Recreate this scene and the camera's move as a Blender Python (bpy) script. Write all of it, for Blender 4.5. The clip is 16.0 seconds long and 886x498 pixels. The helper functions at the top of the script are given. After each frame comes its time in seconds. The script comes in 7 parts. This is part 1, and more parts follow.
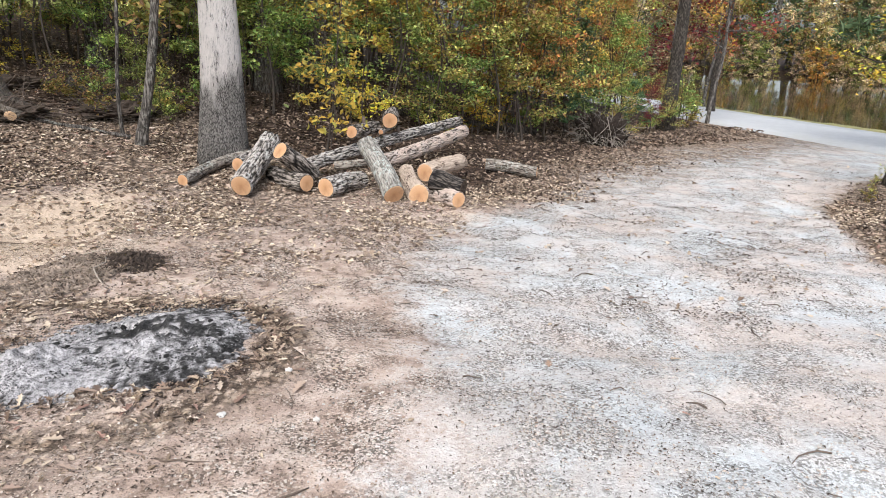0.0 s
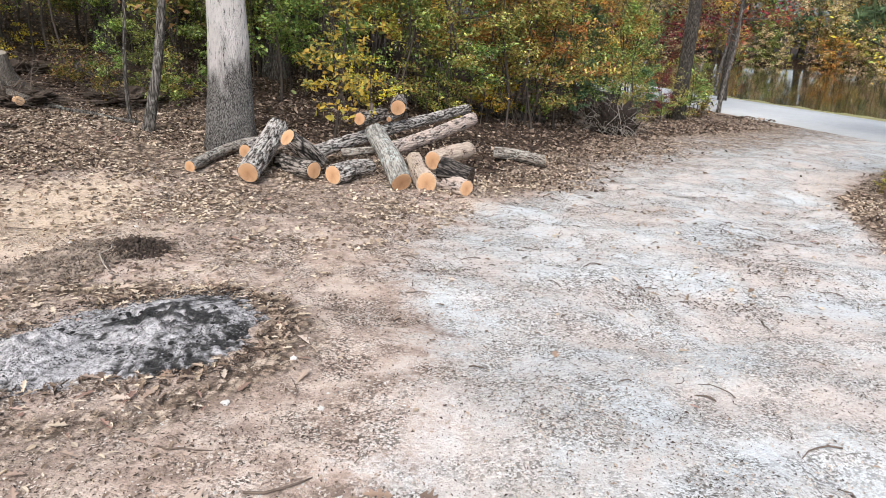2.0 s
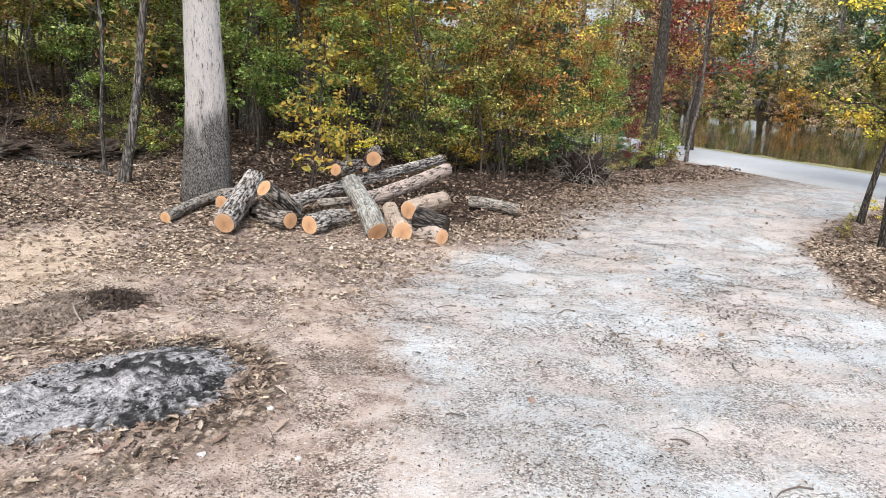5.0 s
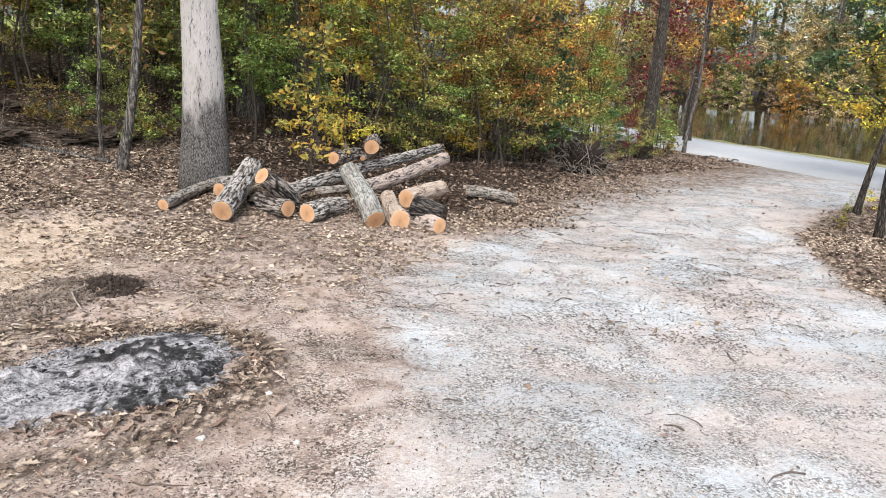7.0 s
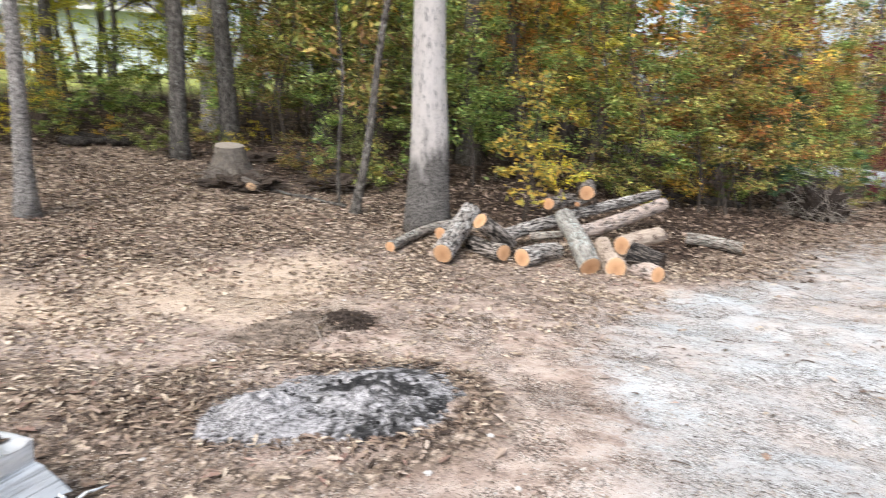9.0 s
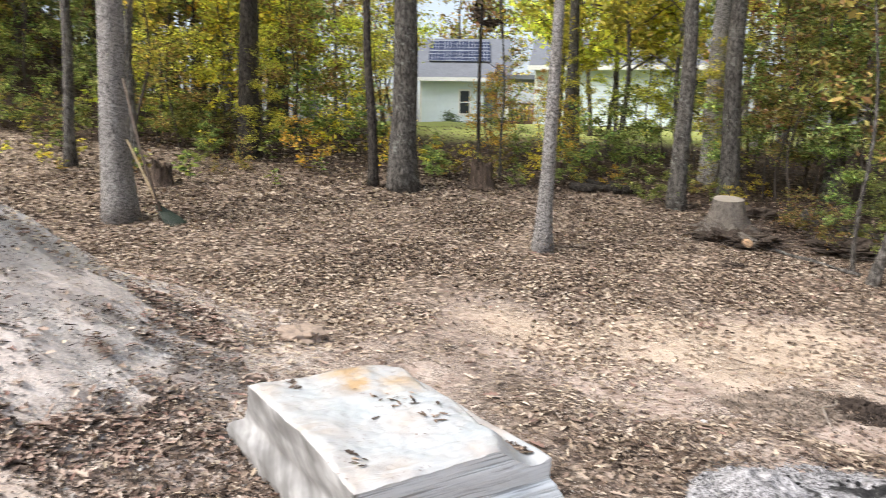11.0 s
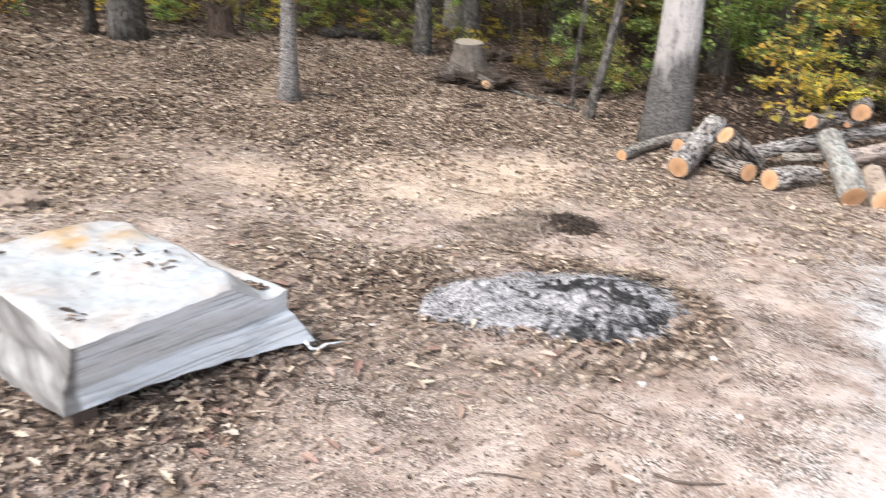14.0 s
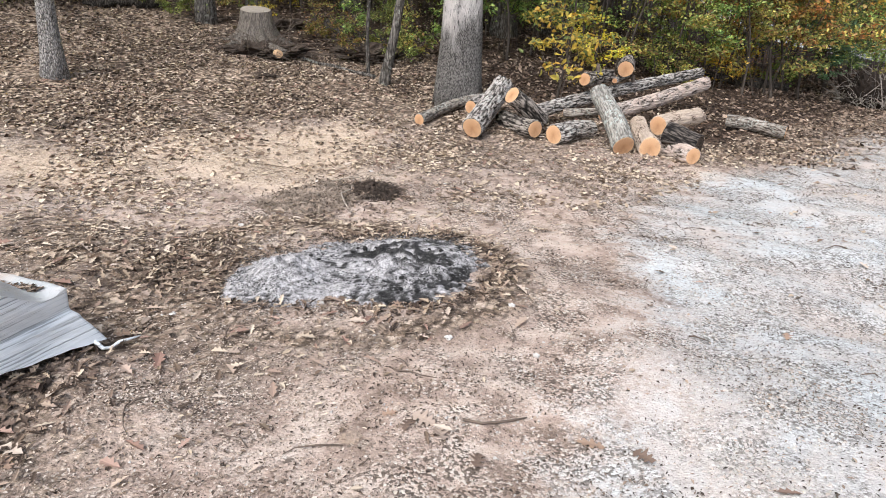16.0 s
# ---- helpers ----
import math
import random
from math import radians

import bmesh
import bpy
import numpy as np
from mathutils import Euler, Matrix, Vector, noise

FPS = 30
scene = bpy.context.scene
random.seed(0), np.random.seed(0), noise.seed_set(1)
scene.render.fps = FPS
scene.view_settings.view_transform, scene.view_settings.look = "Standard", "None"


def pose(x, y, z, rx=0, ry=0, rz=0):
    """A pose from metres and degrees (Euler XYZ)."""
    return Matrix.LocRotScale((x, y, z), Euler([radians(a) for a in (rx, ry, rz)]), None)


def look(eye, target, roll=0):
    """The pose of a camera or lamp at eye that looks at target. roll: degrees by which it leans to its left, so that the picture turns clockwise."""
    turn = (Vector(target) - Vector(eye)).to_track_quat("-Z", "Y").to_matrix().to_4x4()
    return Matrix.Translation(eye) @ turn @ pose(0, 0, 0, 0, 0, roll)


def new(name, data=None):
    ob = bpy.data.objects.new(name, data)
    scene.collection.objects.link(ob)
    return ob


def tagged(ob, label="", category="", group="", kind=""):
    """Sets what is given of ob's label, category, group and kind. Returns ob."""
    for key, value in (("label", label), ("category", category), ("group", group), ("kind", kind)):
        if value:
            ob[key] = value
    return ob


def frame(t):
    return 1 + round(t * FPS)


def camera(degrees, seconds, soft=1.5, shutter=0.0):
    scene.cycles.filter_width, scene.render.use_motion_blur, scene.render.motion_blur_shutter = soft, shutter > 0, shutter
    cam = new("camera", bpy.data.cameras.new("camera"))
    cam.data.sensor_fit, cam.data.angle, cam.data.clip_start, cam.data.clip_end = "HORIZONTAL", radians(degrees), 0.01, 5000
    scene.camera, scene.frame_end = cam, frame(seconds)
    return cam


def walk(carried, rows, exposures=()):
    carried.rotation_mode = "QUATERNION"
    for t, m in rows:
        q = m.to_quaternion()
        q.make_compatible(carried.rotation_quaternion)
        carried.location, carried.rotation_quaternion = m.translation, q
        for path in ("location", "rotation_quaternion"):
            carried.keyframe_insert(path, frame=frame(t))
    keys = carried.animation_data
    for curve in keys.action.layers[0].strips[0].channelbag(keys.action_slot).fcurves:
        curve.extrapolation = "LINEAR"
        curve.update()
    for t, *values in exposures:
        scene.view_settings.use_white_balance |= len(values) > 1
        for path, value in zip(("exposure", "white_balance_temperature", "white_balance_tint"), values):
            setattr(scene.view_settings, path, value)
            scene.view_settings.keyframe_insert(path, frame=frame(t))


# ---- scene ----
cam = camera(65.1, 16.0, soft=0.5, shutter=0.4)
PATH = [
    (0.0, (0.035, -0.192, 1.516), (-0.074, 1.705, 0.891), 2.84),
    (0.5, (0.029, -0.181, 1.499), (-0.085, 1.714, 0.868), 3.03),
    (1.0, (0.041, -0.168, 1.502), (-0.083, 1.721, 0.856), 2.91),
    (1.5, (0.034, -0.150, 1.501), (-0.094, 1.735, 0.845), 3.00),
    (2.0, (0.038, -0.152, 1.506), (-0.091, 1.732, 0.848), 3.09),
    (2.5, (0.043, -0.170, 1.500), (-0.085, 1.720, 0.859), 3.10),
    (3.0, (0.047, -0.202, 1.508), (-0.072, 1.698, 0.894), 3.12),
    (3.5, (0.049, -0.210, 1.513), (-0.059, 1.700, 0.931), 2.94),
    (4.0, (0.048, -0.222, 1.517), (-0.048, 1.698, 0.966), 2.97),
    (4.5, (0.041, -0.228, 1.522), (-0.040, 1.700, 0.993), 2.91),
    (5.0, (0.039, -0.216, 1.525), (-0.030, 1.714, 1.004), 3.13),
    (7.3, (0.038, -0.239, 1.515), (-0.022, 1.683, 0.965), 3.45),
    (7.5, (0.030, -0.234, 1.515), (-0.050, 1.690, 0.974), 3.21),
    (8.0, (0.040, -0.246, 1.526), (-0.139, 1.679, 1.016), 2.28),
    (8.5, (0.018, -0.251, 1.528), (-0.337, 1.659, 1.052), 1.69),
    (9.0, (-0.061, -0.276, 1.534), (-0.703, 1.565, 1.086), 0.94),
    (9.5, (-0.152, -0.277, 1.528), (-1.100, 1.434, 1.111), 0.65),
    (10.0, (-0.222, -0.291, 1.534), (-1.476, 1.218, 1.147), 0.55),
    (10.2, (-0.253, -0.299, 1.527), (-1.614, 1.117, 1.153), 0.60),
    (12.3, (-0.309, -0.459, 1.561), (-2.131, 0.300, 1.242), 0.71),
    (12.5, (-0.316, -0.452, 1.561), (-2.133, 0.313, 1.225), 0.61),
    (13.0, (-0.306, -0.429, 1.539), (-2.020, 0.506, 1.104), 0.60),
    (13.5, (-0.209, -0.343, 1.497), (-1.653, 0.908, 0.904), 1.14),
    (14.0, (-0.127, -0.261, 1.457), (-1.270, 1.218, 0.746), 1.69),
    (14.5, (-0.094, -0.221, 1.445), (-1.000, 1.382, 0.665), 2.23),
    (15.0, (-0.072, -0.218, 1.455), (-0.827, 1.449, 0.649), 2.49),
    (15.5, (-0.061, -0.229, 1.454), (-0.760, 1.469, 0.660), 2.35),
    (16.0, (-0.057, -0.237, 1.463), (-0.731, 1.479, 0.686), 2.12),
]
walk(cam, [(t, look(eye, target, roll)) for t, eye, target, roll in PATH],
     [(0.0, 0.89, 6150, 10), (5.0, 0.90, 6150, 10), (8.0, 0.95, 6150, 10), (9.0, 1.09, 6150, 10), (10.0, 1.19, 6200, 10), (12.5, 1.12, 6450, 11), (13.5, 1.27, 6350, 11), (14.0, 1.21, 6150, 11), (15.0, 0.99, 6100, 10), (16.0, 0.92, 6100, 10)])

# ---- world, sun, sky ----
SUN_ELEV, SUN_TURN = 48.0, 188.0
world = bpy.data.worlds.new("sky_world")
scene.world = world
world.use_nodes = True
_nt = world.node_tree
_sky = _nt.nodes.new("ShaderNodeTexSky")
_sky.sky_type = 'NISHITA'
_sky.sun_disc = False
_sky.sun_elevation = radians(SUN_ELEV)
_sky.sun_rotation = radians(SUN_TURN)
_sky.air_density, _sky.dust_density, _sky.ozone_density = 1.0, 3.0, 1.0
_bg = _nt.nodes["Background"]
_bg.inputs["Strength"].default_value = 0.117
_hs = _nt.nodes.new("ShaderNodeHueSaturation")      # thin high cloud whitens the sky
_hs.inputs["Saturation"].default_value = 0.5
_nt.links.new(_sky.outputs[0], _hs.inputs["Color"])
_nt.links.new(_hs.outputs[0], _bg.inputs["Color"])

sun_data = bpy.data.lights.new("sun", 'SUN')
sun_data.energy, sun_data.angle, sun_data.color = 2.0, radians(28), (1.0, 0.95, 0.89)
sun = new("sun", sun_data)
sun.matrix_basis = pose(0, 0, 30, 90 - SUN_ELEV, 0, 180 - SUN_TURN)


# ---- materials ----
def material(name, rough=0.9, metal=0.0):
    m = bpy.data.materials.new(name)
    m.use_nodes = True
    t = m.node_tree
    b = t.nodes["Principled BSDF"]
    b.inputs["Roughness"].default_value = rough
    b.inputs["Metallic"].default_value = metal
    b.inputs["Specular IOR Level"].default_value = 0.25
    return m, t, b


def node(t, kind, **props):
    n = t.nodes.new(kind)
    for k, v in props.items():
        if k == "op":
            n.operation = v
        elif k == "blend":
            n.blend_type = v
        elif k == "data":
            n.data_type = v
        elif k == "feature":
            n.feature = v
    return n


def val(t, a, socket):
    if isinstance(a, (int, float)):
        socket.default_value = a
    elif isinstance(a, tuple):
        socket.default_value = (*a, 1.0) if len(a) == 3 and len(socket.default_value) == 4 else a
    else:
        t.links.new(a, socket)


def math_(t, op, a, b=0.0, c=None, clamp=False):
    n = node(t, "ShaderNodeMath", op=op)
    n.use_clamp = clamp
    val(t, a, n.inputs[0])
    val(t, b, n.inputs[1])
    if c is not None:
        val(t, c, n.inputs[2])
    return n.outputs[0]


def mix(t, fac, a, b, blend='MIX'):
    n = t.nodes.new("ShaderNodeMix")
    n.data_type, n.blend_type = 'RGBA', blend
    val(t, fac, n.inputs[0])
    val(t, a, n.inputs[6])
    val(t, b, n.inputs[7])
    return n.outputs[2]


def coords(t, kind="Object", scale=(1, 1, 1)):
    c = t.nodes.new("ShaderNodeTexCoord")
    m = t.nodes.new("ShaderNodeMapping")
    m.inputs["Scale"].default_value = scale
    t.links.new(c.outputs[kind], m.inputs["Vector"])
    return m.outputs[0]


def noise_(t, vec, scale, detail=4, rough=0.6, dist=0.0):
    n = t.nodes.new("ShaderNodeTexNoise")
    t.links.new(vec, n.inputs["Vector"])
    n.inputs["Scale"].default_value = scale
    n.inputs["Detail"].default_value = detail
    n.inputs["Roughness"].default_value = rough
    n.inputs["Distortion"].default_value = dist
    return n.outputs[0]


def voronoi(t, vec, scale, feature='F1', rand=1.0):
    n = t.nodes.new("ShaderNodeTexVoronoi")
    n.feature = feature
    t.links.new(vec, n.inputs["Vector"])
    n.inputs["Scale"].default_value = scale
    n.inputs["Randomness"].default_value = rand
    return n


def ramp(t, fac, stops, interp='LINEAR'):
    n = t.nodes.new("ShaderNodeValToRGB")
    n.color_ramp.interpolation = interp
    e = n.color_ramp.elements
    while len(e) < len(stops):
        e.new(0.5)
    for el, (p, c) in zip(e, stops):
        el.position = p
        el.color = (*c, 1) if isinstance(c, tuple) else (c, c, c, 1)
    val(t, fac, n.inputs[0])
    return n.outputs[0]


def bump(t, b, height, strength=0.5, dist=0.02):
    n = t.nodes.new("ShaderNodeBump")
    n.inputs["Strength"].default_value = strength
    n.inputs["Distance"].default_value = dist
    t.links.new(height, n.inputs["Height"])
    t.links.new(n.outputs[0], b.inputs["Normal"])


def island_random(t):
    return t.nodes.new("ShaderNodeNewGeometry").outputs["Random Per Island"]


def object_random(t):
    return t.nodes.new("ShaderNodeObjectInfo").outputs["Random"]


def plain(name, col, rough=0.8, metal=0.0, vary=0.15, scale=20.0, bumped=0.2):
    m, t, b = material(name, rough, metal)
    v = coords(t)
    n1, n2 = noise_(t, v, scale), noise_(t, v, scale * 0.13)
    f = math_(t, 'ADD', math_(t, 'MULTIPLY', n1, 0.6), math_(t, 'MULTIPLY', n2, 0.4))
    lo = tuple(c * (1 - vary) for c in col)
    hi = tuple(min(1, c * (1 + vary)) for c in col)
    val(t, ramp(t, f, [(0.3, lo), (0.7, hi)]), b.inputs["Base Color"])
    bump(t, b, n1, bumped, 0.01)
    return m


def bark_material(name, dark, light, scale=1.0, stretch=0.22, pale=None, pale_from=None, contrast=(0.30, 0.62), lichen=None, plates=0.45):
    """Ridged bark along the local z axis; pale: smoother pale flakes above a height."""
    m, t, b = material(name, 0.95)
    v = coords(t, "Object", (1, 1, stretch))
    warp = noise_(t, v, 3.0 * scale, 3)
    vo = t.nodes.new("ShaderNodeVectorMath")
    vo.operation = 'MULTIPLY_ADD'
    t.links.new(v, vo.inputs[0])
    vo.inputs[1].default_value = (1, 1, 1)
    sc = t.nodes.new("ShaderNodeVectorMath")
    sc.operation = 'SCALE'
    w3 = t.nodes.new("ShaderNodeTexNoise")
    t.links.new(v, w3.inputs["Vector"])
    w3.inputs["Scale"].default_value = 9.0 * scale
    t.links.new(w3.outputs["Color"], sc.inputs[0])
    sc.inputs["Scale"].default_value = 0.05 / scale
    t.links.new(sc.outputs[0], vo.inputs[2])
    cells = voronoi(t, vo.outputs[0], 40.0 * scale, 'DISTANCE_TO_EDGE').outputs["Distance"]
    vr = coords(t, "Object", (1, 1, stretch * 0.5))
    rn = noise_(t, vr, 34.0 * scale, 4, 0.62, 0.5)
    ridge = math_(t, 'SUBTRACT', 1.0, math_(t, 'MULTIPLY', math_(t, 'ABSOLUTE', math_(t, 'SUBTRACT', rn, 0.5)), 5.0), clamp=True)
    fine = noise_(t, v, 90.0 * scale, 5, 0.75)
    ridges = math_(t, 'ADD', math_(t, 'ADD', math_(t, 'MULTIPLY', cells, 2.4 * plates), math_(t, 'MULTIPLY', math_(t, 'SUBTRACT', 1.0, ridge), 0.42 * (1.4 - plates))), math_(t, 'MULTIPLY', fine, 0.5))
    col = ramp(t, ridges, [(contrast[0], dark), (contrast[1], light)])
    big = noise_(t, coords(t), 1.3, 3)
    col = mix(t, math_(t, 'MULTIPLY', big, 0.35), col, tuple(c * 0.55 for c in light), 'MIX')
    if lichen:
        spots = ramp(t, noise_(t, coords(t), 16.0, 4, 0.65), [(0.56, 0.0), (0.64, 1.0)])
        zone = ramp(t, noise_(t, coords(t), 2.2, 2), [(0.42, 0.0), (0.6, 1.0)])
        col = mix(t, math_(t, 'MULTIPLY', math_(t, 'MULTIPLY', spots, zone), 0.8), col, lichen)
    if pale:
        sep = t.nodes.new("ShaderNodeSeparateXYZ")
        t.links.new(coords(t), sep.inputs[0])
        rag = math_(t, 'ADD', sep.outputs[2], math_(t, 'MULTIPLY_ADD', noise_(t, coords(t, "Object", (1, 1, 0.35)), 5.0, 4), 1.6, -0.8))
        up = math_(t, 'MULTIPLY', math_(t, 'SUBTRACT', rag, pale_from), 2.0, clamp=True)
        gaps = math_(t, 'MULTIPLY_ADD', up, 0.05, math_(t, 'ADD', math_(t, 'MULTIPLY', noise_(t, coords(t, "Object", (1, 1, 0.3)), 26.0, 4, 0.7), 0.62), math_(t, 'MULTIPLY', noise_(t, coords(t, "Object", (1, 1, 0.16)), 70.0, 4, 0.7), 0.38)))
        flake = ramp(t, gaps, [(0.42, tuple(c * 0.10 for c in pale)), (0.455, tuple(c * 0.5 for c in pale)), (0.50, tuple(c * 0.88 for c in pale)), (0.56, pale)])
        col = mix(t, up, col, flake)
    val(t, col, b.inputs["Base Color"])
    bump(t, b, ridges, 1.0, 0.035)
    return m


def leaf_material(name, stops, translucent=0.42, rough=0.6, plants=True):
    """Leaf colours spread over the single leaves; light shines through in part."""
    m, t, b = material(name, rough)
    r = island_random(t)
    step = 1.0 / len(stops)
    col = ramp(t, r, [(i * step, c) for i, c in enumerate(stops)], 'LINEAR')
    if plants:
        n = noise_(t, coords(t), 1.2, 2)
        col = mix(t, ramp(t, n, [(0.35, 0.0), (0.7, 0.5)]), col, mix(t, 1.0, col, (0.75, 0.8, 0.45), 'MULTIPLY'))
    if plants:
        # Random dark and bright leaves stand in for shaded interior and lit tops.
        shade = ramp(t, math_(t, 'FRACT', math_(t, 'MULTIPLY', r, 57.3)), [(0.0, 0.38), (0.5, 0.90), (1.0, 1.75)])
        col = mix(t, 1.0, col, shade, 'MULTIPLY')
    hs = t.nodes.new("ShaderNodeHueSaturation")
    if plants:
        val(t, math_(t, 'MULTIPLY_ADD', object_random(t), 0.05, 0.475), hs.inputs["Hue"])
        val(t, math_(t, 'MULTIPLY_ADD', object_random(t), 0.9, 1.05), hs.inputs["Value"])
    hs.inputs["Saturation"].default_value = 0.95
    t.links.new(col, hs.inputs["Color"])
    col = hs.outputs[0]
    val(t, col, b.inputs["Base Color"])
    tr = t.nodes.new("ShaderNodeBsdfTranslucent")
    val(t, mix(t, 1.0, col, (1.0, 0.95, 0.6 if plants else 0.9), 'MULTIPLY'), tr.inputs["Color"])
    ms = t.nodes.new("ShaderNodeMixShader")
    ms.inputs[0].default_value = translucent
    t.links.new(b.outputs[0], ms.inputs[1])
    t.links.new(tr.outputs[0], ms.inputs[2])
    t.links.new(ms.outputs[0], t.nodes["Material Output"].inputs["Surface"])
    return m


def cut_wood_material():
    """Fresh saw cut: orange-tan growth rings, darker heart, pale sapwood rim, radial checks."""
    m, t, b = material("sawn_wood", 0.75)
    v = coords(t, "Object", (1, 1, 0.0))
    sep = t.nodes.new("ShaderNodeSeparateXYZ")
    t.links.new(v, sep.inputs[0])
    ln = t.nodes.new("ShaderNodeVectorMath")
    ln.operation = 'LENGTH'
    t.links.new(v, ln.inputs[0])
    rad = ln.outputs["Value"]
    wob = math_(t, 'MULTIPLY_ADD', noise_(t, v, 9.0, 3), 0.03, rad)
    ring = math_(t, 'SINE', math_(t, 'MULTIPLY', wob, 520.0))
    base = ramp(t, math_(t, 'MULTIPLY', wob, 6.0), [(0.04, (0.34, 0.175, 0.085)), (0.30, (0.52, 0.305, 0.165)), (0.62, (0.60, 0.385, 0.225)), (0.82, (0.66, 0.47, 0.30))])
    col = mix(t, math_(t, 'MULTIPLY_ADD', ring, 0.10, 0.10), base, (0.36, 0.17, 0.07))
    ang = math_(t, 'ARCTAN2', sep.outputs[1], sep.outputs[0])
    cv = t.nodes.new("ShaderNodeCombineXYZ")
    t.links.new(math_(t, 'MULTIPLY', ang, 2.2), cv.inputs[0])
    t.links.new(math_(t, 'MULTIPLY', object_random(t), 30.0), cv.inputs[1])
    checks = math_(t, 'MULTIPLY', ramp(t, noise_(t, cv.outputs[0], 3.0, 2), [(0.70, 0.0), (0.73, 0.6)]), ramp(t, rad, [(0.02, 1.0), (0.09, 0.2)]))
    col = mix(t, checks, col, (0.17, 0.075, 0.03))
    col = mix(t, math_(t, 'MULTIPLY', noise_(t, v, 55.0, 4), 0.30), col, (0.66, 0.46, 0.29))
    smudge = ramp(t, noise_(t, v, 7.0, 4, 0.7), [(0.50, 0.0), (0.66, 0.5)])
    col = mix(t, smudge, col, (0.30, 0.17, 0.10))
    tone = mix(t, object_random(t), (0.86, 0.79, 0.74), (1.0, 0.97, 0.93))
    val(t, mix(t, 1.0, col, tone, 'MULTIPLY'), b.inputs["Base Color"])
    bump(t, b, noise_(t, coords(t, "Object", (1, 12, 1)), 30.0, 3), 0.35, 0.004)
    return m


def log_material(name, furrow, mid, crest, lichen=None, peel=None, peel_at=0.55):
    """Bark of the sawn logs: tone darkens into the carved furrows, partly crevice shade in the colour; peel: bare
    patches of inner wood.
    """
    m, t, b = material(name, 0.92)
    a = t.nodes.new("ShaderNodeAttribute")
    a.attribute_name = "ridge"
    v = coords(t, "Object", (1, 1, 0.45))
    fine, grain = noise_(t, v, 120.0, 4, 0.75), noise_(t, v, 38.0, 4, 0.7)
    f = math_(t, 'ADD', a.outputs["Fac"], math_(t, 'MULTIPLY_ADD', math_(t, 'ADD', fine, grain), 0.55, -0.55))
    # Near-black furrow end: dark bark plus crevice shade put into the colour.
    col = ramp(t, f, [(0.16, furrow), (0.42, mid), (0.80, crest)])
    patch = noise_(t, coords(t), 4.5, 3)
    col = mix(t, ramp(t, patch, [(0.40, 0.0), (0.66, 0.55)]), col, mix(t, 1.0, col, (0.55, 0.52, 0.50), 'MULTIPLY'))
    if lichen:
        spots = ramp(t, noise_(t, coords(t), 24.0, 4, 0.7), [(0.52, 0.0), (0.60, 0.85)])
        col = mix(t, math_(t, 'MULTIPLY', spots, ramp(t, patch, [(0.44, 1.0), (0.56, 0.15)])), col, lichen)
    if peel:
        bare = ramp(t, math_(t, 'ADD', math_(t, 'MULTIPLY', noise_(t, coords(t, "Object", (1, 1, 0.5)), 7.0, 4, 0.65), 0.8), math_(t, 'MULTIPLY', fine, 0.2)), [(peel_at - 0.03, 0.0), (peel_at + 0.02, 1.0)])
        wood = ramp(t, noise_(t, coords(t, "Object", (1, 1, 0.12)), 50.0, 4, 0.7), [(0.35, tuple(c * 0.62 for c in peel)), (0.62, peel)])
        col = mix(t, bare, col, wood)
    val(t, col, b.inputs["Base Color"])
    bump(t, b, f, 0.7, 0.008)
    return m


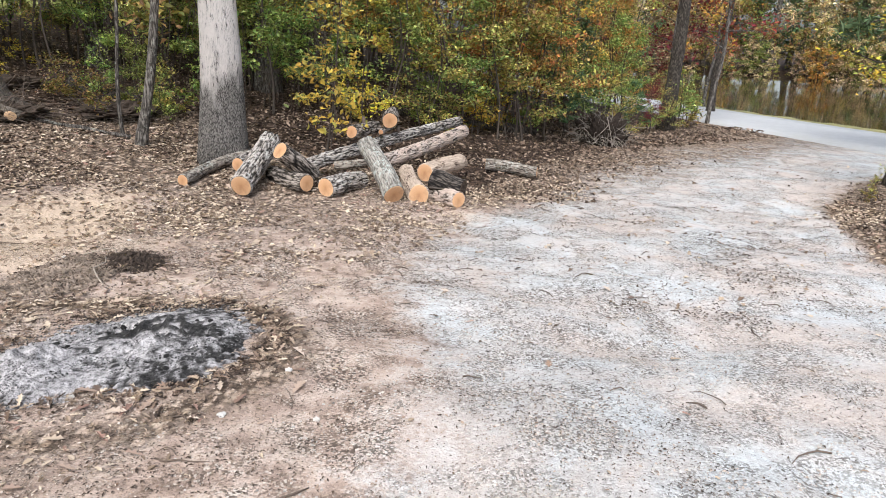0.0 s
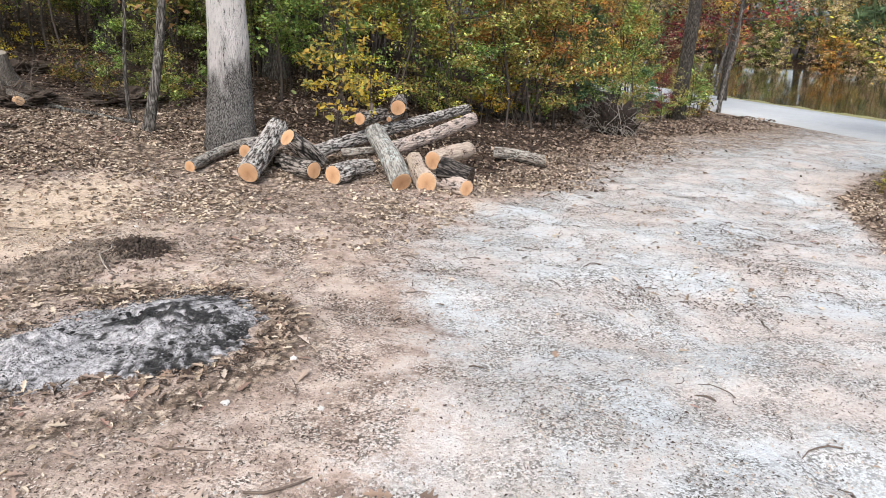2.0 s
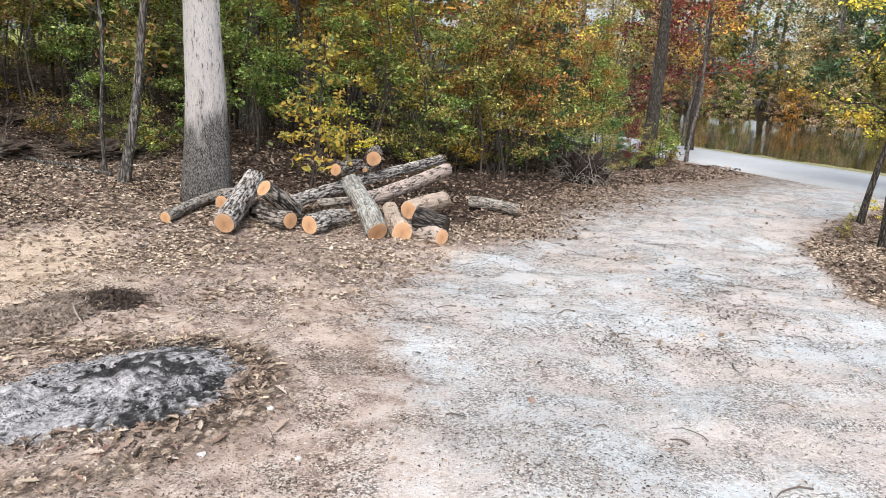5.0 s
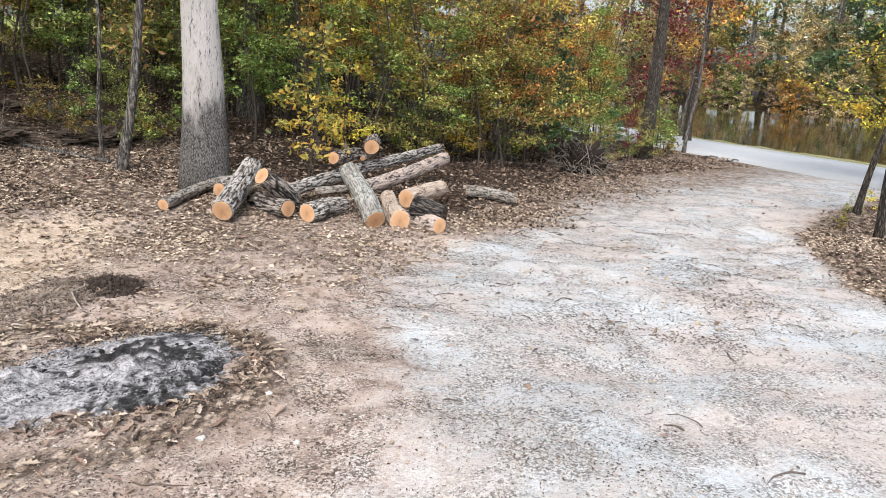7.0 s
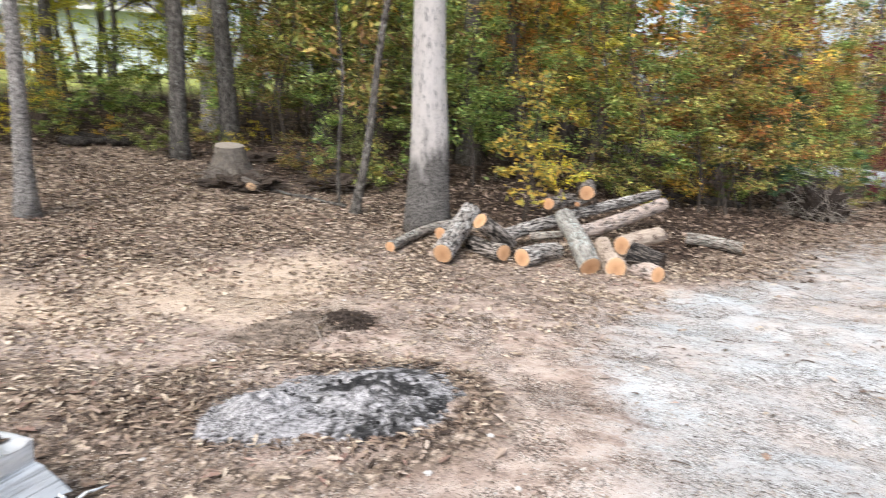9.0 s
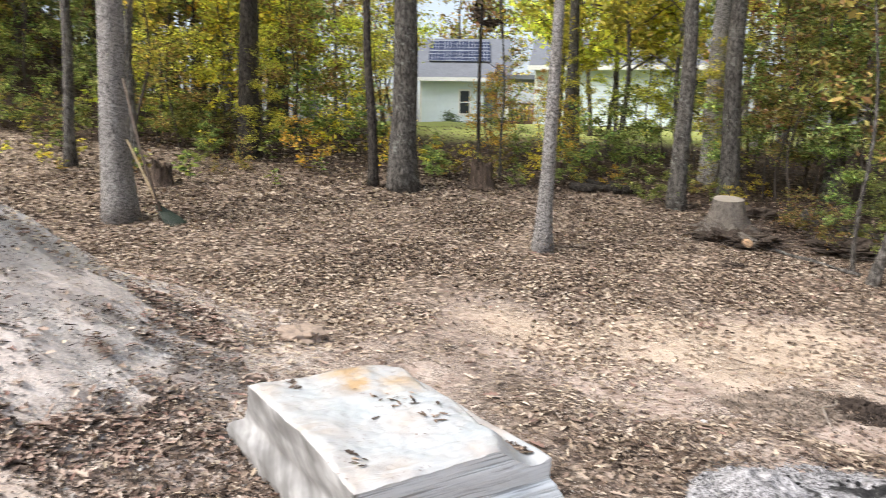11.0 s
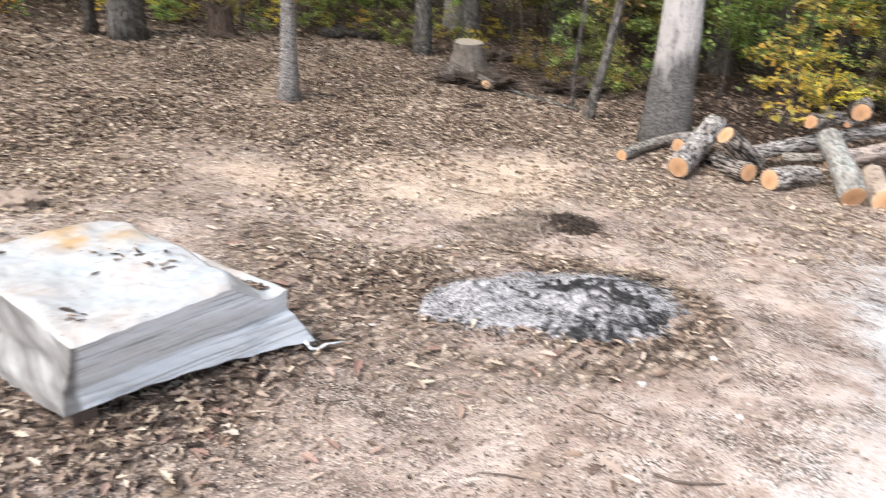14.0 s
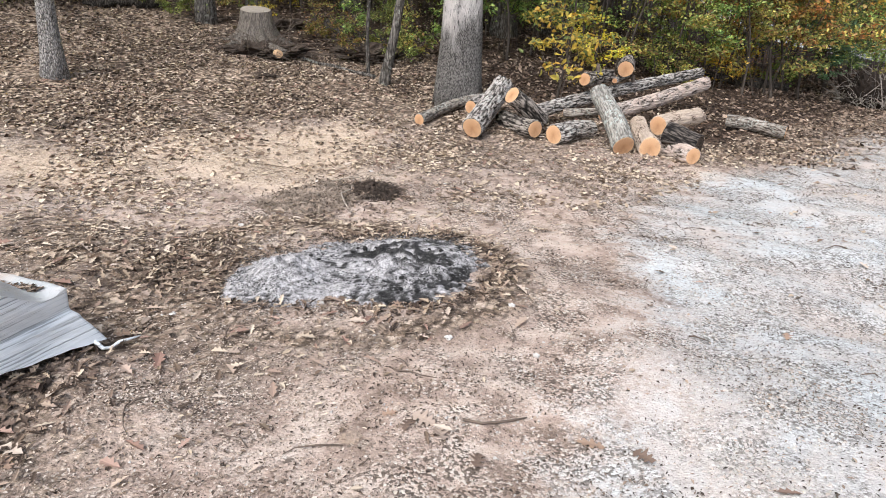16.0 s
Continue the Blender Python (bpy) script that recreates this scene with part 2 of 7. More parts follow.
def ground_material(name="ground_mix", loose=0.82, fine_a=(0.49, 0.50, 0.50), fine_b=(0.61, 0.635, 0.645), tan_a=(0.46, 0.385, 0.34), tan_b=(0.61, 0.53, 0.48)):
    """Gravel drive, sandy clay, dark soil and trodden leaf litter, blended by painted zones."""
    m, t, b = material(name, 0.95)
    a = t.nodes.new("ShaderNodeAttribute")
    a.attribute_name = "zones"
    sep = t.nodes.new("ShaderNodeSeparateColor")
    t.links.new(a.outputs["Color"], sep.inputs[0])
    grav, sand, litter = sep.outputs[0], sep.outputs[1], sep.outputs[2]
    v = coords(t)
    n_big, n_mid, n_fine, n_grit = noise_(t, v, 0.9, 4), noise_(t, v, 5.0, 5, 0.65), noise_(t, v, 38.0, 4, 0.7), noise_(t, v, 115.0, 3, 0.75)

    def red(color):
        s = t.nodes.new("ShaderNodeSeparateColor")
        t.links.new(color, s.inputs[0])
        return s.outputs[0]
    grit = voronoi(t, v, 92.0)
    grit_id = red(grit.outputs["Color"])
    bits = voronoi(t, coords(t, "Object", (1, 0.6, 1)), 38.0)
    bits_id = red(bits.outputs["Color"])
    bits2 = voronoi(t, coords(t, "Object", (0.5, 1, 1)), 46.0)
    bits2_id = red(bits2.outputs["Color"])
    cluster = noise_(t, v, 2.3, 5, 0.68, 0.5)
    gritty = ramp(t, cluster, [(0.43, 0.04), (0.57, 1.0)])

    def speckle(col, dark, light, amount):
        """Loose grit: dark and pale stones lying in clusters over the fines."""
        d = math_(t, 'MULTIPLY', ramp(t, grit_id, [(0.58, 0.0), (0.68, 1.0)]), math_(t, 'MULTIPLY', gritty, amount))
        l = math_(t, 'MULTIPLY', ramp(t, grit_id, [(0.12, 1.0), (0.18, 0.0)]), math_(t, 'MULTIPLY', gritty, amount))
        col = mix(t, d, col, dark)
        col = mix(t, l, col, light)
        col = mix(t, math_(t, 'MULTIPLY', ramp(t, n_grit, [(0.53, 0.0), (0.60, 0.95)]), math_(t, 'MULTIPLY_ADD', gritty, 0.92 * amount, 0.06 * amount)), col, dark)
        f1 = math_(t, 'MULTIPLY', ramp(t, bits_id, [(0.92, 0.0), (0.93, 1.0)]), ramp(t, bits.outputs["Distance"], [(0.22, 0.9), (0.34, 0.0)]))
        f2 = math_(t, 'MULTIPLY', ramp(t, bits2_id, [(0.91, 0.0), (0.92, 1.0)]), ramp(t, bits2.outputs["Distance"], [(0.20, 0.9), (0.32, 0.0)]))
        return mix(t, math_(t, 'MULTIPLY', math_(t, 'MAXIMUM', f1, f2), math_(t, 'MULTIPLY_ADD', gritty, 0.8, 0.2)), col, tuple(c * 0.8 for c in dark))
    # soil: pinkish tan to brown
    soil = ramp(t, n_mid, [(0.30, (0.22, 0.162, 0.13)), (0.46, (0.45, 0.345, 0.285)), (0.64, (0.64, 0.53, 0.455))])
    soil = speckle(soil, (0.085, 0.065, 0.052), (0.66, 0.60, 0.53), 0.85)
    # gravel: bluish white fines with pinkish stretches
    fines = ramp(t, n_fine, [(0.35, fine_a), (0.58, fine_b)])
    tan = ramp(t, n_fine, [(0.35, tan_a), (0.58, tan_b)])
    gcol = mix(t, ramp(t, noise_(t, v, 0.75, 5, 0.7, 0.4), [(0.40, 0.0), (0.58, 0.9)]), fines, tan)
    gcol = speckle(gcol, (0.145, 0.132, 0.117), (0.67, 0.67, 0.655), loose)
    # sand: orange-buff clay
    scol = ramp(t, n_mid, [(0.30, (0.47, 0.355, 0.26)), (0.65, (0.66, 0.53, 0.415))])
    scol = speckle(scol, (0.20, 0.145, 0.10), (0.70, 0.60, 0.48), 0.6)
    # litter: small dry leaf flecks
    lv = voronoi(t, coords(t, "Object", (1, 0.55, 1)), 26.0)
    lv2 = voronoi(t, coords(t, "Object", (0.6, 1, 1)), 17.0)
    fleck = ramp(t, lv.outputs["Color"], [(0.0, (0.06, 0.042, 0.03)), (0.35, (0.23, 0.158, 0.112)), (0.65, (0.50, 0.372, 0.28)), (1.0, (0.78, 0.65, 0.53))])
    fleck2 = ramp(t, lv2.outputs["Color"], [(0.0, (0.04, 0.028, 0.022)), (0.5, (0.24, 0.18, 0.13)), (1.0, (0.62, 0.51, 0.40))])
    lcol = mix(t, ramp(t, n_fine, [(0.42, 0.0), (0.56, 1.0)]), fleck, fleck2)
    lcol = mix(t, ramp(t, lv.outputs["Distance"], [(0.35, 0.0), (0.7, 0.8)]), lcol, (0.035, 0.024, 0.018))
    rag = math_(t, 'MULTIPLY_ADD', math_(t, 'ADD', math_(t, 'MULTIPLY', n_big, 0.40), math_(t, 'ADD', math_(t, 'MULTIPLY', n_mid, 0.55), math_(t, 'MULTIPLY', n_fine, 0.35))), 1.7, -1.105)

    def zone(z, soft=2.6):
        return math_(t, 'MULTIPLY_ADD', math_(t, 'ADD', math_(t, 'SUBTRACT', z, 0.5), rag), soft, 0.5, clamp=True)
    col = mix(t, zone(sand), soil, scol)
    col = mix(t, zone(grav), col, gcol)
    # Litter under the trees multiplied darker: canopy shade painted into its colour.
    shaded_litter = mix(t, 1.0, lcol, (0.24, 0.20, 0.18), 'MULTIPLY')
    lcol = mix(t, math_(t, 'MULTIPLY', math_(t, 'SUBTRACT', litter, 0.95), 20.0, clamp=True), lcol, shaded_litter)
    col = mix(t, zone(litter), col, lcol)
    # grass lawn and verge
    g = a.outputs["Alpha"]
    grass = ramp(t, n_fine, [(0.3, (0.20, 0.24, 0.06)), (0.7, (0.50, 0.52, 0.17))])
    col = mix(t, math_(t, 'SUBTRACT', 1.0, g, clamp=True), col, grass)
    tone = ramp(t, n_big, [(0.3, 0.91), (0.7, 1.04)])
    val(t, mix(t, 1.0, col, tone, 'MULTIPLY'), b.inputs["Base Color"])
    hgt = math_(t, 'ADD', math_(t, 'MULTIPLY', n_fine, 0.6), math_(t, 'ADD', math_(t, 'MULTIPLY', n_grit, 0.3), math_(t, 'MULTIPLY', grit.outputs["Distance"], -0.25)))
    bump(t, b, hgt, 0.8, 0.015)
    return m


M_GROUND = ground_material()
M_HEAP = ground_material("heap_gravel", 0.5, (0.60, 0.54, 0.495), (0.76, 0.70, 0.65), (0.60, 0.50, 0.44), (0.74, 0.635, 0.565))
M_CUT = cut_wood_material()
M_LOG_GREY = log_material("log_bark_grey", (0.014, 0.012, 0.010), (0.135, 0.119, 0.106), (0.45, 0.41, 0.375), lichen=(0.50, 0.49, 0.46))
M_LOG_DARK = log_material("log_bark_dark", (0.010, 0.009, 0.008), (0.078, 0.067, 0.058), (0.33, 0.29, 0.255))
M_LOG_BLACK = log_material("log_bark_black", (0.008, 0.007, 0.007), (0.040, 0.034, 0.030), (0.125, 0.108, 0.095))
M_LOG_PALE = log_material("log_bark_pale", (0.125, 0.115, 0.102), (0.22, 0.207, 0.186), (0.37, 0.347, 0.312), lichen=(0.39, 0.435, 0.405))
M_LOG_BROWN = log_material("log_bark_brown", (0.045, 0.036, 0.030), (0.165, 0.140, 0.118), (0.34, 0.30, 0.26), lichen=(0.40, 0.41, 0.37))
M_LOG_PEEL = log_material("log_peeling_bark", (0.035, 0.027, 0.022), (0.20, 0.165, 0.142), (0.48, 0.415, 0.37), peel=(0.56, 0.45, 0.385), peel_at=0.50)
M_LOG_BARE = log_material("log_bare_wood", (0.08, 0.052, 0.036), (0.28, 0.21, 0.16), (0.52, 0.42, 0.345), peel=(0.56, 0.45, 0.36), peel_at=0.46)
M_OAK = bark_material("oak_bark", (0.018, 0.017, 0.016), (0.37, 0.345, 0.32), 1.75, 0.34, pale=(0.80, 0.745, 0.715), pale_from=0.86, contrast=(0.34, 0.66), plates=0.6)
M_BARK = bark_material("tree_bark", (0.022, 0.019, 0.016), (0.29, 0.262, 0.234), 0.85, 0.22, contrast=(0.36, 0.70), lichen=(0.42, 0.43, 0.38), plates=0.35)
M_BARK_LIGHT = bark_material("tree_bark_light", (0.045, 0.042, 0.039), (0.62, 0.575, 0.54), 1.5, 0.36, contrast=(0.34, 0.66), lichen=(0.68, 0.67, 0.64), plates=0.6)
M_BARK_DARK = bark_material("tree_bark_dark", (0.012, 0.010, 0.009), (0.16, 0.137, 0.115), 0.9, 0.2, contrast=(0.38, 0.75))
M_TWIG = plain("twig_bark", (0.13, 0.10, 0.08), 0.9, vary=0.4)
M_STEM = plain("stem_bark", (0.07, 0.057, 0.047), 0.9, vary=0.5)
M_STUMP = bark_material("stump_wood", (0.04, 0.033, 0.028), (0.33, 0.285, 0.24), 0.9, 0.16, contrast=(0.2, 0.6))
M_ROT = bark_material("rotten_wood", (0.022, 0.017, 0.014), (0.25, 0.18, 0.135), 0.8, 0.10, contrast=(0.3, 0.7), plates=0.15)
M_ROOT = plain("dry_root", (0.34, 0.29, 0.24), 0.9, vary=0.45, scale=30)
M_DARKSOIL = plain("dark_soil", (0.060, 0.045, 0.035), 1.0, vary=0.5, scale=25, bumped=0.8)

L_GREEN = leaf_material("leaf_green", [(0.065, 0.111, 0.034), (0.117, 0.182, 0.052), (0.208, 0.273, 0.085), (0.390, 0.416, 0.143), (0.156, 0.163, 0.052)], 0.5)
L_OLIVE = leaf_material("leaf_olive", [(0.075, 0.094, 0.031), (0.175, 0.200, 0.062), (0.312, 0.312, 0.100), (0.413, 0.325, 0.094), (0.250, 0.144, 0.069)], 0.5)
# Yellow and lime tones brightened: backlight is partly put into these leaf colours.
L_YELLOW = leaf_material("leaf_yellow", [(0.572, 0.396, 0.044), (0.660, 0.495, 0.066), (0.418, 0.374, 0.077), (0.682, 0.418, 0.039), (0.242, 0.275, 0.066)], 0.58)
L_GOLD = leaf_material("leaf_gold", [(0.60, 0.43, 0.05), (0.80, 0.60, 0.09), (0.40, 0.40, 0.09), (0.66, 0.40, 0.05), (0.20, 0.25, 0.08)], 0.48, 0.6, False)
L_LIME = leaf_material("leaf_lime", [(0.345, 0.391, 0.081), (0.575, 0.575, 0.103), (0.782, 0.667, 0.115), (0.218, 0.287, 0.069), (0.483, 0.494, 0.103)], 0.6)
L_ORANGE = leaf_material("leaf_orange", [(0.504, 0.216, 0.048), (0.600, 0.324, 0.060), (0.360, 0.144, 0.054), (0.576, 0.420, 0.096), (0.240, 0.204, 0.060)], 0.5)
L_RED = leaf_material("leaf_red", [(0.17, 0.022, 0.032), (0.23, 0.028, 0.042), (0.13, 0.02, 0.03), (0.20, 0.06, 0.042), (0.10, 0.035, 0.028)])
L_PEACH = leaf_material("leaf_peach", [(0.42, 0.29, 0.20), (0.36, 0.24, 0.165), (0.34, 0.29, 0.17), (0.22, 0.21, 0.10), (0.48, 0.37, 0.27)])
L_PINE = leaf_material("pine_needles", [(0.045, 0.08, 0.04), (0.075, 0.12, 0.055), (0.11, 0.16, 0.07), (0.06, 0.10, 0.05)], 0.2)
L_DRY = leaf_material("dry_leaves", [(0.09, 0.064, 0.047), (0.31, 0.228, 0.16), (0.49, 0.39, 0.282), (0.66, 0.55, 0.42), (0.17, 0.118, 0.083)], 0.1, 0.8, False)
# Dark leaf tones; under the trees they stand in for canopy shade.
L_DARK = leaf_material("damp_leaves", [(0.035, 0.025, 0.020), (0.10, 0.069, 0.050), (0.22, 0.155, 0.113), (0.40, 0.30, 0.225), (0.06, 0.041, 0.031)], 0.08, 0.8, False)
L_CRUMB = leaf_material("leaf_crumb", [(0.03, 0.023, 0.018), (0.075, 0.055, 0.042), (0.14, 0.10, 0.075), (0.30, 0.22, 0.165), (0.05, 0.038, 0.03)], 0.05, 0.9, False)
L_CHIP = leaf_material("leaf_chips", [(0.09, 0.066, 0.052), (0.36, 0.29, 0.235), (0.50, 0.42, 0.35), (0.60, 0.52, 0.45), (0.24, 0.18, 0.14)], 0.05, 0.9, False)
L_FRESH = leaf_material("fallen_leaves_tan", [(0.34, 0.235, 0.18), (0.50, 0.385, 0.30), (0.22, 0.145, 0.11), (0.30, 0.175, 0.135), (0.56, 0.46, 0.375)], 0.12, 0.7, False)


# ---- terrain ----
def smooth(a, b, v):
    u = np.clip((v - a) / (b - a), 0, 1)
    return u * u * (3 - 2 * u)


def softplus(v, k):
    return k * np.log1p(np.exp(np.clip(v / k, -30, 30)))


ROAD_P, ROAD_N = (7.84, 18.38), (0.93, 0.36)   # a point on the road's near edge, and the way across it
WATER_Z = -1.50


def across(x, y):
    return (x - ROAD_P[0]) * ROAD_N[0] + (y - ROAD_P[1]) * ROAD_N[1]


def height(x, y):
    """The lie of the land: falls to the pond in the north-east, climbs to the woods in the west."""
    x, y = np.asarray(x, float), np.asarray(y, float)
    s = -.75 * x + .66 * np.minimum(y, 14)
    rise = (.16 * softplus(s - 5.8, .8) - .13 * softplus(s - 17, 2.0)) * smooth(3, -3, x)
    yn = np.where(y > 9, 9 + (np.minimum(y, 35) - 9) * .45, np.maximum(y, -10))
    z = .005 * np.clip(x, -30, 30) - .075 * yn * smooth(-26, -8, x) + rise
    z = z + .085 * softplus(-np.maximum(x, -36) - 14.5, 1.2) * smooth(6.0, 0.5, y)
    z = z + .22 * softplus(-np.maximum(x, -36) - 20.5, 1.0) * smooth(6.0, 0.5, y)
    u = across(x, y)
    bed = -2.6
    v = .375 * x + .927 * y
    far = np.where(u > 9, np.maximum(smooth(60, 64, v), smooth(52, 58, u)), 0.0)
    basin = smooth(5.4, 8.0, u) * (1 - far)
    z = z * (1 - basin) + bed * basin
    z = np.where((u > 9) & (far > 0), -2.6 + far * 1.5, z)
    return z


def ground_z(x, y):
    return float(height(x, y)) + float(bumps(np.array([x]), np.array([y]))[0]) * float(1 - smooth(-2.5, -0.4, across(x, y)))


_WAVES = [(a, math.cos(q) * k, math.sin(q) * k, p) for a, k, q, p in
          [(0.022, 1.6, 0.3, 1.0), (0.018, 2.3, 1.7, 2.2), (0.014, 3.1, 2.6, 0.4), (0.010, 5.3, 0.9, 3.3), (0.008, 7.1, 2.1, 5.0), (0.006, 11.0, 1.2, 1.4), (0.005, 13.7, 2.9, 4.2)]]


def bumps(x, y):
    x, y = np.asarray(x, float), np.asarray(y, float)
    z = np.zeros_like(x)
    for a, kx, ky, p in _WAVES:
        z += a * np.sin(kx * x + ky * y + p + 1.3 * np.sin(0.7 * ky * x - 0.6 * kx * y))
    return z


def poly_side(x, y, pts):
    """Signed distance to a closed outline, positive inside."""
    pts = np.array(pts)
    inside = np.zeros(x.shape, bool)
    dist = np.full(x.shape, 1e9)
    for (x0, y0), (x1, y1) in zip(pts, np.roll(pts, -1, 0)):
        cross = ((y0 > y) != (y1 > y)) & (x < (x1 - x0) * (y - y0) / (y1 - y0 + 1e-12) + x0)
        inside ^= cross
        dx, dy = x1 - x0, y1 - y0
        k = np.clip(((x - x0) * dx + (y - y0) * dy) / (dx * dx + dy * dy), 0, 1)
        dist = np.minimum(dist, np.hypot(x - x0 - k * dx, y - y0 - k * dy))
    return np.where(inside, dist, -dist)


DRIVE = [(-0.3, -6), (-0.2, 1.5), (-0.1, 3.0), (-0.35, 4.6), (-0.5, 5.7), (0.1, 7.0), (0.95, 8.6), (1.6, 10.4), (2.4, 12.8), (3.4, 14.2), (5.2, 15.8), (7.6, 18.1), (9.5, 22.0), (12.0, 15.0), (8.2, 13.9), (6.0, 11.5), (4.60, 9.6), (4.05, 7.9), (3.80, 6.9), (3.65, 6.0), (3.4, 2.0), (3.2, -6)]


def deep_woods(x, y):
    """One under the trees, where canopy shade is put into the litter's colour."""
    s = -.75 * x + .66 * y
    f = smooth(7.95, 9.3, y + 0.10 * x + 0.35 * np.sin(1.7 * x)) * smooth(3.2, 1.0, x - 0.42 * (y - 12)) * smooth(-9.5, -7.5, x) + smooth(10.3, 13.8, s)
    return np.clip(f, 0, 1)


def zones(x, y):
    s = -.75 * x + .66 * y
    g = smooth(-0.9, 0.7, poly_side(x, y, DRIVE))
    sand = 0.85 * np.exp(-(((x + 3.9) / 1.6) ** 2 + ((y - 4.7) / 0.95) ** 2)) + 0.75 * np.exp(-(((x + 3.7) / 0.6) ** 2 + ((y - 5.9) / 0.9) ** 2)) \
        + 0.6 * np.exp(-(((x + 5.0) / 1.0) ** 2 + ((y - 3.4) / 0.5) ** 2)) + 0.5 * np.exp(-(((x + 0.1) / 0.9) ** 2 + ((y - 7.2) / 0.35) ** 2))
    lit = smooth(2.6, 6.5, s) * 0.62 + 0.33 * smooth(6.0, 9.0, s)
    lit = np.maximum(lit, smooth(0.6, 2.6, -poly_side(x, y, DRIVE)) * smooth(6.0, 8.0, y) * 0.95)
    lit = np.maximum(lit, smooth(-0.05, 0.40, -poly_side(x, y, DRIVE)) * 0.94 * (x > 2.6) * (y < 14.5))
    lit = np.maximum(lit, 0.55 * np.exp(-(((x + 2.4) / 1.3) ** 2 + ((y - 5.2) / 1.4) ** 2)))
    ring = np.hypot((x + 1.95) / 1.0, (y - 2.95) / 0.85)
    lit = np.maximum(lit, 0.80 * np.exp(-((ring - 1.0) / 0.24) ** 2) * (0.85 + 0.15 * smooth(2.3, 3.2, y - 0.35 * (x + 1.9))))
    lit = np.maximum(lit, 0.85 * np.exp(-(((x + 2.75) / 0.5) ** 2 + ((y - 2.55) / 0.6) ** 2)))
    lit = np.maximum(lit, 0.80 * np.exp(-(((x + 2.7) / 1.2) ** 2 + ((y - 1.0) / 0.85) ** 2)))
    lit = np.maximum(lit, 0.62 * np.exp(-(((x + 1.95) / 0.85) ** 2 + ((y - 1.85) / 0.55) ** 2)))
    lit = np.maximum(lit, 0.92 * np.exp(-(((x + 2.55) / 0.55) ** 2 + ((y - 1.75) / 0.55) ** 2)))
    lit = np.maximum(lit, 0.80 * np.exp(-(((x + 3.5) / 1.0) ** 2 + ((y - 2.5) / 0.7) ** 2)))
    lit = np.clip(lit - 0.46 * np.clip(sand, 0, 1), 0, 0.945)
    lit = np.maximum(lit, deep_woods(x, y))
    u = across(x, y)
    grass = 0.45 * smooth(4.0, 4.4, u) * (1 - smooth(7, 9, u))
    grass = np.maximum(grass, smooth(22, 25, np.hypot(x + 34, y - 22) * -1 + 46) * smooth(-15, -19, x) * smooth(9, 12, y))
    return np.clip(g, 0, 1), np.clip(sand, 0, 1), lit, np.clip(grass, 0, 1)


def mesh_from(name, verts, faces, mat, flat=True):
    me = bpy.data.meshes.new(name)
    me.from_pydata([tuple(v) for v in verts], [], [tuple(f) for f in faces])
    if mat:
        me.materials.append(mat)
    if not flat:
        me.shade_smooth()
    me.update()
    return me


def part(name, me, parent=None, label="", at=None):
    ob = new(name, me)
    if parent is not None:
        ob.parent = parent
    if at is not None:
        ob.matrix_basis = at
    if label:
        ob["label"] = label
    return ob


def steps(parts):
    out = []
    for a, b, d in parts:
        out += list(np.arange(a, b, d))
    return np.array(out + [parts[-1][1]])


gx = steps([(-400, -60, 34), (-60, -22, 2), (-22, -9, 0.3), (-9, 5.5, 0.08), (5.5, 14, 0.35), (14, 60, 2), (60, 400, 34)])
gy = steps([(-400, -40, 36), (-40, -6, 2), (-6, 0.5, 0.3), (0.5, 9.5, 0.08), (9.5, 24, 0.25), (24, 80, 2), (80, 400, 32)])
GX, GY = np.meshgrid(gx, gy)
fade = smooth(60, 20, np.hypot(GX, GY)) * (1 - smooth(-2.5, -0.4, across(GX, GY)))
GZ = height(GX, GY) + bumps(GX, GY) * fade
_fine = smooth(14, 9, np.hypot(GX + 1, GY - 3))
GZ = GZ + _fine * 0.012 * (np.random.default_rng(3).random(GX.shape) - 0.5)
nxg, nyg = len(gx), len(gy)
_v = np.stack([GX.ravel(), GY.ravel(), GZ.ravel()], 1)
_i = np.arange(nxg * nyg).reshape(nyg, nxg)
_f = np.stack([_i[:-1, :-1].ravel(), _i[:-1, 1:].ravel(), _i[1:, 1:].ravel(), _i[1:, :-1].ravel()], 1)
ground_mesh = mesh_from("ground", _v, _f, M_GROUND, flat=False)
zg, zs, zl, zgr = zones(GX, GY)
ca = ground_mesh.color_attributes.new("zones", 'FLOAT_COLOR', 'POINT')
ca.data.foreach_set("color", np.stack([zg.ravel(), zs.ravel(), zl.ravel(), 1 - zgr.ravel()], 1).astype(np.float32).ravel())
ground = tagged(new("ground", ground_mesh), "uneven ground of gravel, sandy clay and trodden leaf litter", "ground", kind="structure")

# paved road along the pond
M_ROAD = plain("pale_concrete_road", (0.47, 0.48, 0.49), 0.9, vary=0.10, scale=6, bumped=0.15)
_t = np.arange(-60, 90, 1.5)
_w = np.array([-0.03, 0.0, 1.05, 2.1, 3.15, 4.2, 4.23])
_rv, _rf = [], []
for k in _t:
    for w in _w:
        x = ROAD_P[0] + ROAD_N[0] * w - ROAD_N[1] * k
        y = ROAD_P[1] + ROAD_N[1] * w + ROAD_N[0] * k
        _rv.append((x, y, float(height(x, y)) + 0.04 + 0.02 * math.sin(w / 4.2 * math.pi) - (0.25 if w in (_w[0], _w[-1]) else 0)))
n = len(_w)
for i in range(len(_t) - 1):
    for j in range(n - 1):
        a = i * n + j
        _rf.append((a, a + 1, a + n + 1, a + n))
tagged(new("road", mesh_from("road", _rv, _rf, M_ROAD, False)), "pale concrete road running beside the pond", "road", kind="structure")

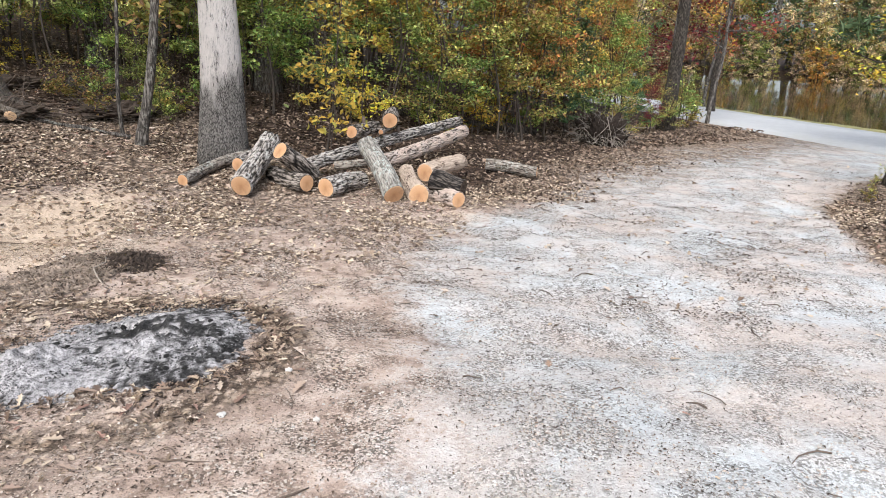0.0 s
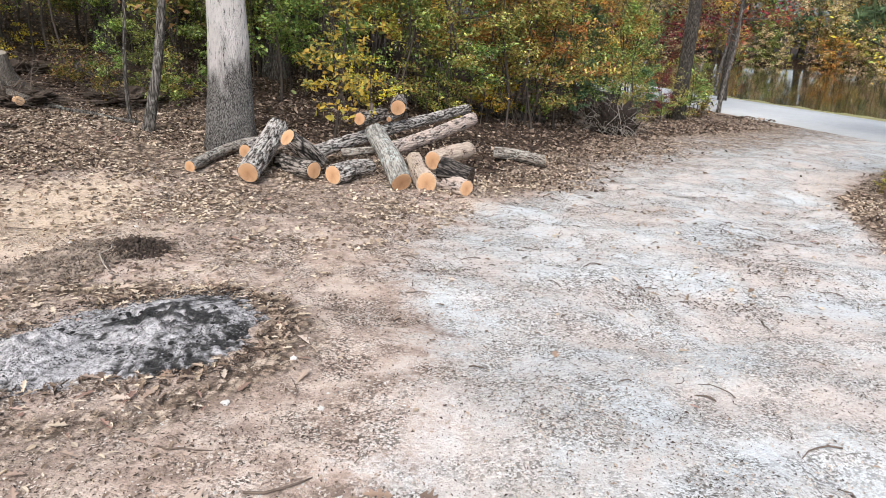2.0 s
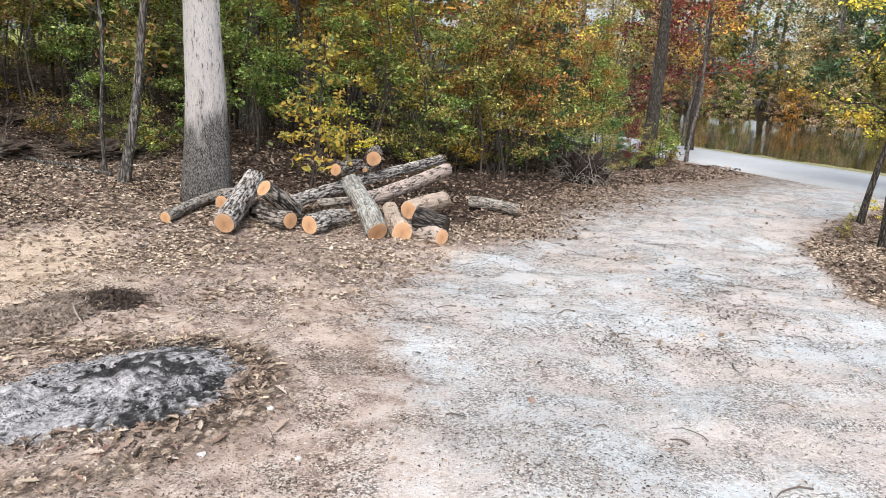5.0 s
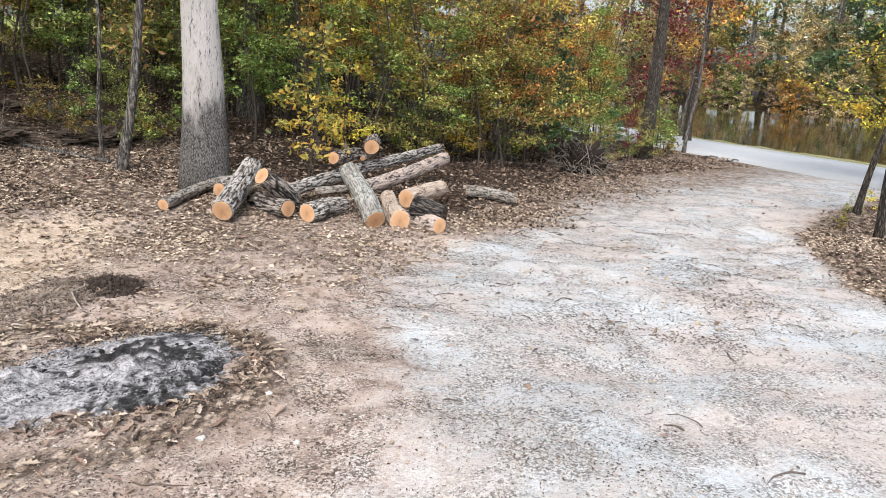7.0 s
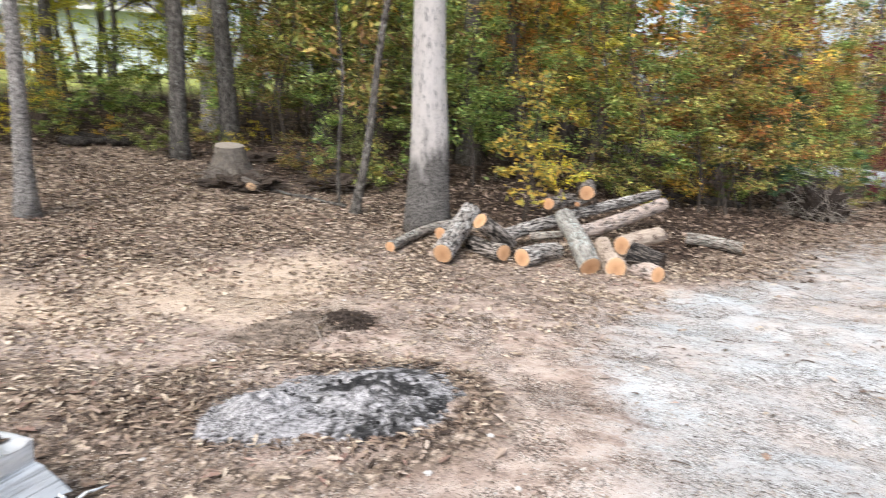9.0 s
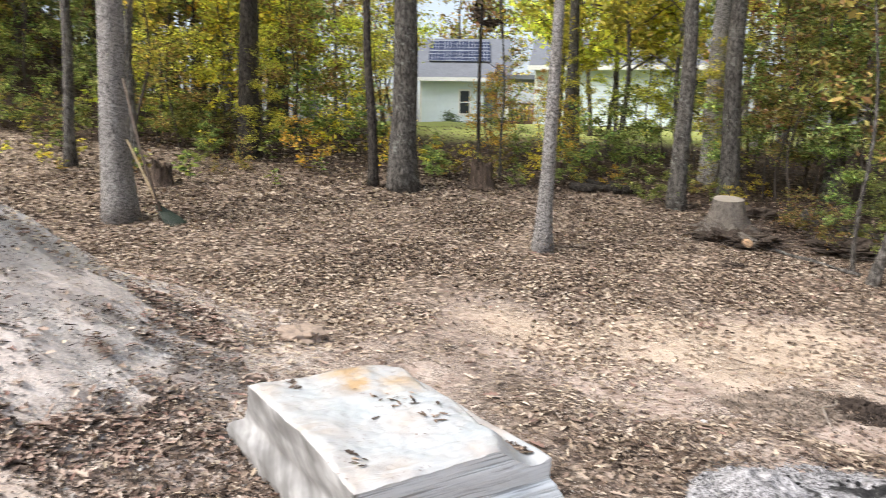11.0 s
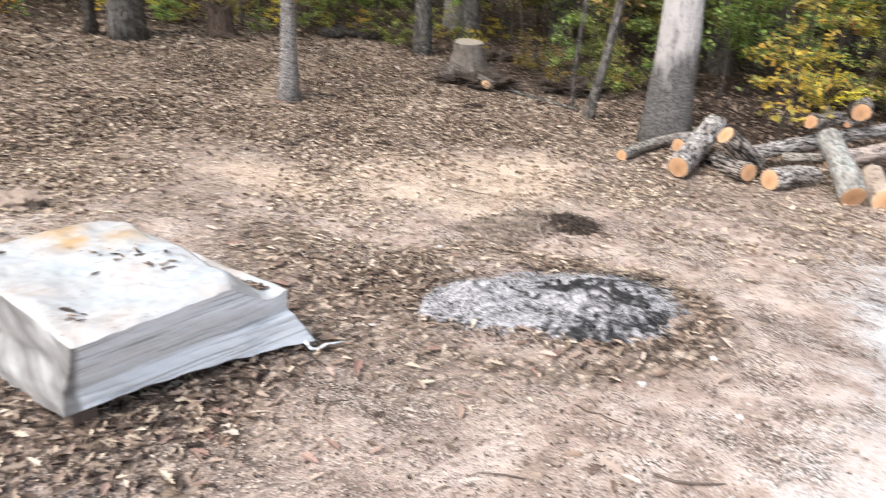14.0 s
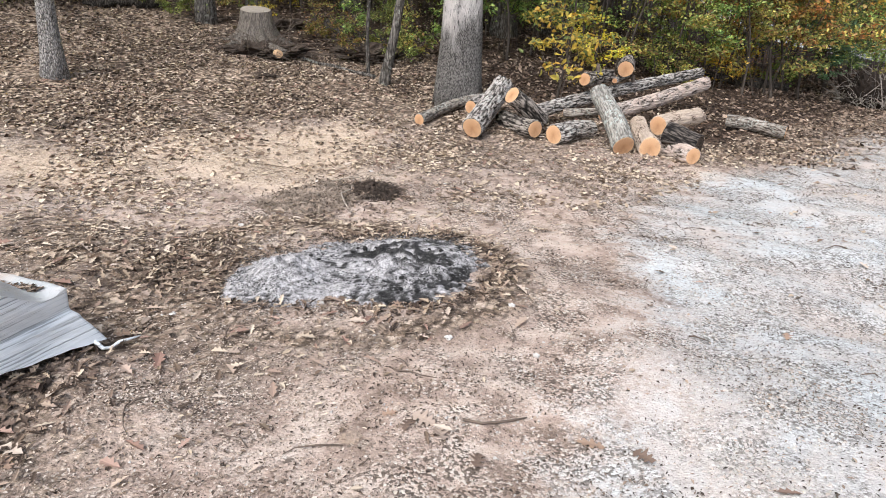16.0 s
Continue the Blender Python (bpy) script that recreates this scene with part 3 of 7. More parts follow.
# pond
M_WATER, _t2, _b2 = material("pond_water", 0.06)
_b2.inputs["Base Color"].default_value = (0.045, 0.033, 0.017, 1)
_b2.inputs["Specular IOR Level"].default_value = 0.6
bump(_t2, _b2, noise_(_t2, coords(_t2, "Object", (1, 0.3, 1)), 3.0, 3), 0.05, 0.03)
_wv = []
for k, w in ((-90, 5.5), (-90, 60), (120, 60), (120, 5.5)):
    _wv.append((ROAD_P[0] + ROAD_N[0] * w - ROAD_N[1] * k, ROAD_P[1] + ROAD_N[1] * w + ROAD_N[0] * k, WATER_Z))
tagged(new("water", mesh_from("water", _wv, [(0, 1, 2, 3)], M_WATER)), "still brown pond reflecting autumn trees", "pond", kind="structure")


# ---- makers ----
def tube(points, radii, sides=8, rough=0.0, seed=0, cap=True):
    """A tapered, slightly uneven tube along a line of points: verts and faces."""
    rng = np.random.default_rng(seed)
    P = [Vector(p) for p in points]
    verts, faces = [], []
    ref = Vector((0.3, 1, 0.1)) if abs((P[-1] - P[0]).normalized().z) > 0.9 else Vector((0, 0, 1))
    lobes = rng.random(3) * 6.28
    for i, p in enumerate(P):
        d = (P[min(i + 1, len(P) - 1)] - P[max(i - 1, 0)]).normalized()
        a = d.cross(ref).normalized()
        b = d.cross(a)
        for k in range(sides):
            q = 2 * math.pi * k / sides
            r = radii[i] * (1 + rough * (0.5 * math.sin(2 * q + lobes[0] + i * 0.3) + 0.4 * math.sin(3 * q + lobes[1] - i * 0.2) + 0.9 * (rng.random() - 0.5)))
            verts.append(tuple(p + a * (r * math.cos(q)) + b * (r * math.sin(q))))
    for i in range(len(P) - 1):
        for k in range(sides):
            k2 = (k + 1) % sides
            faces.append((i * sides + k, (i + 1) * sides + k, (i + 1) * sides + k2, i * sides + k2))
    if cap:
        faces.append(tuple(range(sides)))
        faces.append(tuple(range(len(P) * sides - 1, (len(P) - 1) * sides - 1, -1)))
    return verts, faces


def join(pieces):
    verts, faces = [], []
    for v, f in pieces:
        o = len(verts)
        verts += v
        faces += [tuple(i + o for i in q) for q in f]
    return verts, faces


def leaf_mesh(name, pos, size, mat, rng, flat=0.0, lobed=False, aspect=0.55, updir=None, oval=False, tail=1.3, curl=1.0):
    """Many single leaves in one mesh: each a folded blade with its own turn."""
    N = len(pos)
    pos = np.asarray(pos, float)
    d = rng.normal(size=(N, 3))
    d[:, 2] *= (1 - flat)
    d[:, 2] -= 0.25 * (1 - flat)
    d /= np.linalg.norm(d, axis=1)[:, None] + 1e-9
    nrm = rng.normal(size=(N, 3)) * (1 - flat * 0.8)
    nrm[:, 2] += 0.6 + 1.2 * flat
    if updir is not None:
        nrm = nrm * 0.35 + updir
    side = np.cross(d, nrm)
    side /= np.linalg.norm(side, axis=1)[:, None] + 1e-9
    nn = np.cross(side, d)
    L = (size * (0.5 + 1.1 * rng.random(N) ** tail))[:, None]
    W = L * aspect * (0.8 + 0.4 * rng.random(N))[:, None]
    fold = L * curl * (0.10 + 0.22 * rng.random(N))[:, None]
    if lobed:
        half = [(-0.24, .22), (-0.15, .10), (0.02, .40), (0.11, .17), (0.27, .32), (0.36, .14)]
        ring = [(-0.5, 0, 0)] + [(p, q, q * 1.5) for p, q in half] + [(0.5, 0, 0.1)] + [(p, -q, q * 1.5) for p, q in reversed(half)]
    elif oval:
        ring = [(-0.5, 0, 0), (-0.2, .42, .5), (0.18, .34, .55), (0.5, 0, 0), (0.18, -.34, .55), (-0.2, -.42, .5)]
    else:
        ring = [(-0.5, 0, 0), (-0.05, .5, .6), (0.5, 0, 0.1), (-0.05, -.5, .6)]
    V = np.stack([pos + d * L * a + side * W * b + nn * fold * c for a, b, c in ring], 1).reshape(-1, 3)
    k = len(ring)
    base = np.arange(N)[:, None] * k
    if lobed:
        F = [(0, 1, 2, 3, 4, 5, 6, 7), (0, 7, 8, 9, 10, 11, 12, 13)]
        faces = []
        for f in F:
            faces += (base + np.array(f)).tolist()
    elif oval:
        faces = np.concatenate([base + np.array([0, 1, 2, 3]), base + np.array([0, 3, 4, 5])]).tolist()
    else:
        faces = np.concatenate([base + np.array([0, 1, 2]), base + np.array([0, 2, 3])]).tolist()
    me = bpy.data.meshes.new(name)
    me.from_pydata(V.tolist(), [], faces)
    me.materials.append(mat)
    me.update()
    return me


def grow(seed, tall, r0, crown_from, n_limbs, limb, n_leaves, leaf, mats, lean=(0, 0), sides=9, lobed=False, flare=1.5, wob=0.05, twigs=2, low=0.0, spread=0.24, oval=False, lay=0.35, bough=4, thin=0.55):
    """A tree's meshes: trunk with limbs, and a crown of single leaves set along its twigs."""
    rng = np.random.default_rng(seed)
    bark, foliage = mats
    n = 14
    pts, rad = [], []
    ph = rng.random(4) * 6.28
    for i in range(n + 1):
        q = (i / n) ** 1.35
        z = tall * q
        pts.append((lean[0] * z + wob * math.sin(z * 1.3 + ph[0]) * min(z, 1.5), lean[1] * z + wob * math.sin(z * 1.1 + ph[1]) * min(z, 1.5), z - (0.12 if i == 0 else 0)))
        rad.append(max(0.006, r0 * (1 - 0.82 * q)) * (1 + (flare - 1) * math.exp(-z / (r0 * 1.9 + 0.03))))
    pieces = [tube(pts, rad, sides, 0.10, seed)]
    tips = []

    def spot(z):
        f = min(max((z / tall) ** (1 / 1.35) * n, 0), n - 0.001)
        i = int(f)
        a, b = Vector(pts[i]), Vector(pts[i + 1])
        return a.lerp(b, f - i), rad[i] + (rad[i + 1] - rad[i]) * (f - i)
    for b in range(n_limbs):
        q = (b + rng.random()) / n_limbs
        z = tall * (crown_from + (0.98 - crown_from) * q)
        o, r = spot(z)
        az = b * 2.4 + rng.random() * 1.2
        ln = limb * (0.55 + 0.6 * rng.random()) * (1.05 - 0.6 * q)
        up = 0.25 + 0.7 * rng.random() - low
        d = Vector((math.cos(az), math.sin(az), up)).normalized()
        lp, lr = [], []
        for k in range(5):
            w = k / 4
            lp.append(o + d * (ln * w) + Vector((0, 0, -0.10 * ln * w * w)) + Vector(rng.normal(size=3)) * 0.03 * ln * w)
            lr.append(max(0.004, min(r * 0.5, 0.02 * ln + 0.004) * (1 - 0.8 * w)))
        pieces.append(tube(lp, lr, bough, 0.0, b, False))
        tips.append((lp[1], lp[4]))
        for s in range(twigs):
            st = lp[1 + (s + b) % 3]
            dd = (d + Vector(rng.normal(size=3)) * 0.6).normalized()
            e = st + dd * ln * 0.5
            pieces.append(tube([st, st.lerp(e, .5) + Vector((0, 0, 0.02)), e], [lr[2] * 0.6, lr[2] * 0.4, 0.003], 3, 0.0, s, False))
            tips.append((st, e))
    v, f = join(pieces)
    trunk = mesh_from("trunk", v, f, bark, False)
    w = np.array([(b - a).length for a, b in tips]) * (0.06 + rng.random(len(tips)) ** 2.2)
    pick = rng.choice(len(tips), n_leaves, p=w / w.sum())
    A = np.array([tuple(a) for a, b in tips])[pick]
    B = np.array([tuple(b) for a, b in tips])[pick]
    u = (rng.random(n_leaves) ** 0.7)[:, None]
    pos = A + (B - A) * u * 1.08 + rng.normal(size=(n_leaves, 3)) * (limb * spread * 0.8 * (0.35 + 0.65 * rng.random(n_leaves)[:, None])) * np.array([1, 1, 0.6])
    pos[:, 2] = np.maximum(pos[:, 2], 0.12)
    crown = leaf_mesh("crown", pos, leaf, foliage, rng, flat=lay, lobed=lobed, oval=oval, aspect=thin)
    return trunk, crown


def tree(name, meshes, x, y, turn=0, scale=1.0, label="", group="", sink=0.03, leafless=False):
    top = new(name)
    top.matrix_basis = pose(x, y, ground_z(x, y) - sink, 0, 0, turn) @ Matrix.Scale(scale, 4)
    part("trunk", meshes[0], top)
    if not leafless:
        part("crown", meshes[1], top)
    return tagged(top, label, "tree" if "shrub" not in name else "shrub", group)


# ---- the log pile ----
def log(a, b, r, bark, label, taper=0.93, bend=0.0, seed=0, branch=None, end=None, depth=0.010, pitch=26.0):
    """A sawn log from end a to end b (metres): carved bark body with two sawn ends inside a rim of bark."""
    a, b = Vector(a), Vector(b)
    ln = (b - a).length
    rng = np.random.default_rng(seed + 100)
    rings, sides = max(14, int(ln / 0.022)), 96 if r > 0.07 else 48
    ph = rng.random(8) * 6.28
    verts, faces, ridge = [], [], []
    for i in range(rings + 1):
        w = i / rings
        cx = bend * math.sin(w * math.pi) + 0.012 * math.sin(w * 5 + ph[0])
        cy = 0.010 * math.sin(w * 4 + ph[1])
        for k in range(sides):
            q = 2 * math.pi * k / sides
            rr = r * (1 - (1 - taper) * w) * (1 + 0.045 * math.sin(2 * q + ph[2] + w * 1.5) + 0.03 * math.sin(3 * q + ph[3] - w * 2))
            p = Vector((math.cos(q) * r + seed * 3.1, math.sin(q) * r, w * ln * 0.20)) * pitch
            wob = noise.noise(p * 0.6 + Vector((7, 3, 1))) * 0.5
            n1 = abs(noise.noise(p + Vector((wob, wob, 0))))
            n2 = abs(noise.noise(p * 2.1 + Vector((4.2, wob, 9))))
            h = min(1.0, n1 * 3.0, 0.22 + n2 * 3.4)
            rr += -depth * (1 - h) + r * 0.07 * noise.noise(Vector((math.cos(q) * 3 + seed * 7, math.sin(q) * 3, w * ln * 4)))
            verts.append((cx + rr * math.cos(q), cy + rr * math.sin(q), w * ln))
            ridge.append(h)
    for i in range(rings):
        for k in range(sides):
            k2 = (k + 1) % sides
            faces.append((i * sides + k, i * sides + k2, (i + 1) * sides + k2, (i + 1) * sides + k))
    ends = []
    for e, z in ((0, 0.0), (rings, ln)):
        loop = [Vector(verts[e * sides + k]) for k in range(sides)]
        c = sum(loop, Vector()) / sides
        rim = [sum(((loop[(k + j) % sides] - c).length for j in range(-9, 10))) / 19 * 0.93 for k in range(sides)]
        ends.append((z, c, [(p - c).normalized() * q for p, q in zip(loop, rim)]))
        o = len(verts)
        for p in loop:
            verts.append(tuple(c + (p - c).normalized() * rim[len(verts) - o] * 0.95))
            ridge.append(0.10)
        for k in range(sides):
            k2 = (k + 1) % sides
            f = (e * sides + k, o + k, o + k2, e * sides + k2)
            faces.append(f if e == 0 else f[::-1])
    me = mesh_from("log", verts, faces, bark, False)
    # Carved depth, which drives the furrow darkening in the bark colour.
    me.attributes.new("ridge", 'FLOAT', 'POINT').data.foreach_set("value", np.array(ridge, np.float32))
    ob = new("log", me)
    ob.matrix_basis = Matrix.Translation(a) @ (b - a).to_track_quat("Z", "Y").to_matrix().to_4x4()
    for z, c, loop in ends:
        out = -0.004 if z == 0 else 0.004
        fv, ff = [(0, 0, out)], []
        for q, up in ((0.5, out), (0.97, out), (1.0, out * 0.4), (1.0, -out)):
            fv += [(p.x * q, p.y * q, up) for p in loop]
        for k in range(sides):
            k2 = (k + 1) % sides
            ff.append((0, 1 + k, 1 + k2) if z else (0, 1 + k2, 1 + k))
            for j in range(3):
                f = (1 + j * sides + k, 1 + (j + 1) * sides + k, 1 + (j + 1) * sides + k2, 1 + j * sides + k2)
                ff.append(f if z else f[::-1])
        part("sawn_end", mesh_from("sawn_end", fv, ff, end or M_CUT), ob, "weathered dark sawn end" if end else "freshly sawn orange-tan end with growth rings", Matrix.Translation((c.x, c.y, z)))
    if branch:
        w, az, bl, br = branch
        o = Vector((r * 0.7 * math.cos(az), r * 0.7 * math.sin(az), w * ln))
        d = Vector((math.cos(az), math.sin(az), 0.5)).normalized()
        v, f = tube([o, o + d * bl * .5, o + d * bl], [br, br * .9, br * .8], 8, 0.1, seed)
        part("branch_stub", mesh_from("branch_stub", v, f, M_TWIG, False), ob)
    return tagged(ob, label, "log", "logs in the pile")


LOGS = [
    ((-3.27, 7.02, -0.27), (-2.98, 8.29, -0.21), .070, M_LOG_BROWN, "thin grey crooked log lying on fallen leaves", .95, 0.06),
    ((-2.77, 7.38, -0.15), (-2.73, 8.42, -0.09), .085, M_LOG_GREY, "grey log wedged behind a thicker one in the pile", .95, 0.0),
    ((-2.57, 6.93, -0.27), (-2.59, 8.02, 0.04), .125, M_LOG_GREY, "thick rough-barked log leaning up on the pile", .95, 0.0),
    ((-2.29, 7.42, 0.03), (-2.01, 7.78, -0.29), .112, M_LOG_DARK, "dark-barked log tilted up with a pale sawn end", 1.0, 0.0),
    ((-2.00, 7.42, -0.31), (-2.51, 7.76, -0.33), .110, M_LOG_DARK, "short dark log lying on the ground before the pile", .97, 0.0),
    ((-1.77, 7.37, -0.34), (-1.47, 7.99, -0.36), .118, M_LOG_GREY, "short grey log lying on the ground before the pile", .97, 0.0),
    ((-2.16, 7.95, -0.24), (-0.47, 11.0, 0.01), .088, M_LOG_GREY, "long straight grey log lying across the back of the pile", .90, 0.03),
    ((-1.40, 8.42, -0.26), (-0.34, 10.6, -0.10), .100, M_LOG_PEEL, "long log with partly peeled bark on the pile", .92, -0.03),
    ((-1.85, 8.25, -0.25), (-1.31, 8.19, -0.18), .052, M_LOG_BROWN, "thin round log poking out of the pile", .95, 0.0),
    ((-0.98, 7.35, -0.36), (-1.41, 8.05, 0.06), .130, M_LOG_PALE, "smooth pale grey log propped up across the pile", .93, 0.0),
    ((-0.72, 7.51, -0.39), (-1.00, 8.56, -0.36), .125, M_LOG_BARE, "barkless log with a round sawn end facing out", .80, 0.0),
    ((-0.25, 7.52, -0.43), (-0.65, 8.01, -0.47), .100, M_LOG_PEEL, "short log with a bright sawn end at the pile's foot", .95, 0.0),
    ((-0.74, 8.53, -0.34), (-0.34, 9.60, -0.38), .118, M_LOG_BARE, "bare brown log lying behind the front row", .90, 0.0),
    ((-0.60, 7.90, -0.30), (-0.22, 7.78, -0.35), .130, M_LOG_BLACK, "dark chunky log with deeply furrowed bark", 1.0, 0.0),
    ((-1.34, 9.32, 0.17), (-1.41, 10.1, 0.17), .115, M_LOG_DARK, "log on top of the pile with its round end showing", .97, 0.0),
    ((-1.73, 8.63, 0.11), (-1.51, 9.30, 0.07), .088, M_LOG_DARK, "short log resting high at the back of the pile", .95, 0.0),
    ((-1.42, 9.20, 0.04), (-1.36, 9.89, 0.02), .036, M_LOG_GREY, "thin branch piece lying under the top log", .95, 0.0),
    ((0.02, 10.1, -0.50), (0.78, 10.0, -0.54), .085, M_LOG_BROWN, "short crooked log lying apart from the pile on leaves", .95, 0.05),
]
SMOOTH_BARK = (0, 8, 9, 10, 12, 17)
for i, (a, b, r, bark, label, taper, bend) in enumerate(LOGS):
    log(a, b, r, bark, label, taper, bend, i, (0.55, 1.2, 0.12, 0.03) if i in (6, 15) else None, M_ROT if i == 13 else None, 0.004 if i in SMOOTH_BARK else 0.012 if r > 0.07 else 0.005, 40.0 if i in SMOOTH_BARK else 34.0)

# ---- trees that stand singly ----
big_oak = grow(11, 11.5, 0.255, 0.66, 12, 2.6, 2200, 0.17, (M_OAK, L_OLIVE), (0.012, 0.0), 28, flare=1.32, wob=0.015)
tree("oak_tree", big_oak, -3.30, 8.32, 0, label="stout oak with pale flaking upper bark beside the log pile")
lean_t = grow(12, 6.5, 0.068, 0.5, 8, 1.1, 900, 0.12, (M_BARK, L_GREEN), (0.20, 0.0), 10, wob=0.05)
tree("slim_tree", lean_t, -4.42, 8.40, 0, label="slim leaning tree with grey bark at the wood's edge")
thin_t = grow(13, 5.5, 0.026, 0.25, 9, 0.9, 900, 0.11, (M_BARK, L_OLIVE), (-0.02, 0.0), 8)
tree("slim_tree", thin_t, -4.85, 8.80, 0, label="thin sapling with pale mottled bark at the wood's edge")
young = grow(14, 8.5, 0.098, 0.36, 11, 1.5, 1500, 0.11, (M_BARK_LIGHT, L_OLIVE), (0.03, 0.02), 16, flare=1.75, wob=0.02)
young_t = tree("young_tree", young, -7.22, 5.60, 0, label="young grey tree standing alone in the leafy clearing")
mid_trunk = grow(15, 11, 0.185, 0.5, 12, 2.9, 2100, 0.155, (M_BARK, L_GREEN), (0.01, 0.0), 16, flare=1.35, wob=0.02)
dark_trunk = grow(16, 12, 0.235, 0.5, 12, 3.1, 2100, 0.155, (M_BARK_DARK, L_LIME), (0.01, 0.0), 18, flare=1.4, wob=0.02)
brown_trunk = grow(17, 12, 0.245, 0.5, 12, 3.1, 2100, 0.155, (M_BARK, L_LIME), (0.005, 0.0), 18, flare=1.4, wob=0.02)
light_trunk = grow(18, 11, 0.195, 0.5, 12, 2.9, 2100, 0.155, (M_BARK_LIGHT, L_LIME), (-0.005, 0.0), 18, flare=1.45, wob=0.02)
pole = grow(19, 9.5, 0.085, 0.45, 9, 2.0, 1500, 0.14, (M_BARK, L_LIME), (0.02, 0.01), 9, wob=0.04)
pole_dark = grow(20, 9.5, 0.09, 0.45, 9, 2.0, 1500, 0.14, (M_BARK_DARK, L_GREEN), (-0.02, 0.02), 9, wob=0.04)
tree("forest_tree", mid_trunk, -8.25, 9.50, 30, 0.82, label="straight grey tree behind the stump")
tree("forest_tree", mid_trunk, -8.12, 10.7, 200, 0.95, label="straight grey tree at the wood's edge")
tree("forest_tree", light_trunk, -10.6, 0.98, 0, label="pale grey tree with a rake leaning on it")
tree("forest_tree", brown_trunk, -11.2, 5.72, 90, label="thick brown ridged trunk at the wood's edge")
tree("forest_tree", pole_dark, -11.65, 5.35, 90, label="slim dark trunk leaning beside a thicker one")
tree("forest_tree", pole, -14.6, 0.72, 10, 1.15, label="slim blotched tree in the woods")
tree("forest_tree", brown_trunk, -19.0, -1.80, 140, 1.05, label="grey tree behind the gravel mound")
tree("forest_tree", dark_trunk, -15.2, 4.20, 60, label="blackish trunk among yellow leaves")
tree("forest_tree", pole, -17.6, 2.30, 190, 1.5, label="leaning grey tree in the woods")
tree("forest_tree", mid_trunk, -12.6, 10.9, 70, 0.85, label="grey tree before the pale house")
tree("forest_tree", dark_trunk, 4.86, 19.3, 20, 0.85, label="dark leaning trunk near the pond road")
red_maple = grow(21, 7, 0.06, 0.25, 14, 1.7, 1300, 0.11, (M_BARK, L_RED), (0.04, 0.02), 9, low=0.15)
tree("red_maple", red_maple, 6.6, 21.5, 0, label="small maple with crimson leaves near the pond")
for _x, _y, _s in ((5.9, 23.2, 1.0), (8.6, 29.0, 1.2)):
    tree("red_maple", red_maple, _x, _y, 70 * _s * _x, _s, label="small maple with crimson leaves near the pond")
tree("red_maple", red_maple, 5.2, 20.6, 140, 0.8, label="small maple with crimson leaves near the pond")
pond_pole = grow(22, 8, 0.13, 0.3, 10, 1.7, 1500, 0.13, (M_BARK_DARK, L_ORANGE), (0.03, 0.0), 9)
tree("forest_tree", pond_pole, 8.0, 26.0, 40, label="dark trunk at the pond's edge")
yel = grow(23, 6.0, 0.058, 0.22, 18, 1.3, 3600, 0.050, (M_BARK_DARK, L_YELLOW), (0.10, -0.03), 9, oval=True, low=0.3, spread=0.13)
tree("slim_tree", yel, 6.45, 11.25, 0, label="slim dark sapling with yellow leaves beside the drive")
tree("slim_tree", yel, 5.62, 9.10, 250, 0.9, label="slim dark sapling leaning out over the drive's edge")

pine_t = grow(26, 4.6, 0.05, 0.36, 22, 1.3, 5200, 0.15, (M_BARK_DARK, L_PINE), (0.0, 0.0), 8, low=0.3, spread=0.12, lay=0.0, thin=0.10)
tree("pine_sapling", pine_t, 8.9, 14.4, 0, 1.6, "young pine with soft blue-green needles beside the road")
tree("pine_sapling", pine_t, 10.2, 13.4, 120, 1.1, "young pine with soft blue-green needles beside the road")

# yellow-leaved sapling behind the log pile
gold = grow(24, 2.15, 0.022, 0.34, 18, 0.72, 1050, 0.070, (M_STEM, L_GOLD), (0.12, -0.05), 7, oval=True, wob=0.08, low=0.35, spread=0.13)
tree("yellow_sapling", gold, -2.22, 9.3, 40, 1.0, label="bushy sapling with golden autumn leaves behind the logs")
gold2 = grow(25, 1.0, 0.010, 0.3, 9, 0.45, 130, 0.085, (M_STEM, L_GOLD), (0.08, -0.1), 6, oval=True)
tree("yellow_sapling", gold2, -2.05, 8.75, 0, 1.0, label="low sapling with yellow leaves growing through the logs")

# ---- the woods ----
UNDER = {}
for i, (key, fol, tall, limb, leaves, size) in enumerate([
        ("green", L_GREEN, 4.8, 1.35, 4700, 0.070), ("green2", L_GREEN, 3.2, 1.1, 3400, 0.066), ("olive", L_OLIVE, 4.4, 1.3, 4300, 0.068),
        ("olive2", L_OLIVE, 2.6, 1.0, 2600, 0.064), ("lime", L_LIME, 4.8, 1.4, 4000, 0.074), ("orange", L_ORANGE, 4.2, 1.3, 4100, 0.066),
        ("yellow", L_YELLOW, 3.4, 1.2, 2400, 0.072), ("low_green", L_GREEN, 1.5, 0.8, 1000, 0.075), ("low_olive", L_OLIVE, 1.2, 0.75, 800, 0.072),
        ("low_yellow", L_YELLOW, 1.2, 0.75, 600, 0.076), ("red", L_RED, 3.6, 1.1, 2000, 0.068), ("pine", L_PINE, 3.2, 1.0, 3000, 0.08)]):
    UNDER[key] = grow(40 + i, tall, 0.026 if tall > 2 else 0.012, 0.16 if tall > 2 else 0.1, 15 if tall > 2 else 9, limb, leaves, size, (M_STEM, fol), (0.05 * (-1) ** i, 0.03), 6, twigs=2, spread=0.17, wob=0.12, low=0.25, lay=0.45, bough=3)
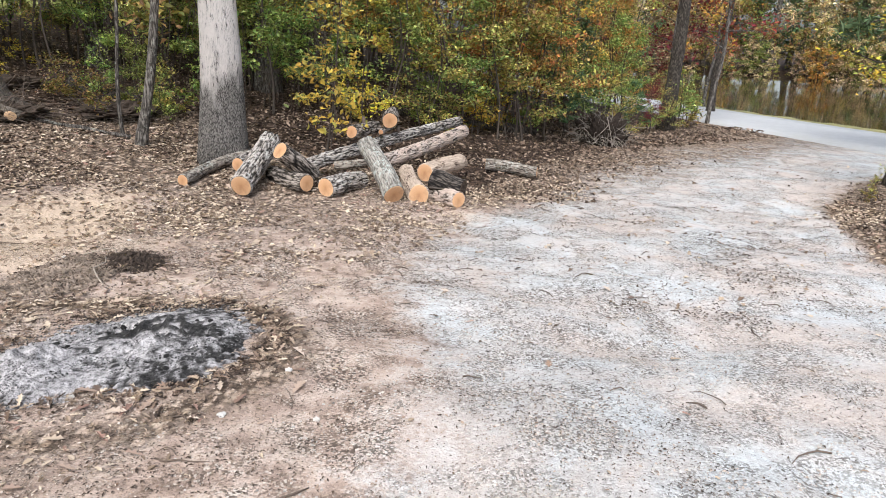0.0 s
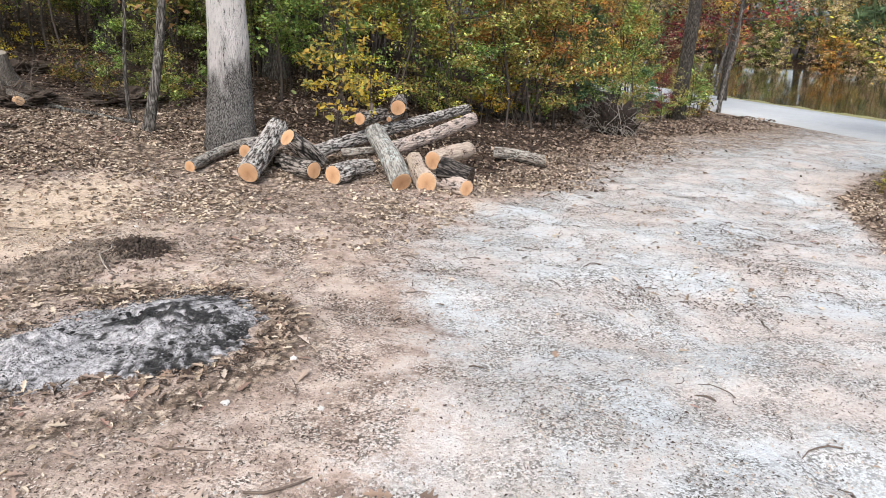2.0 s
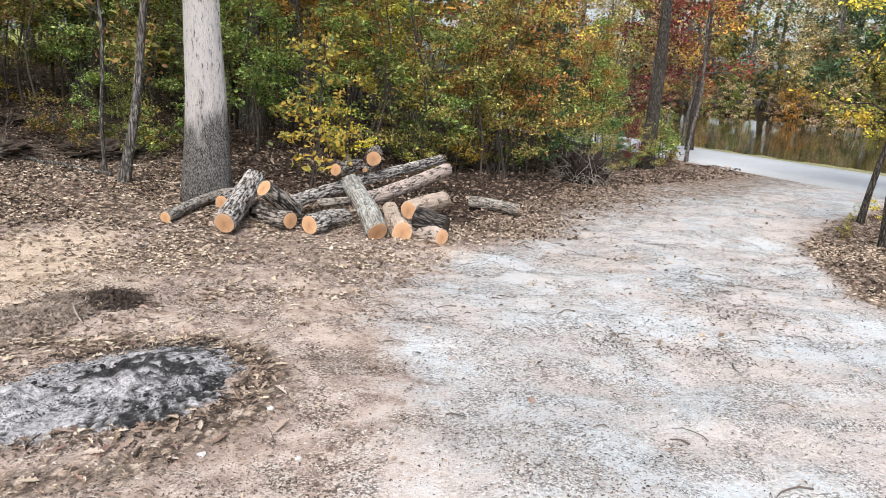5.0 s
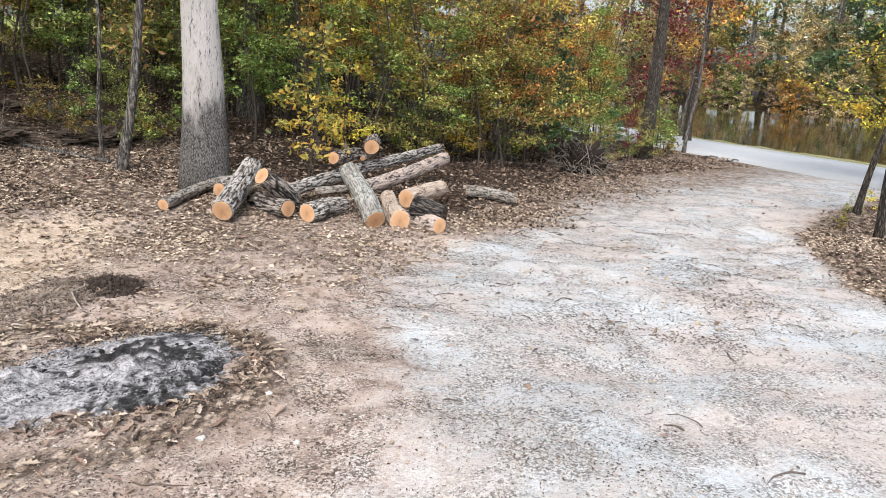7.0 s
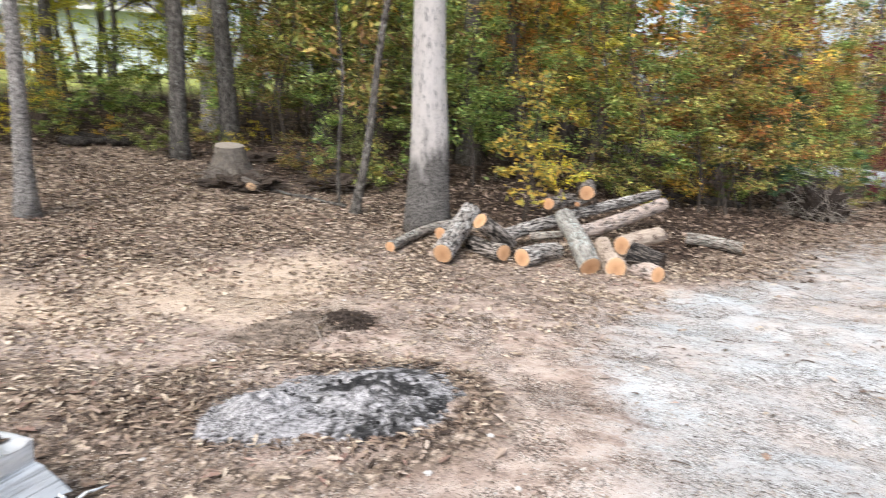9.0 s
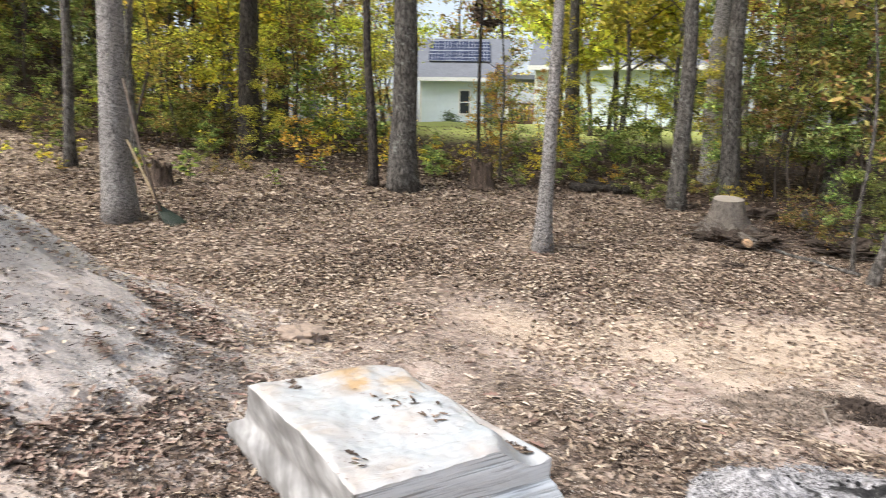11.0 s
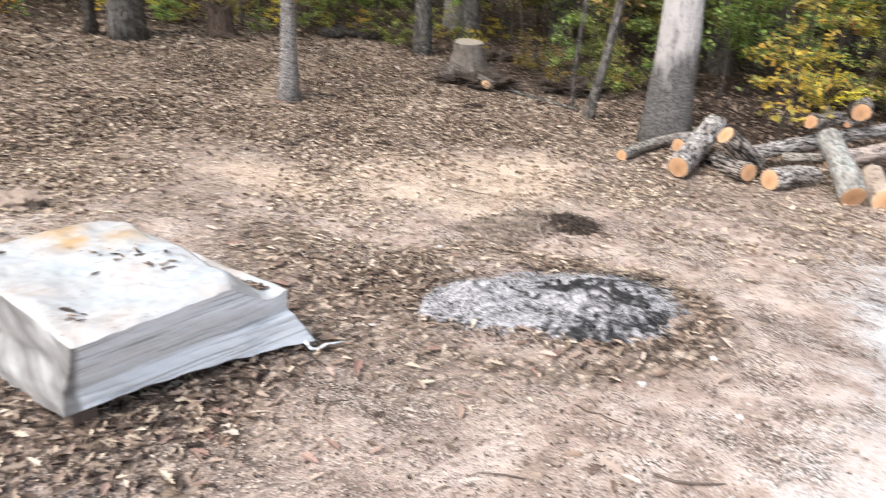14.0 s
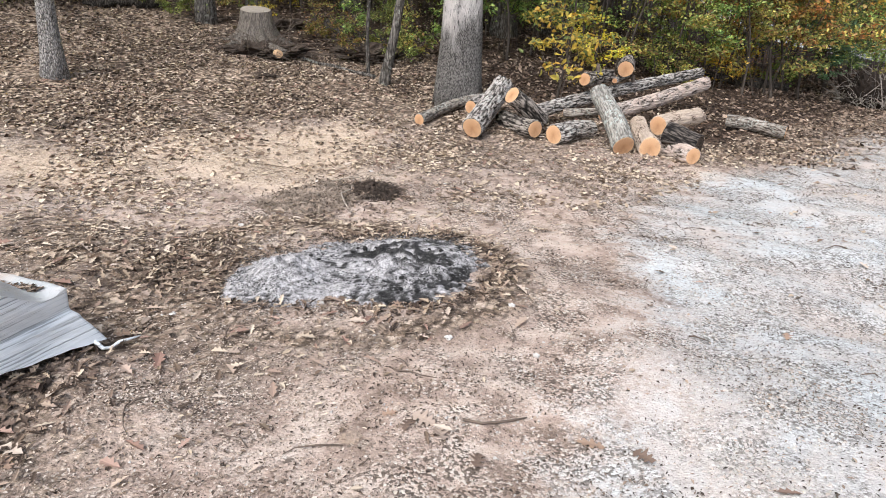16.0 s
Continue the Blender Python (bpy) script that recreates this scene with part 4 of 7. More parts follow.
for i, (key, fol, tall, leaves) in enumerate([("tall_green", L_GREEN, 5.2, 2700), ("tall_olive", L_OLIVE, 4.8, 2500), ("tall_orange", L_ORANGE, 4.4, 2300), ("tall_lime", L_LIME, 5.0, 2200)]):
    UNDER[key] = grow(240 + i, tall, 0.028, 0.26, 17, 1.25, leaves, 0.074, (M_STEM, fol), (0.06 * (-1) ** i, 0.03), 6, twigs=3, spread=0.12, wob=0.14, low=0.15, lay=0.5, bough=3)
UNDER_HIGH = {}
for i, (key, fol) in enumerate([("green", L_GREEN), ("olive", L_OLIVE), ("lime", L_LIME), ("yellow", L_YELLOW)]):
    UNDER_HIGH[key] = grow(340 + i, 4.6, 0.034, 0.34, 15, 1.25, 1300, 0.13, (M_STEM, fol), (0.03 * (-1) ** i, 0.02), 5, twigs=1, spread=0.18, wob=0.08, low=0.1, lay=0.45, bough=3)
UNDER_FAR = {}
for i, (key, fol) in enumerate([("green", L_GREEN), ("olive", L_OLIVE), ("lime", L_LIME), ("orange", L_ORANGE), ("yellow", L_YELLOW), ("pine", L_PINE), ("red", L_RED), ("peach", L_PEACH)]):
    UNDER_FAR[key] = grow(140 + i, 4.6, 0.030, 0.12, 14, 1.3, 980, 0.16, (M_STEM, fol), (0.03 * (-1) ** i, 0.02), 5, twigs=1, spread=0.2, wob=0.1, low=0.2, lay=0.45, bough=3)
WORDS = {"green": "tall green", "green2": "green", "olive": "olive-green", "olive2": "small olive-green", "lime": "yellow-green", "orange": "rust-orange", "yellow": "golden",
         "low_green": "low green", "low_olive": "low olive", "low_yellow": "low golden", "red": "crimson", "pine": "dark evergreen", "tall_green": "tall airy green", "tall_olive": "tall airy olive", "tall_orange": "tall airy rust-orange", "tall_lime": "tall airy yellow-green"}
EDGE = [(-24, -13), (-26, -6), (-20, -2.6), (-16.5, 1.0), (-14.0, 4.6), (-12.4, 8.2), (-9.6, 11.4), (-7.0, 10.9), (-5.4, 10.2), (-3.6, 10.6), (-2.0, 11.0), (-0.6, 12.3), (1.0, 13.2), (2.4, 16.4), (4.2, 20.4), (5.0, 25.0), (3.0, 32.0)]


def edge_at(q):
    f = q * (len(EDGE) - 1)
    i = min(int(f), len(EDGE) - 2)
    (x0, y0), (x1, y1) = EDGE[i], EDGE[i + 1]
    w = f - i
    dx, dy = x1 - x0, y1 - y0
    ln = math.hypot(dx, dy)
    return x0 + dx * w, y0 + dy * w, -dy / ln, dx / ln


woods = random.Random(7)


def house_gap(x, y):
    """True in the open strip through which the house is seen."""
    a = math.degrees(math.atan2(y + 0.4, -(x + 0.36)))
    return 21 < a < 55 and math.hypot(x, y) > 13.4


def put_under(key, x, y, s, far=False, high=False):
    tree(("low_shrub" if key.startswith("low") else "sapling"), UNDER_HIGH[key] if high and key in UNDER_HIGH else UNDER_FAR[key] if far and key in UNDER_FAR else UNDER[key], x, y, woods.uniform(0, 360), s,
         WORDS[key] + " leafy undergrowth plant in the woods" if key.startswith("low") else WORDS[key] + " slender sapling in the autumn woods", "undergrowth of the woods")


for back, count, s0 in ((0.7, 46, 0.95), (2.4, 40, 1.05), (4.8, 34, 1.2), (8.5, 34, 1.5), (14.0, 34, 2.0), (22.0, 18, 2.6), (32.0, 16, 3.0)):
    for k in range(count):
        q = (k + woods.random()) / count
        x, y, ox, oy = edge_at(q)
        d = back + woods.uniform(-0.8, 1.2) * (0.5 + back * 0.12)
        x, y = x + ox * d, y + oy * d
        if house_gap(x, y) and (back > 3 or woods.random() < 0.75):
            continue
        if across(x, y) > -1.2 and across(x, y) < 30:
            continue
        if q > 0.4 and back > 3 and woods.random() < 0.5:
            continue
        if q < 0.27:
            key = woods.choice(["green", "lime", "olive", "green", "green2", "tall_green"])
            if back < 2 and woods.random() < 0.8:
                key = woods.choice(["low_green", "low_olive", "low_green", "olive2"])
        elif q < 0.37:
            key = woods.choice(["lime", "low_yellow", "low_green", "olive2", "yellow"])
        elif q < 0.57:
            key = woods.choice(["tall_green", "tall_olive", "green2", "tall_green", "olive"]) if back < 6 else woods.choice(["green", "olive", "green", "orange"])
        elif q < 0.71:
            key = woods.choice(["tall_orange", "tall_olive", "tall_green", "tall_orange", "tall_lime", "orange"]) if back < 6 else woods.choice(["orange", "olive", "green", "yellow"])
        elif q < 0.8:
            key = woods.choice(["green", "olive", "pine", "tall_green", "orange"])
        else:
            key = woods.choice(["olive", "orange", "pine", "red", "green"])
        if 0.46 < q < 0.74 and back < 1 and woods.random() < 0.6:
            continue
        if house_gap(x, y):
            if 28 < math.degrees(math.atan2(y + 0.4, -(x + 0.36))) < 41:
                continue
            key = woods.choice(["low_green", "low_yellow", "low_olive"])
        put_under(key, x, y, s0 * woods.uniform(0.75, 1.2), back > 4 or (back > 2 and k % 2 == 0), q < 0.27 and back > 4)

TRUNKS = [mid_trunk, dark_trunk, brown_trunk, pole, pole_dark, light_trunk]
for k in range(105):
    q = woods.random()
    x, y, ox, oy = edge_at(q)
    d = 1.5 + 26 * woods.random() ** 1.5
    x, y = x + ox * d, y + oy * d
    if house_gap(x, y) or -1.5 < across(x, y) < 32 or (d < 7 and k % 3):
        continue
    if -6.2 < x < -4.9 and y < 13:
        x -= 4.0
    tree("forest_tree", woods.choice(TRUNKS), x, y, woods.uniform(0, 360), woods.uniform(0.6, 1.15), "tall straight tree in the autumn woods", "trees of the woods")

# far bank of the pond
far_kinds, rim_kinds = [], []
for i, (fol, tall, limb) in enumerate([(L_PEACH, 11, 3.4), (L_ORANGE, 12, 3.6), (L_GREEN, 12, 3.8), (L_PINE, 14, 3.0), (L_YELLOW, 10, 3.4), (L_OLIVE, 13, 3.8)]):
    far_kinds.append(grow(70 + i, tall, 0.2, 0.05, 18, limb, 2800, 0.20, (M_BARK, fol), (0.01, 0), 6, twigs=1, spread=0.22, bough=3))
    rim_kinds.append(grow(170 + i, tall, 0.2, 0.04, 13, limb, 1100, 0.36, (M_BARK, fol), (0.01, 0), 5, twigs=0, spread=0.35, bough=3))
FARW = ["peach-tan", "orange", "green", "dark evergreen", "golden", "olive"]
for k in range(56):
    v_, l_ = 63.5 + 9 * woods.random() ** 1.4, -28 + 60 * (k + woods.random()) / 56
    x, y = .375 * v_ + .927 * l_, .927 * v_ - .375 * l_
    if across(x, y) < 9:
        continue
    i = woods.choice([0, 0, 2, 5, 3, 0, 1, 3])
    tree("far_tree", far_kinds[i], x, y, woods.uniform(0, 360), woods.uniform(0.9, 1.5), FARW[i] + " tree on the far bank of the pond", "trees on the far bank")
for k in range(68):
    v_, l_ = 60.8 + 2.5 * woods.random() if k < 54 else woods.uniform(74, 88), (-20 + 36 * woods.random() if k < 54 else -26 + 56 * woods.random())
    x, y = .375 * v_ + .927 * l_, .927 * v_ - .375 * l_
    if across(x, y) < 9:
        continue
    i = woods.choice([0, 0, 3, 5, 5, 2])
    if k < 54:
        tree("bank_shrub", UNDER_FAR[("peach", "orange", "green", "pine", "yellow", "olive")[i]], x, y, woods.uniform(0, 360), woods.uniform(0.9, 1.5), FARW[i] + " shrub overhanging the far water's edge", "shrubs on the far bank")
    else:
        tree("far_tree", rim_kinds[i], x, y, woods.uniform(0, 360), woods.uniform(1.2, 1.8), FARW[i] + " tree behind the far bank", "trees on the far bank")
bank = random.Random(91)
for k in range(120):
    v_, l_ = bank.uniform(60.3, 62.0) if k < 84 else bank.uniform(63, 68), bank.uniform(-22, 22)
    x, y = .375 * v_ + .927 * l_, .927 * v_ - .375 * l_
    i = bank.choice([0, 0, 0, 5, 2, 1])
    tree("bank_shrub", UNDER_FAR[("peach", "orange", "green", "pine", "yellow", "olive")[i]], x, y, bank.uniform(0, 360), bank.uniform(0.5, 1.0) if k < 84 else bank.uniform(1.1, 1.7), FARW[i] + " shrub overhanging the far water's edge", "shrubs on the far bank")
# trees north-west closing the horizon
for k in range(70):
    a = radians(woods.uniform(-60, 220))
    d = woods.uniform(44, 72)
    x, y = d * math.cos(a), d * math.sin(a)
    if -2 < across(x, y) < 60 or (math.hypot(x, y) < 52 and 20 < 180 - math.degrees(a) < 60):
        continue
    i = woods.choice([1, 2, 4, 5, 5])
    tree("far_tree", rim_kinds[i], x, y, woods.uniform(0, 360), woods.uniform(0.9, 1.4), FARW[i] + " tree far behind in the woods", "trees closing the horizon")
# unseen trees added east and south, behind the walk, to close off the light
for k in range(22):
    a = radians(woods.uniform(-150, 25))
    d = woods.uniform(20, 34)
    x, y = d * math.cos(a) + 2, d * math.sin(a)
    if -2 < across(x, y) < 32:
        continue
    tree("forest_tree", woods.choice(TRUNKS), x, y, woods.uniform(0, 360), woods.uniform(0.7, 1.1), "tall straight tree in the autumn woods", "trees of the woods")

# bare stems and twigs of the thicket
_stems = []
for k in range(1000):
    q = woods.uniform(0.12, 1.0)
    x, y, ox, oy = edge_at(q)
    d = 0.3 + 9 * woods.random() ** 1.3
    x, y = x + ox * d, y + oy * d
    if house_gap(x, y) or across(x, y) > -0.8:
        continue
    z = ground_z(x, y)
    tl = woods.uniform(0.6, 4.2)
    lx, ly = woods.gauss(0, 0.22) * tl, woods.gauss(0, 0.22) * tl
    r_ = woods.uniform(0.003, 0.010)
    _stems.append(tube([(x, y, z - 0.03), (x + lx * .4 + woods.gauss(0, .03), y + ly * .4, z + tl * .5), (x + lx, y + ly, z + tl)], [r_, r_ * .8, r_ * .4], 4, 0, k, False))
tagged(new("thicket_stems", mesh_from("thicket_stems", *join(_stems), M_STEM, False)), "thicket of thin bare dark stems in the woods", "thicket", kind="stuff")

for k in range(18):
    a = radians(180 - woods.uniform(18, 62))
    d = woods.uniform(56, 70)
    x, y = d * math.cos(a), d * math.sin(a)
    i = woods.choice([1, 4, 5, 5, 2])
    tree("far_tree", far_kinds[i], x, y, woods.uniform(0, 360), woods.uniform(0.9, 1.3), FARW[i] + " tree behind the pale house", "trees closing the horizon")

M_STUMPTOP_ = plain("pale_scar", (0.60, 0.54, 0.46), 0.9, vary=0.3, scale=30)
# pale scar of a sawn-off branch on the young tree
_sv, _sf = tube([(0, 0, 0), (0.012, -0.008, 0), (0.018, -0.012, 0)], [0.040, 0.038, 0.020], 16, 0.06, 4)
part("branch_scar", mesh_from("branch_scar", _sv, _sf, M_STUMPTOP_, False), young_t, "round pale scar of a sawn branch", Matrix.Translation((0.124, -0.003, 2.32)))
# dead sapling with brown clusters before the house
dead_t = grow(27, 6.2, 0.045, 0.44, 12, 0.6, 1300, 0.11, (M_BARK_DARK, L_CRUMB), (-0.02, 0.02), 7, spread=0.12, low=0.1)
tree("dead_sapling", dead_t, -11.9, 7.85, 0, 1.0, "thin dead sapling with dark brown leaf clusters")
tree("slim_tree", thin_t, -11.6, 8.2, 60, 1.0, "thin bare sapling at the wood's edge", leafless=True)

# woods behind the gravel mound
for k in range(50):
    az = woods.uniform(-30, 20)
    a = radians(180 - az)
    d = woods.uniform(23, 42)
    x, y = d * math.cos(a), d * math.sin(a)
    put_under(woods.choice(["green", "green", "olive"]) if az < 9 else woods.choice(["lime", "lime", "green", "yellow"]), x, y, woods.uniform(1.6, 2.6), True, True)
for k in range(16):
    a = radians(180 - woods.uniform(-24, 22))
    d = woods.uniform(21, 40)
    tree("forest_tree", woods.choice(TRUNKS), d * math.cos(a), d * math.sin(a), woods.uniform(0, 360), woods.uniform(0.7, 1.1), "tall straight tree in the autumn woods", "trees of the woods")

# light-leaved trees whose boughs hang before the house wing
bough_t = grow(28, 8.0, 0.07, 0.27, 16, 2.3, 4200, 0.135, (M_BARK, L_LIME), (0.02, 0.0), 8, low=0.2, spread=0.16, twigs=3)
for _x, _y, _s, _a in ((-13.4, 13.0, 1.0, 0), (-16.4, 16.4, 1.1, 120), (-18.6, 17.4, 1.15, 200), (-14.4, 12.2, 0.9, 300), (-12.4, 12.4, 1.0, 40), (-15.6, 14.0, 1.05, 260), (-11.0, 12.8, 1.0, 160)):
    tree("slim_tree", bough_t, _x, _y, _a, _s, label="slim tree with yellow-green boughs before the house wing")
# low growth on the slope behind the gravel mound
for k in range(120):
    x, y = woods.uniform(-31, -14.5), woods.uniform(-9, 4)
    put_under(woods.choice(["low_green", "low_olive", "low_green"]), x, y, woods.uniform(0.35, 0.8) if x > -20 else woods.uniform(0.6, 1.2))
for k in range(30):
    a = radians(180 - woods.uniform(-34, 24))
    d = woods.uniform(38, 46)
    tree("bank_shrub", rim_kinds[woods.choice([2, 2, 5])], d * math.cos(a), d * math.sin(a), woods.uniform(0, 360), woods.uniform(0.45, 0.7), "dark leafy thicket far back in the woods", "thickets far back")
# low growth along the foot of the woods behind the logs
for k in range(14):
    x, y, ox, oy = edge_at(woods.uniform(0.60, 0.80))
    d = woods.uniform(0.1, 2.0)
    put_under(woods.choice(["low_green", "low_olive", "low_olive", "low_yellow"]), x + ox * d, y + oy * d, woods.uniform(0.5, 0.95))


# ---- stumps and dead wood ----
def stump(name, x, y, r, tall, mat, label, roots=6, seed=0, top_cut=True):
    rng = np.random.default_rng(seed)
    top = new(name)
    top.matrix_basis = pose(x, y, ground_z(x, y) - 0.05, 0, 0, 0)
    sides, verts, faces = 36, [], []
    ph = rng.random(4) * 6.28
    prof = [(0.0, 2.15), (0.12, 1.66), (0.3, 1.26), (0.55, 1.02), (0.8, 0.90), (1.0, 0.84)]
    if not top_cut:
        prof = [(0.0, 1.45), (0.12, 1.25), (0.3, 1.1), (0.55, 1.03), (0.8, 1.0), (1.0, 0.96)]
    for h, w in prof:
        for k in range(sides):
            q = 2 * math.pi * k / sides
            lobe = 0.16 * (w - 0.9) * 2.2 * math.sin(roots * q + ph[0]) + 0.05 * math.sin(3 * q + ph[1])
            rr = r * (w + lobe + (0.0 if top_cut else 0.07 * math.sin(11 * q + ph[2]) + 0.05 * math.sin(17 * q + ph[3]))) + r * 0.08 * noise.noise(Vector((math.cos(q) * 4 + seed, math.sin(q) * 4, h * 3)))
            zz = h * tall * (1 + (0.06 * math.cos(q - 2.4) * h if top_cut else 0)) + (0.0 if top_cut else (0.6 * tall * (noise.noise(Vector((math.cos(q) * 3, math.sin(q) * 3, seed))) if h == 1.0 else 0)))
            verts.append((rr * math.cos(q), rr * math.sin(q), zz))
    for i in range(len(prof) - 1):
        for k in range(sides):
            k2 = (k + 1) % sides
            faces.append((i * sides + k, i * sides + k2, (i + 1) * sides + k2, (i + 1) * sides + k))
    part("trunk_base", mesh_from("trunk_base", verts, faces, mat, False), top)
    loop = verts[-sides:]
    cv = [(0, 0, tall + 0.004)] + [(p[0] * 0.985, p[1] * 0.985, p[2] + 0.004) for p in loop] + [(p[0], p[1], p[2] - 0.02) for p in loop]
    cf = []
    for k in range(sides):
        k2 = (k + 1) % sides
        cf += [(0, 1 + k, 1 + k2), (1 + k, 1 + sides + k, 1 + sides + k2, 1 + k2)]
    part("cut_top", mesh_from("cut_top", cv, cf, M_STUMPTOP if top_cut else mat), top, "weathered grey sawn top" if top_cut else "rotted uneven top")
    return top


M_STUMPTOP = plain("weathered_cut", (0.37, 0.32, 0.265), 0.9, vary=0.25, scale=14)
st = stump("tree_stump", -6.80, 8.87, 0.265, 0.55, M_STUMP, "grey", 5, 1)
tagged(st, "grey sawn tree stump with flared roots and dug-out soil", "stump")
for i, (az, ln, r) in enumerate([(-0.75, 0.75, 0.07), (-1.7, 0.5, 0.05), (3.5, 0.8, 0.035), (-2.6, 0.6, 0.03)]):
    p = [(0.22 * math.cos(az), 0.22 * math.sin(az), 0.22), (0.45 * math.cos(az), 0.45 * math.sin(az), 0.10), ((0.3 + ln * .7) * math.cos(az + .1), (0.3 + ln * .7) * math.sin(az + .1), 0.07), ((0.3 + ln) * math.cos(az + .2), (0.3 + ln) * math.sin(az + .2), 0.03)]
    v, f = tube(p, [r * 1.3, r, r * .85, r * .7], 9, 0.12, i)
    part("root", mesh_from("root", v, f, M_STUMP, False), st)
part("sawn_root_end", mesh_from("sawn_root_end", *tube([(0.78, -0.63, 0.04), (0.86, -0.68, 0.035)], [0.055, 0.055], 14), M_CUT), st, "orange sawn root end")

tagged(stump("tree_stump", -10.7, 7.1, 0.21, 0.46, M_ROT, "", 4, 2, False), "dark rotten jagged stump among dry leaves", "stump")
tagged(stump("tree_stump", -11.0, 9.1, 0.19, 0.42, M_ROT, "", 4, 3, False), "brown broken stump near the wood's edge", "stump")
tagged(stump("tree_stump", -12.6, 1.9, 0.16, 0.35, M_ROT, "", 4, 4, False), "low rotten stump behind the raked tree", "stump")


def dead_log(a, b, r, label, seed, mat=None):
    za, zb = ground_z(*a) + r * 0.75, ground_z(*b) + r * 0.75
    n = 24
    P = [Vector((a[0], a[1], za)).lerp(Vector((b[0], b[1], zb)), i / n) for i in range(n + 1)]
    rng = np.random.default_rng(seed)
    P = [p + Vector((0, 0, 0.25 * r * (rng.random() - 0.5))) for p in P]
    v, f = tube(P, [r * (0.72 + 0.25 * math.sin(i * 0.55 + seed) + 0.3 * rng.random()) for i in range(n + 1)], 16, 0.20, seed)
    return tagged(new("fallen_log", mesh_from("fallen_log", v, f, mat or M_ROT, False)), label, "fallen log")


dead_log((-10.3, 8.9), (-9.4, 9.8), 0.095, "dark rotting log lying among leaves", 5, M_BARK_DARK)
dead_log((-10.6, 9.3), (-9.9, 9.9), 0.08, "thin rotting log lying among leaves", 6, M_BARK_DARK)
dead_log((-6.6, 10.6), (-5.1, 10.3), 0.10, "mossy fallen log at the wood's edge", 7, M_BARK_DARK)
dead_log((-5.9, 8.6), (-4.7, 8.7), 0.03, "thin fallen branch lying on leaves", 8, M_BARK)
dead_log((-2.0, 13.0), (1.0, 14.6), 0.09, "fallen trunk lying in the undergrowth", 9, M_BARK_DARK)


# ---- uprooted root plate near the road ----
def root_tangle(name, x, y, r, tall, n, mats, label, cat, seed, soil=0.75, thick=0.02, wild=0.5, amp=1.0):
    rng = np.random.default_rng(seed)
    top = new(name)
    top.matrix_basis = pose(x, y, ground_z(x, y) - 0.04, 0, 0, 0)
    bm = bmesh.new()
    bmesh.ops.create_icosphere(bm, subdivisions=5, radius=1)
    for v in bm.verts:
        k = 1 + amp * (0.45 * noise.noise(v.co * 1.9 + Vector((seed, 0, 0))) + 0.26 * noise.noise(v.co * 5) + 0.15 * noise.noise(v.co * 13) + 0.08 * noise.noise(v.co * 29))
        v.co = Vector((v.co.x * r * soil * k, v.co.y * r * soil * k, max(-0.02, (v.co.z * 0.5 + 0.42) * tall * soil * k)))
    me = bpy.data.meshes.new("soil")
    bm.to_mesh(me)
    bm.free()
    me.materials.append(mats[0])
    part("soil", me, top, "clump of dark clinging soil")
    pieces = []
    for i in range(n):
        az, el = rng.random() * 6.28, rng.random() * (1.4 if thick > 0.008 else 0.5)
        d = Vector((math.cos(az) * math.cos(el), math.sin(az) * math.cos(el), math.sin(el)))
        ra = r * math.sqrt(rng.random()) * 0.9
        o = Vector((math.cos(az) * ra, math.sin(az) * ra, tall * (0.9 - 0.75 * ra / r) * (0.5 + 0.6 * rng.random())))
        if rng.random() < wild:
            d = Vector((rng.normal(), rng.normal(), 0.35 * rng.normal())).normalized()
        ln = r * (0.25 + 0.5 * rng.random())
        b = Vector(rng.normal(size=3)) * 0.9
        b.z *= 0.9 if thick > 0.008 else 0.15
        P = [o + d * ln * w + b * (ln * w * w * 0.7) + Vector((0, 0, -0.5 * ln * w * w)) for w in (0, .3, .6, 1)]
        P = [Vector((p.x, p.y, max(p.z, 0.03))) for p in P]
        q = thick * (0.25 + 0.9 * rng.random() ** 2)
        pieces.append(tube(P, [q, q * .8, q * .6, q * .3], 4, 0.1, i, False))
    part("root_mass", mesh_from("root_mass", *join(pieces), mats[1], False), top, "tangle of bare grey roots")
    return tagged(top, label, cat)


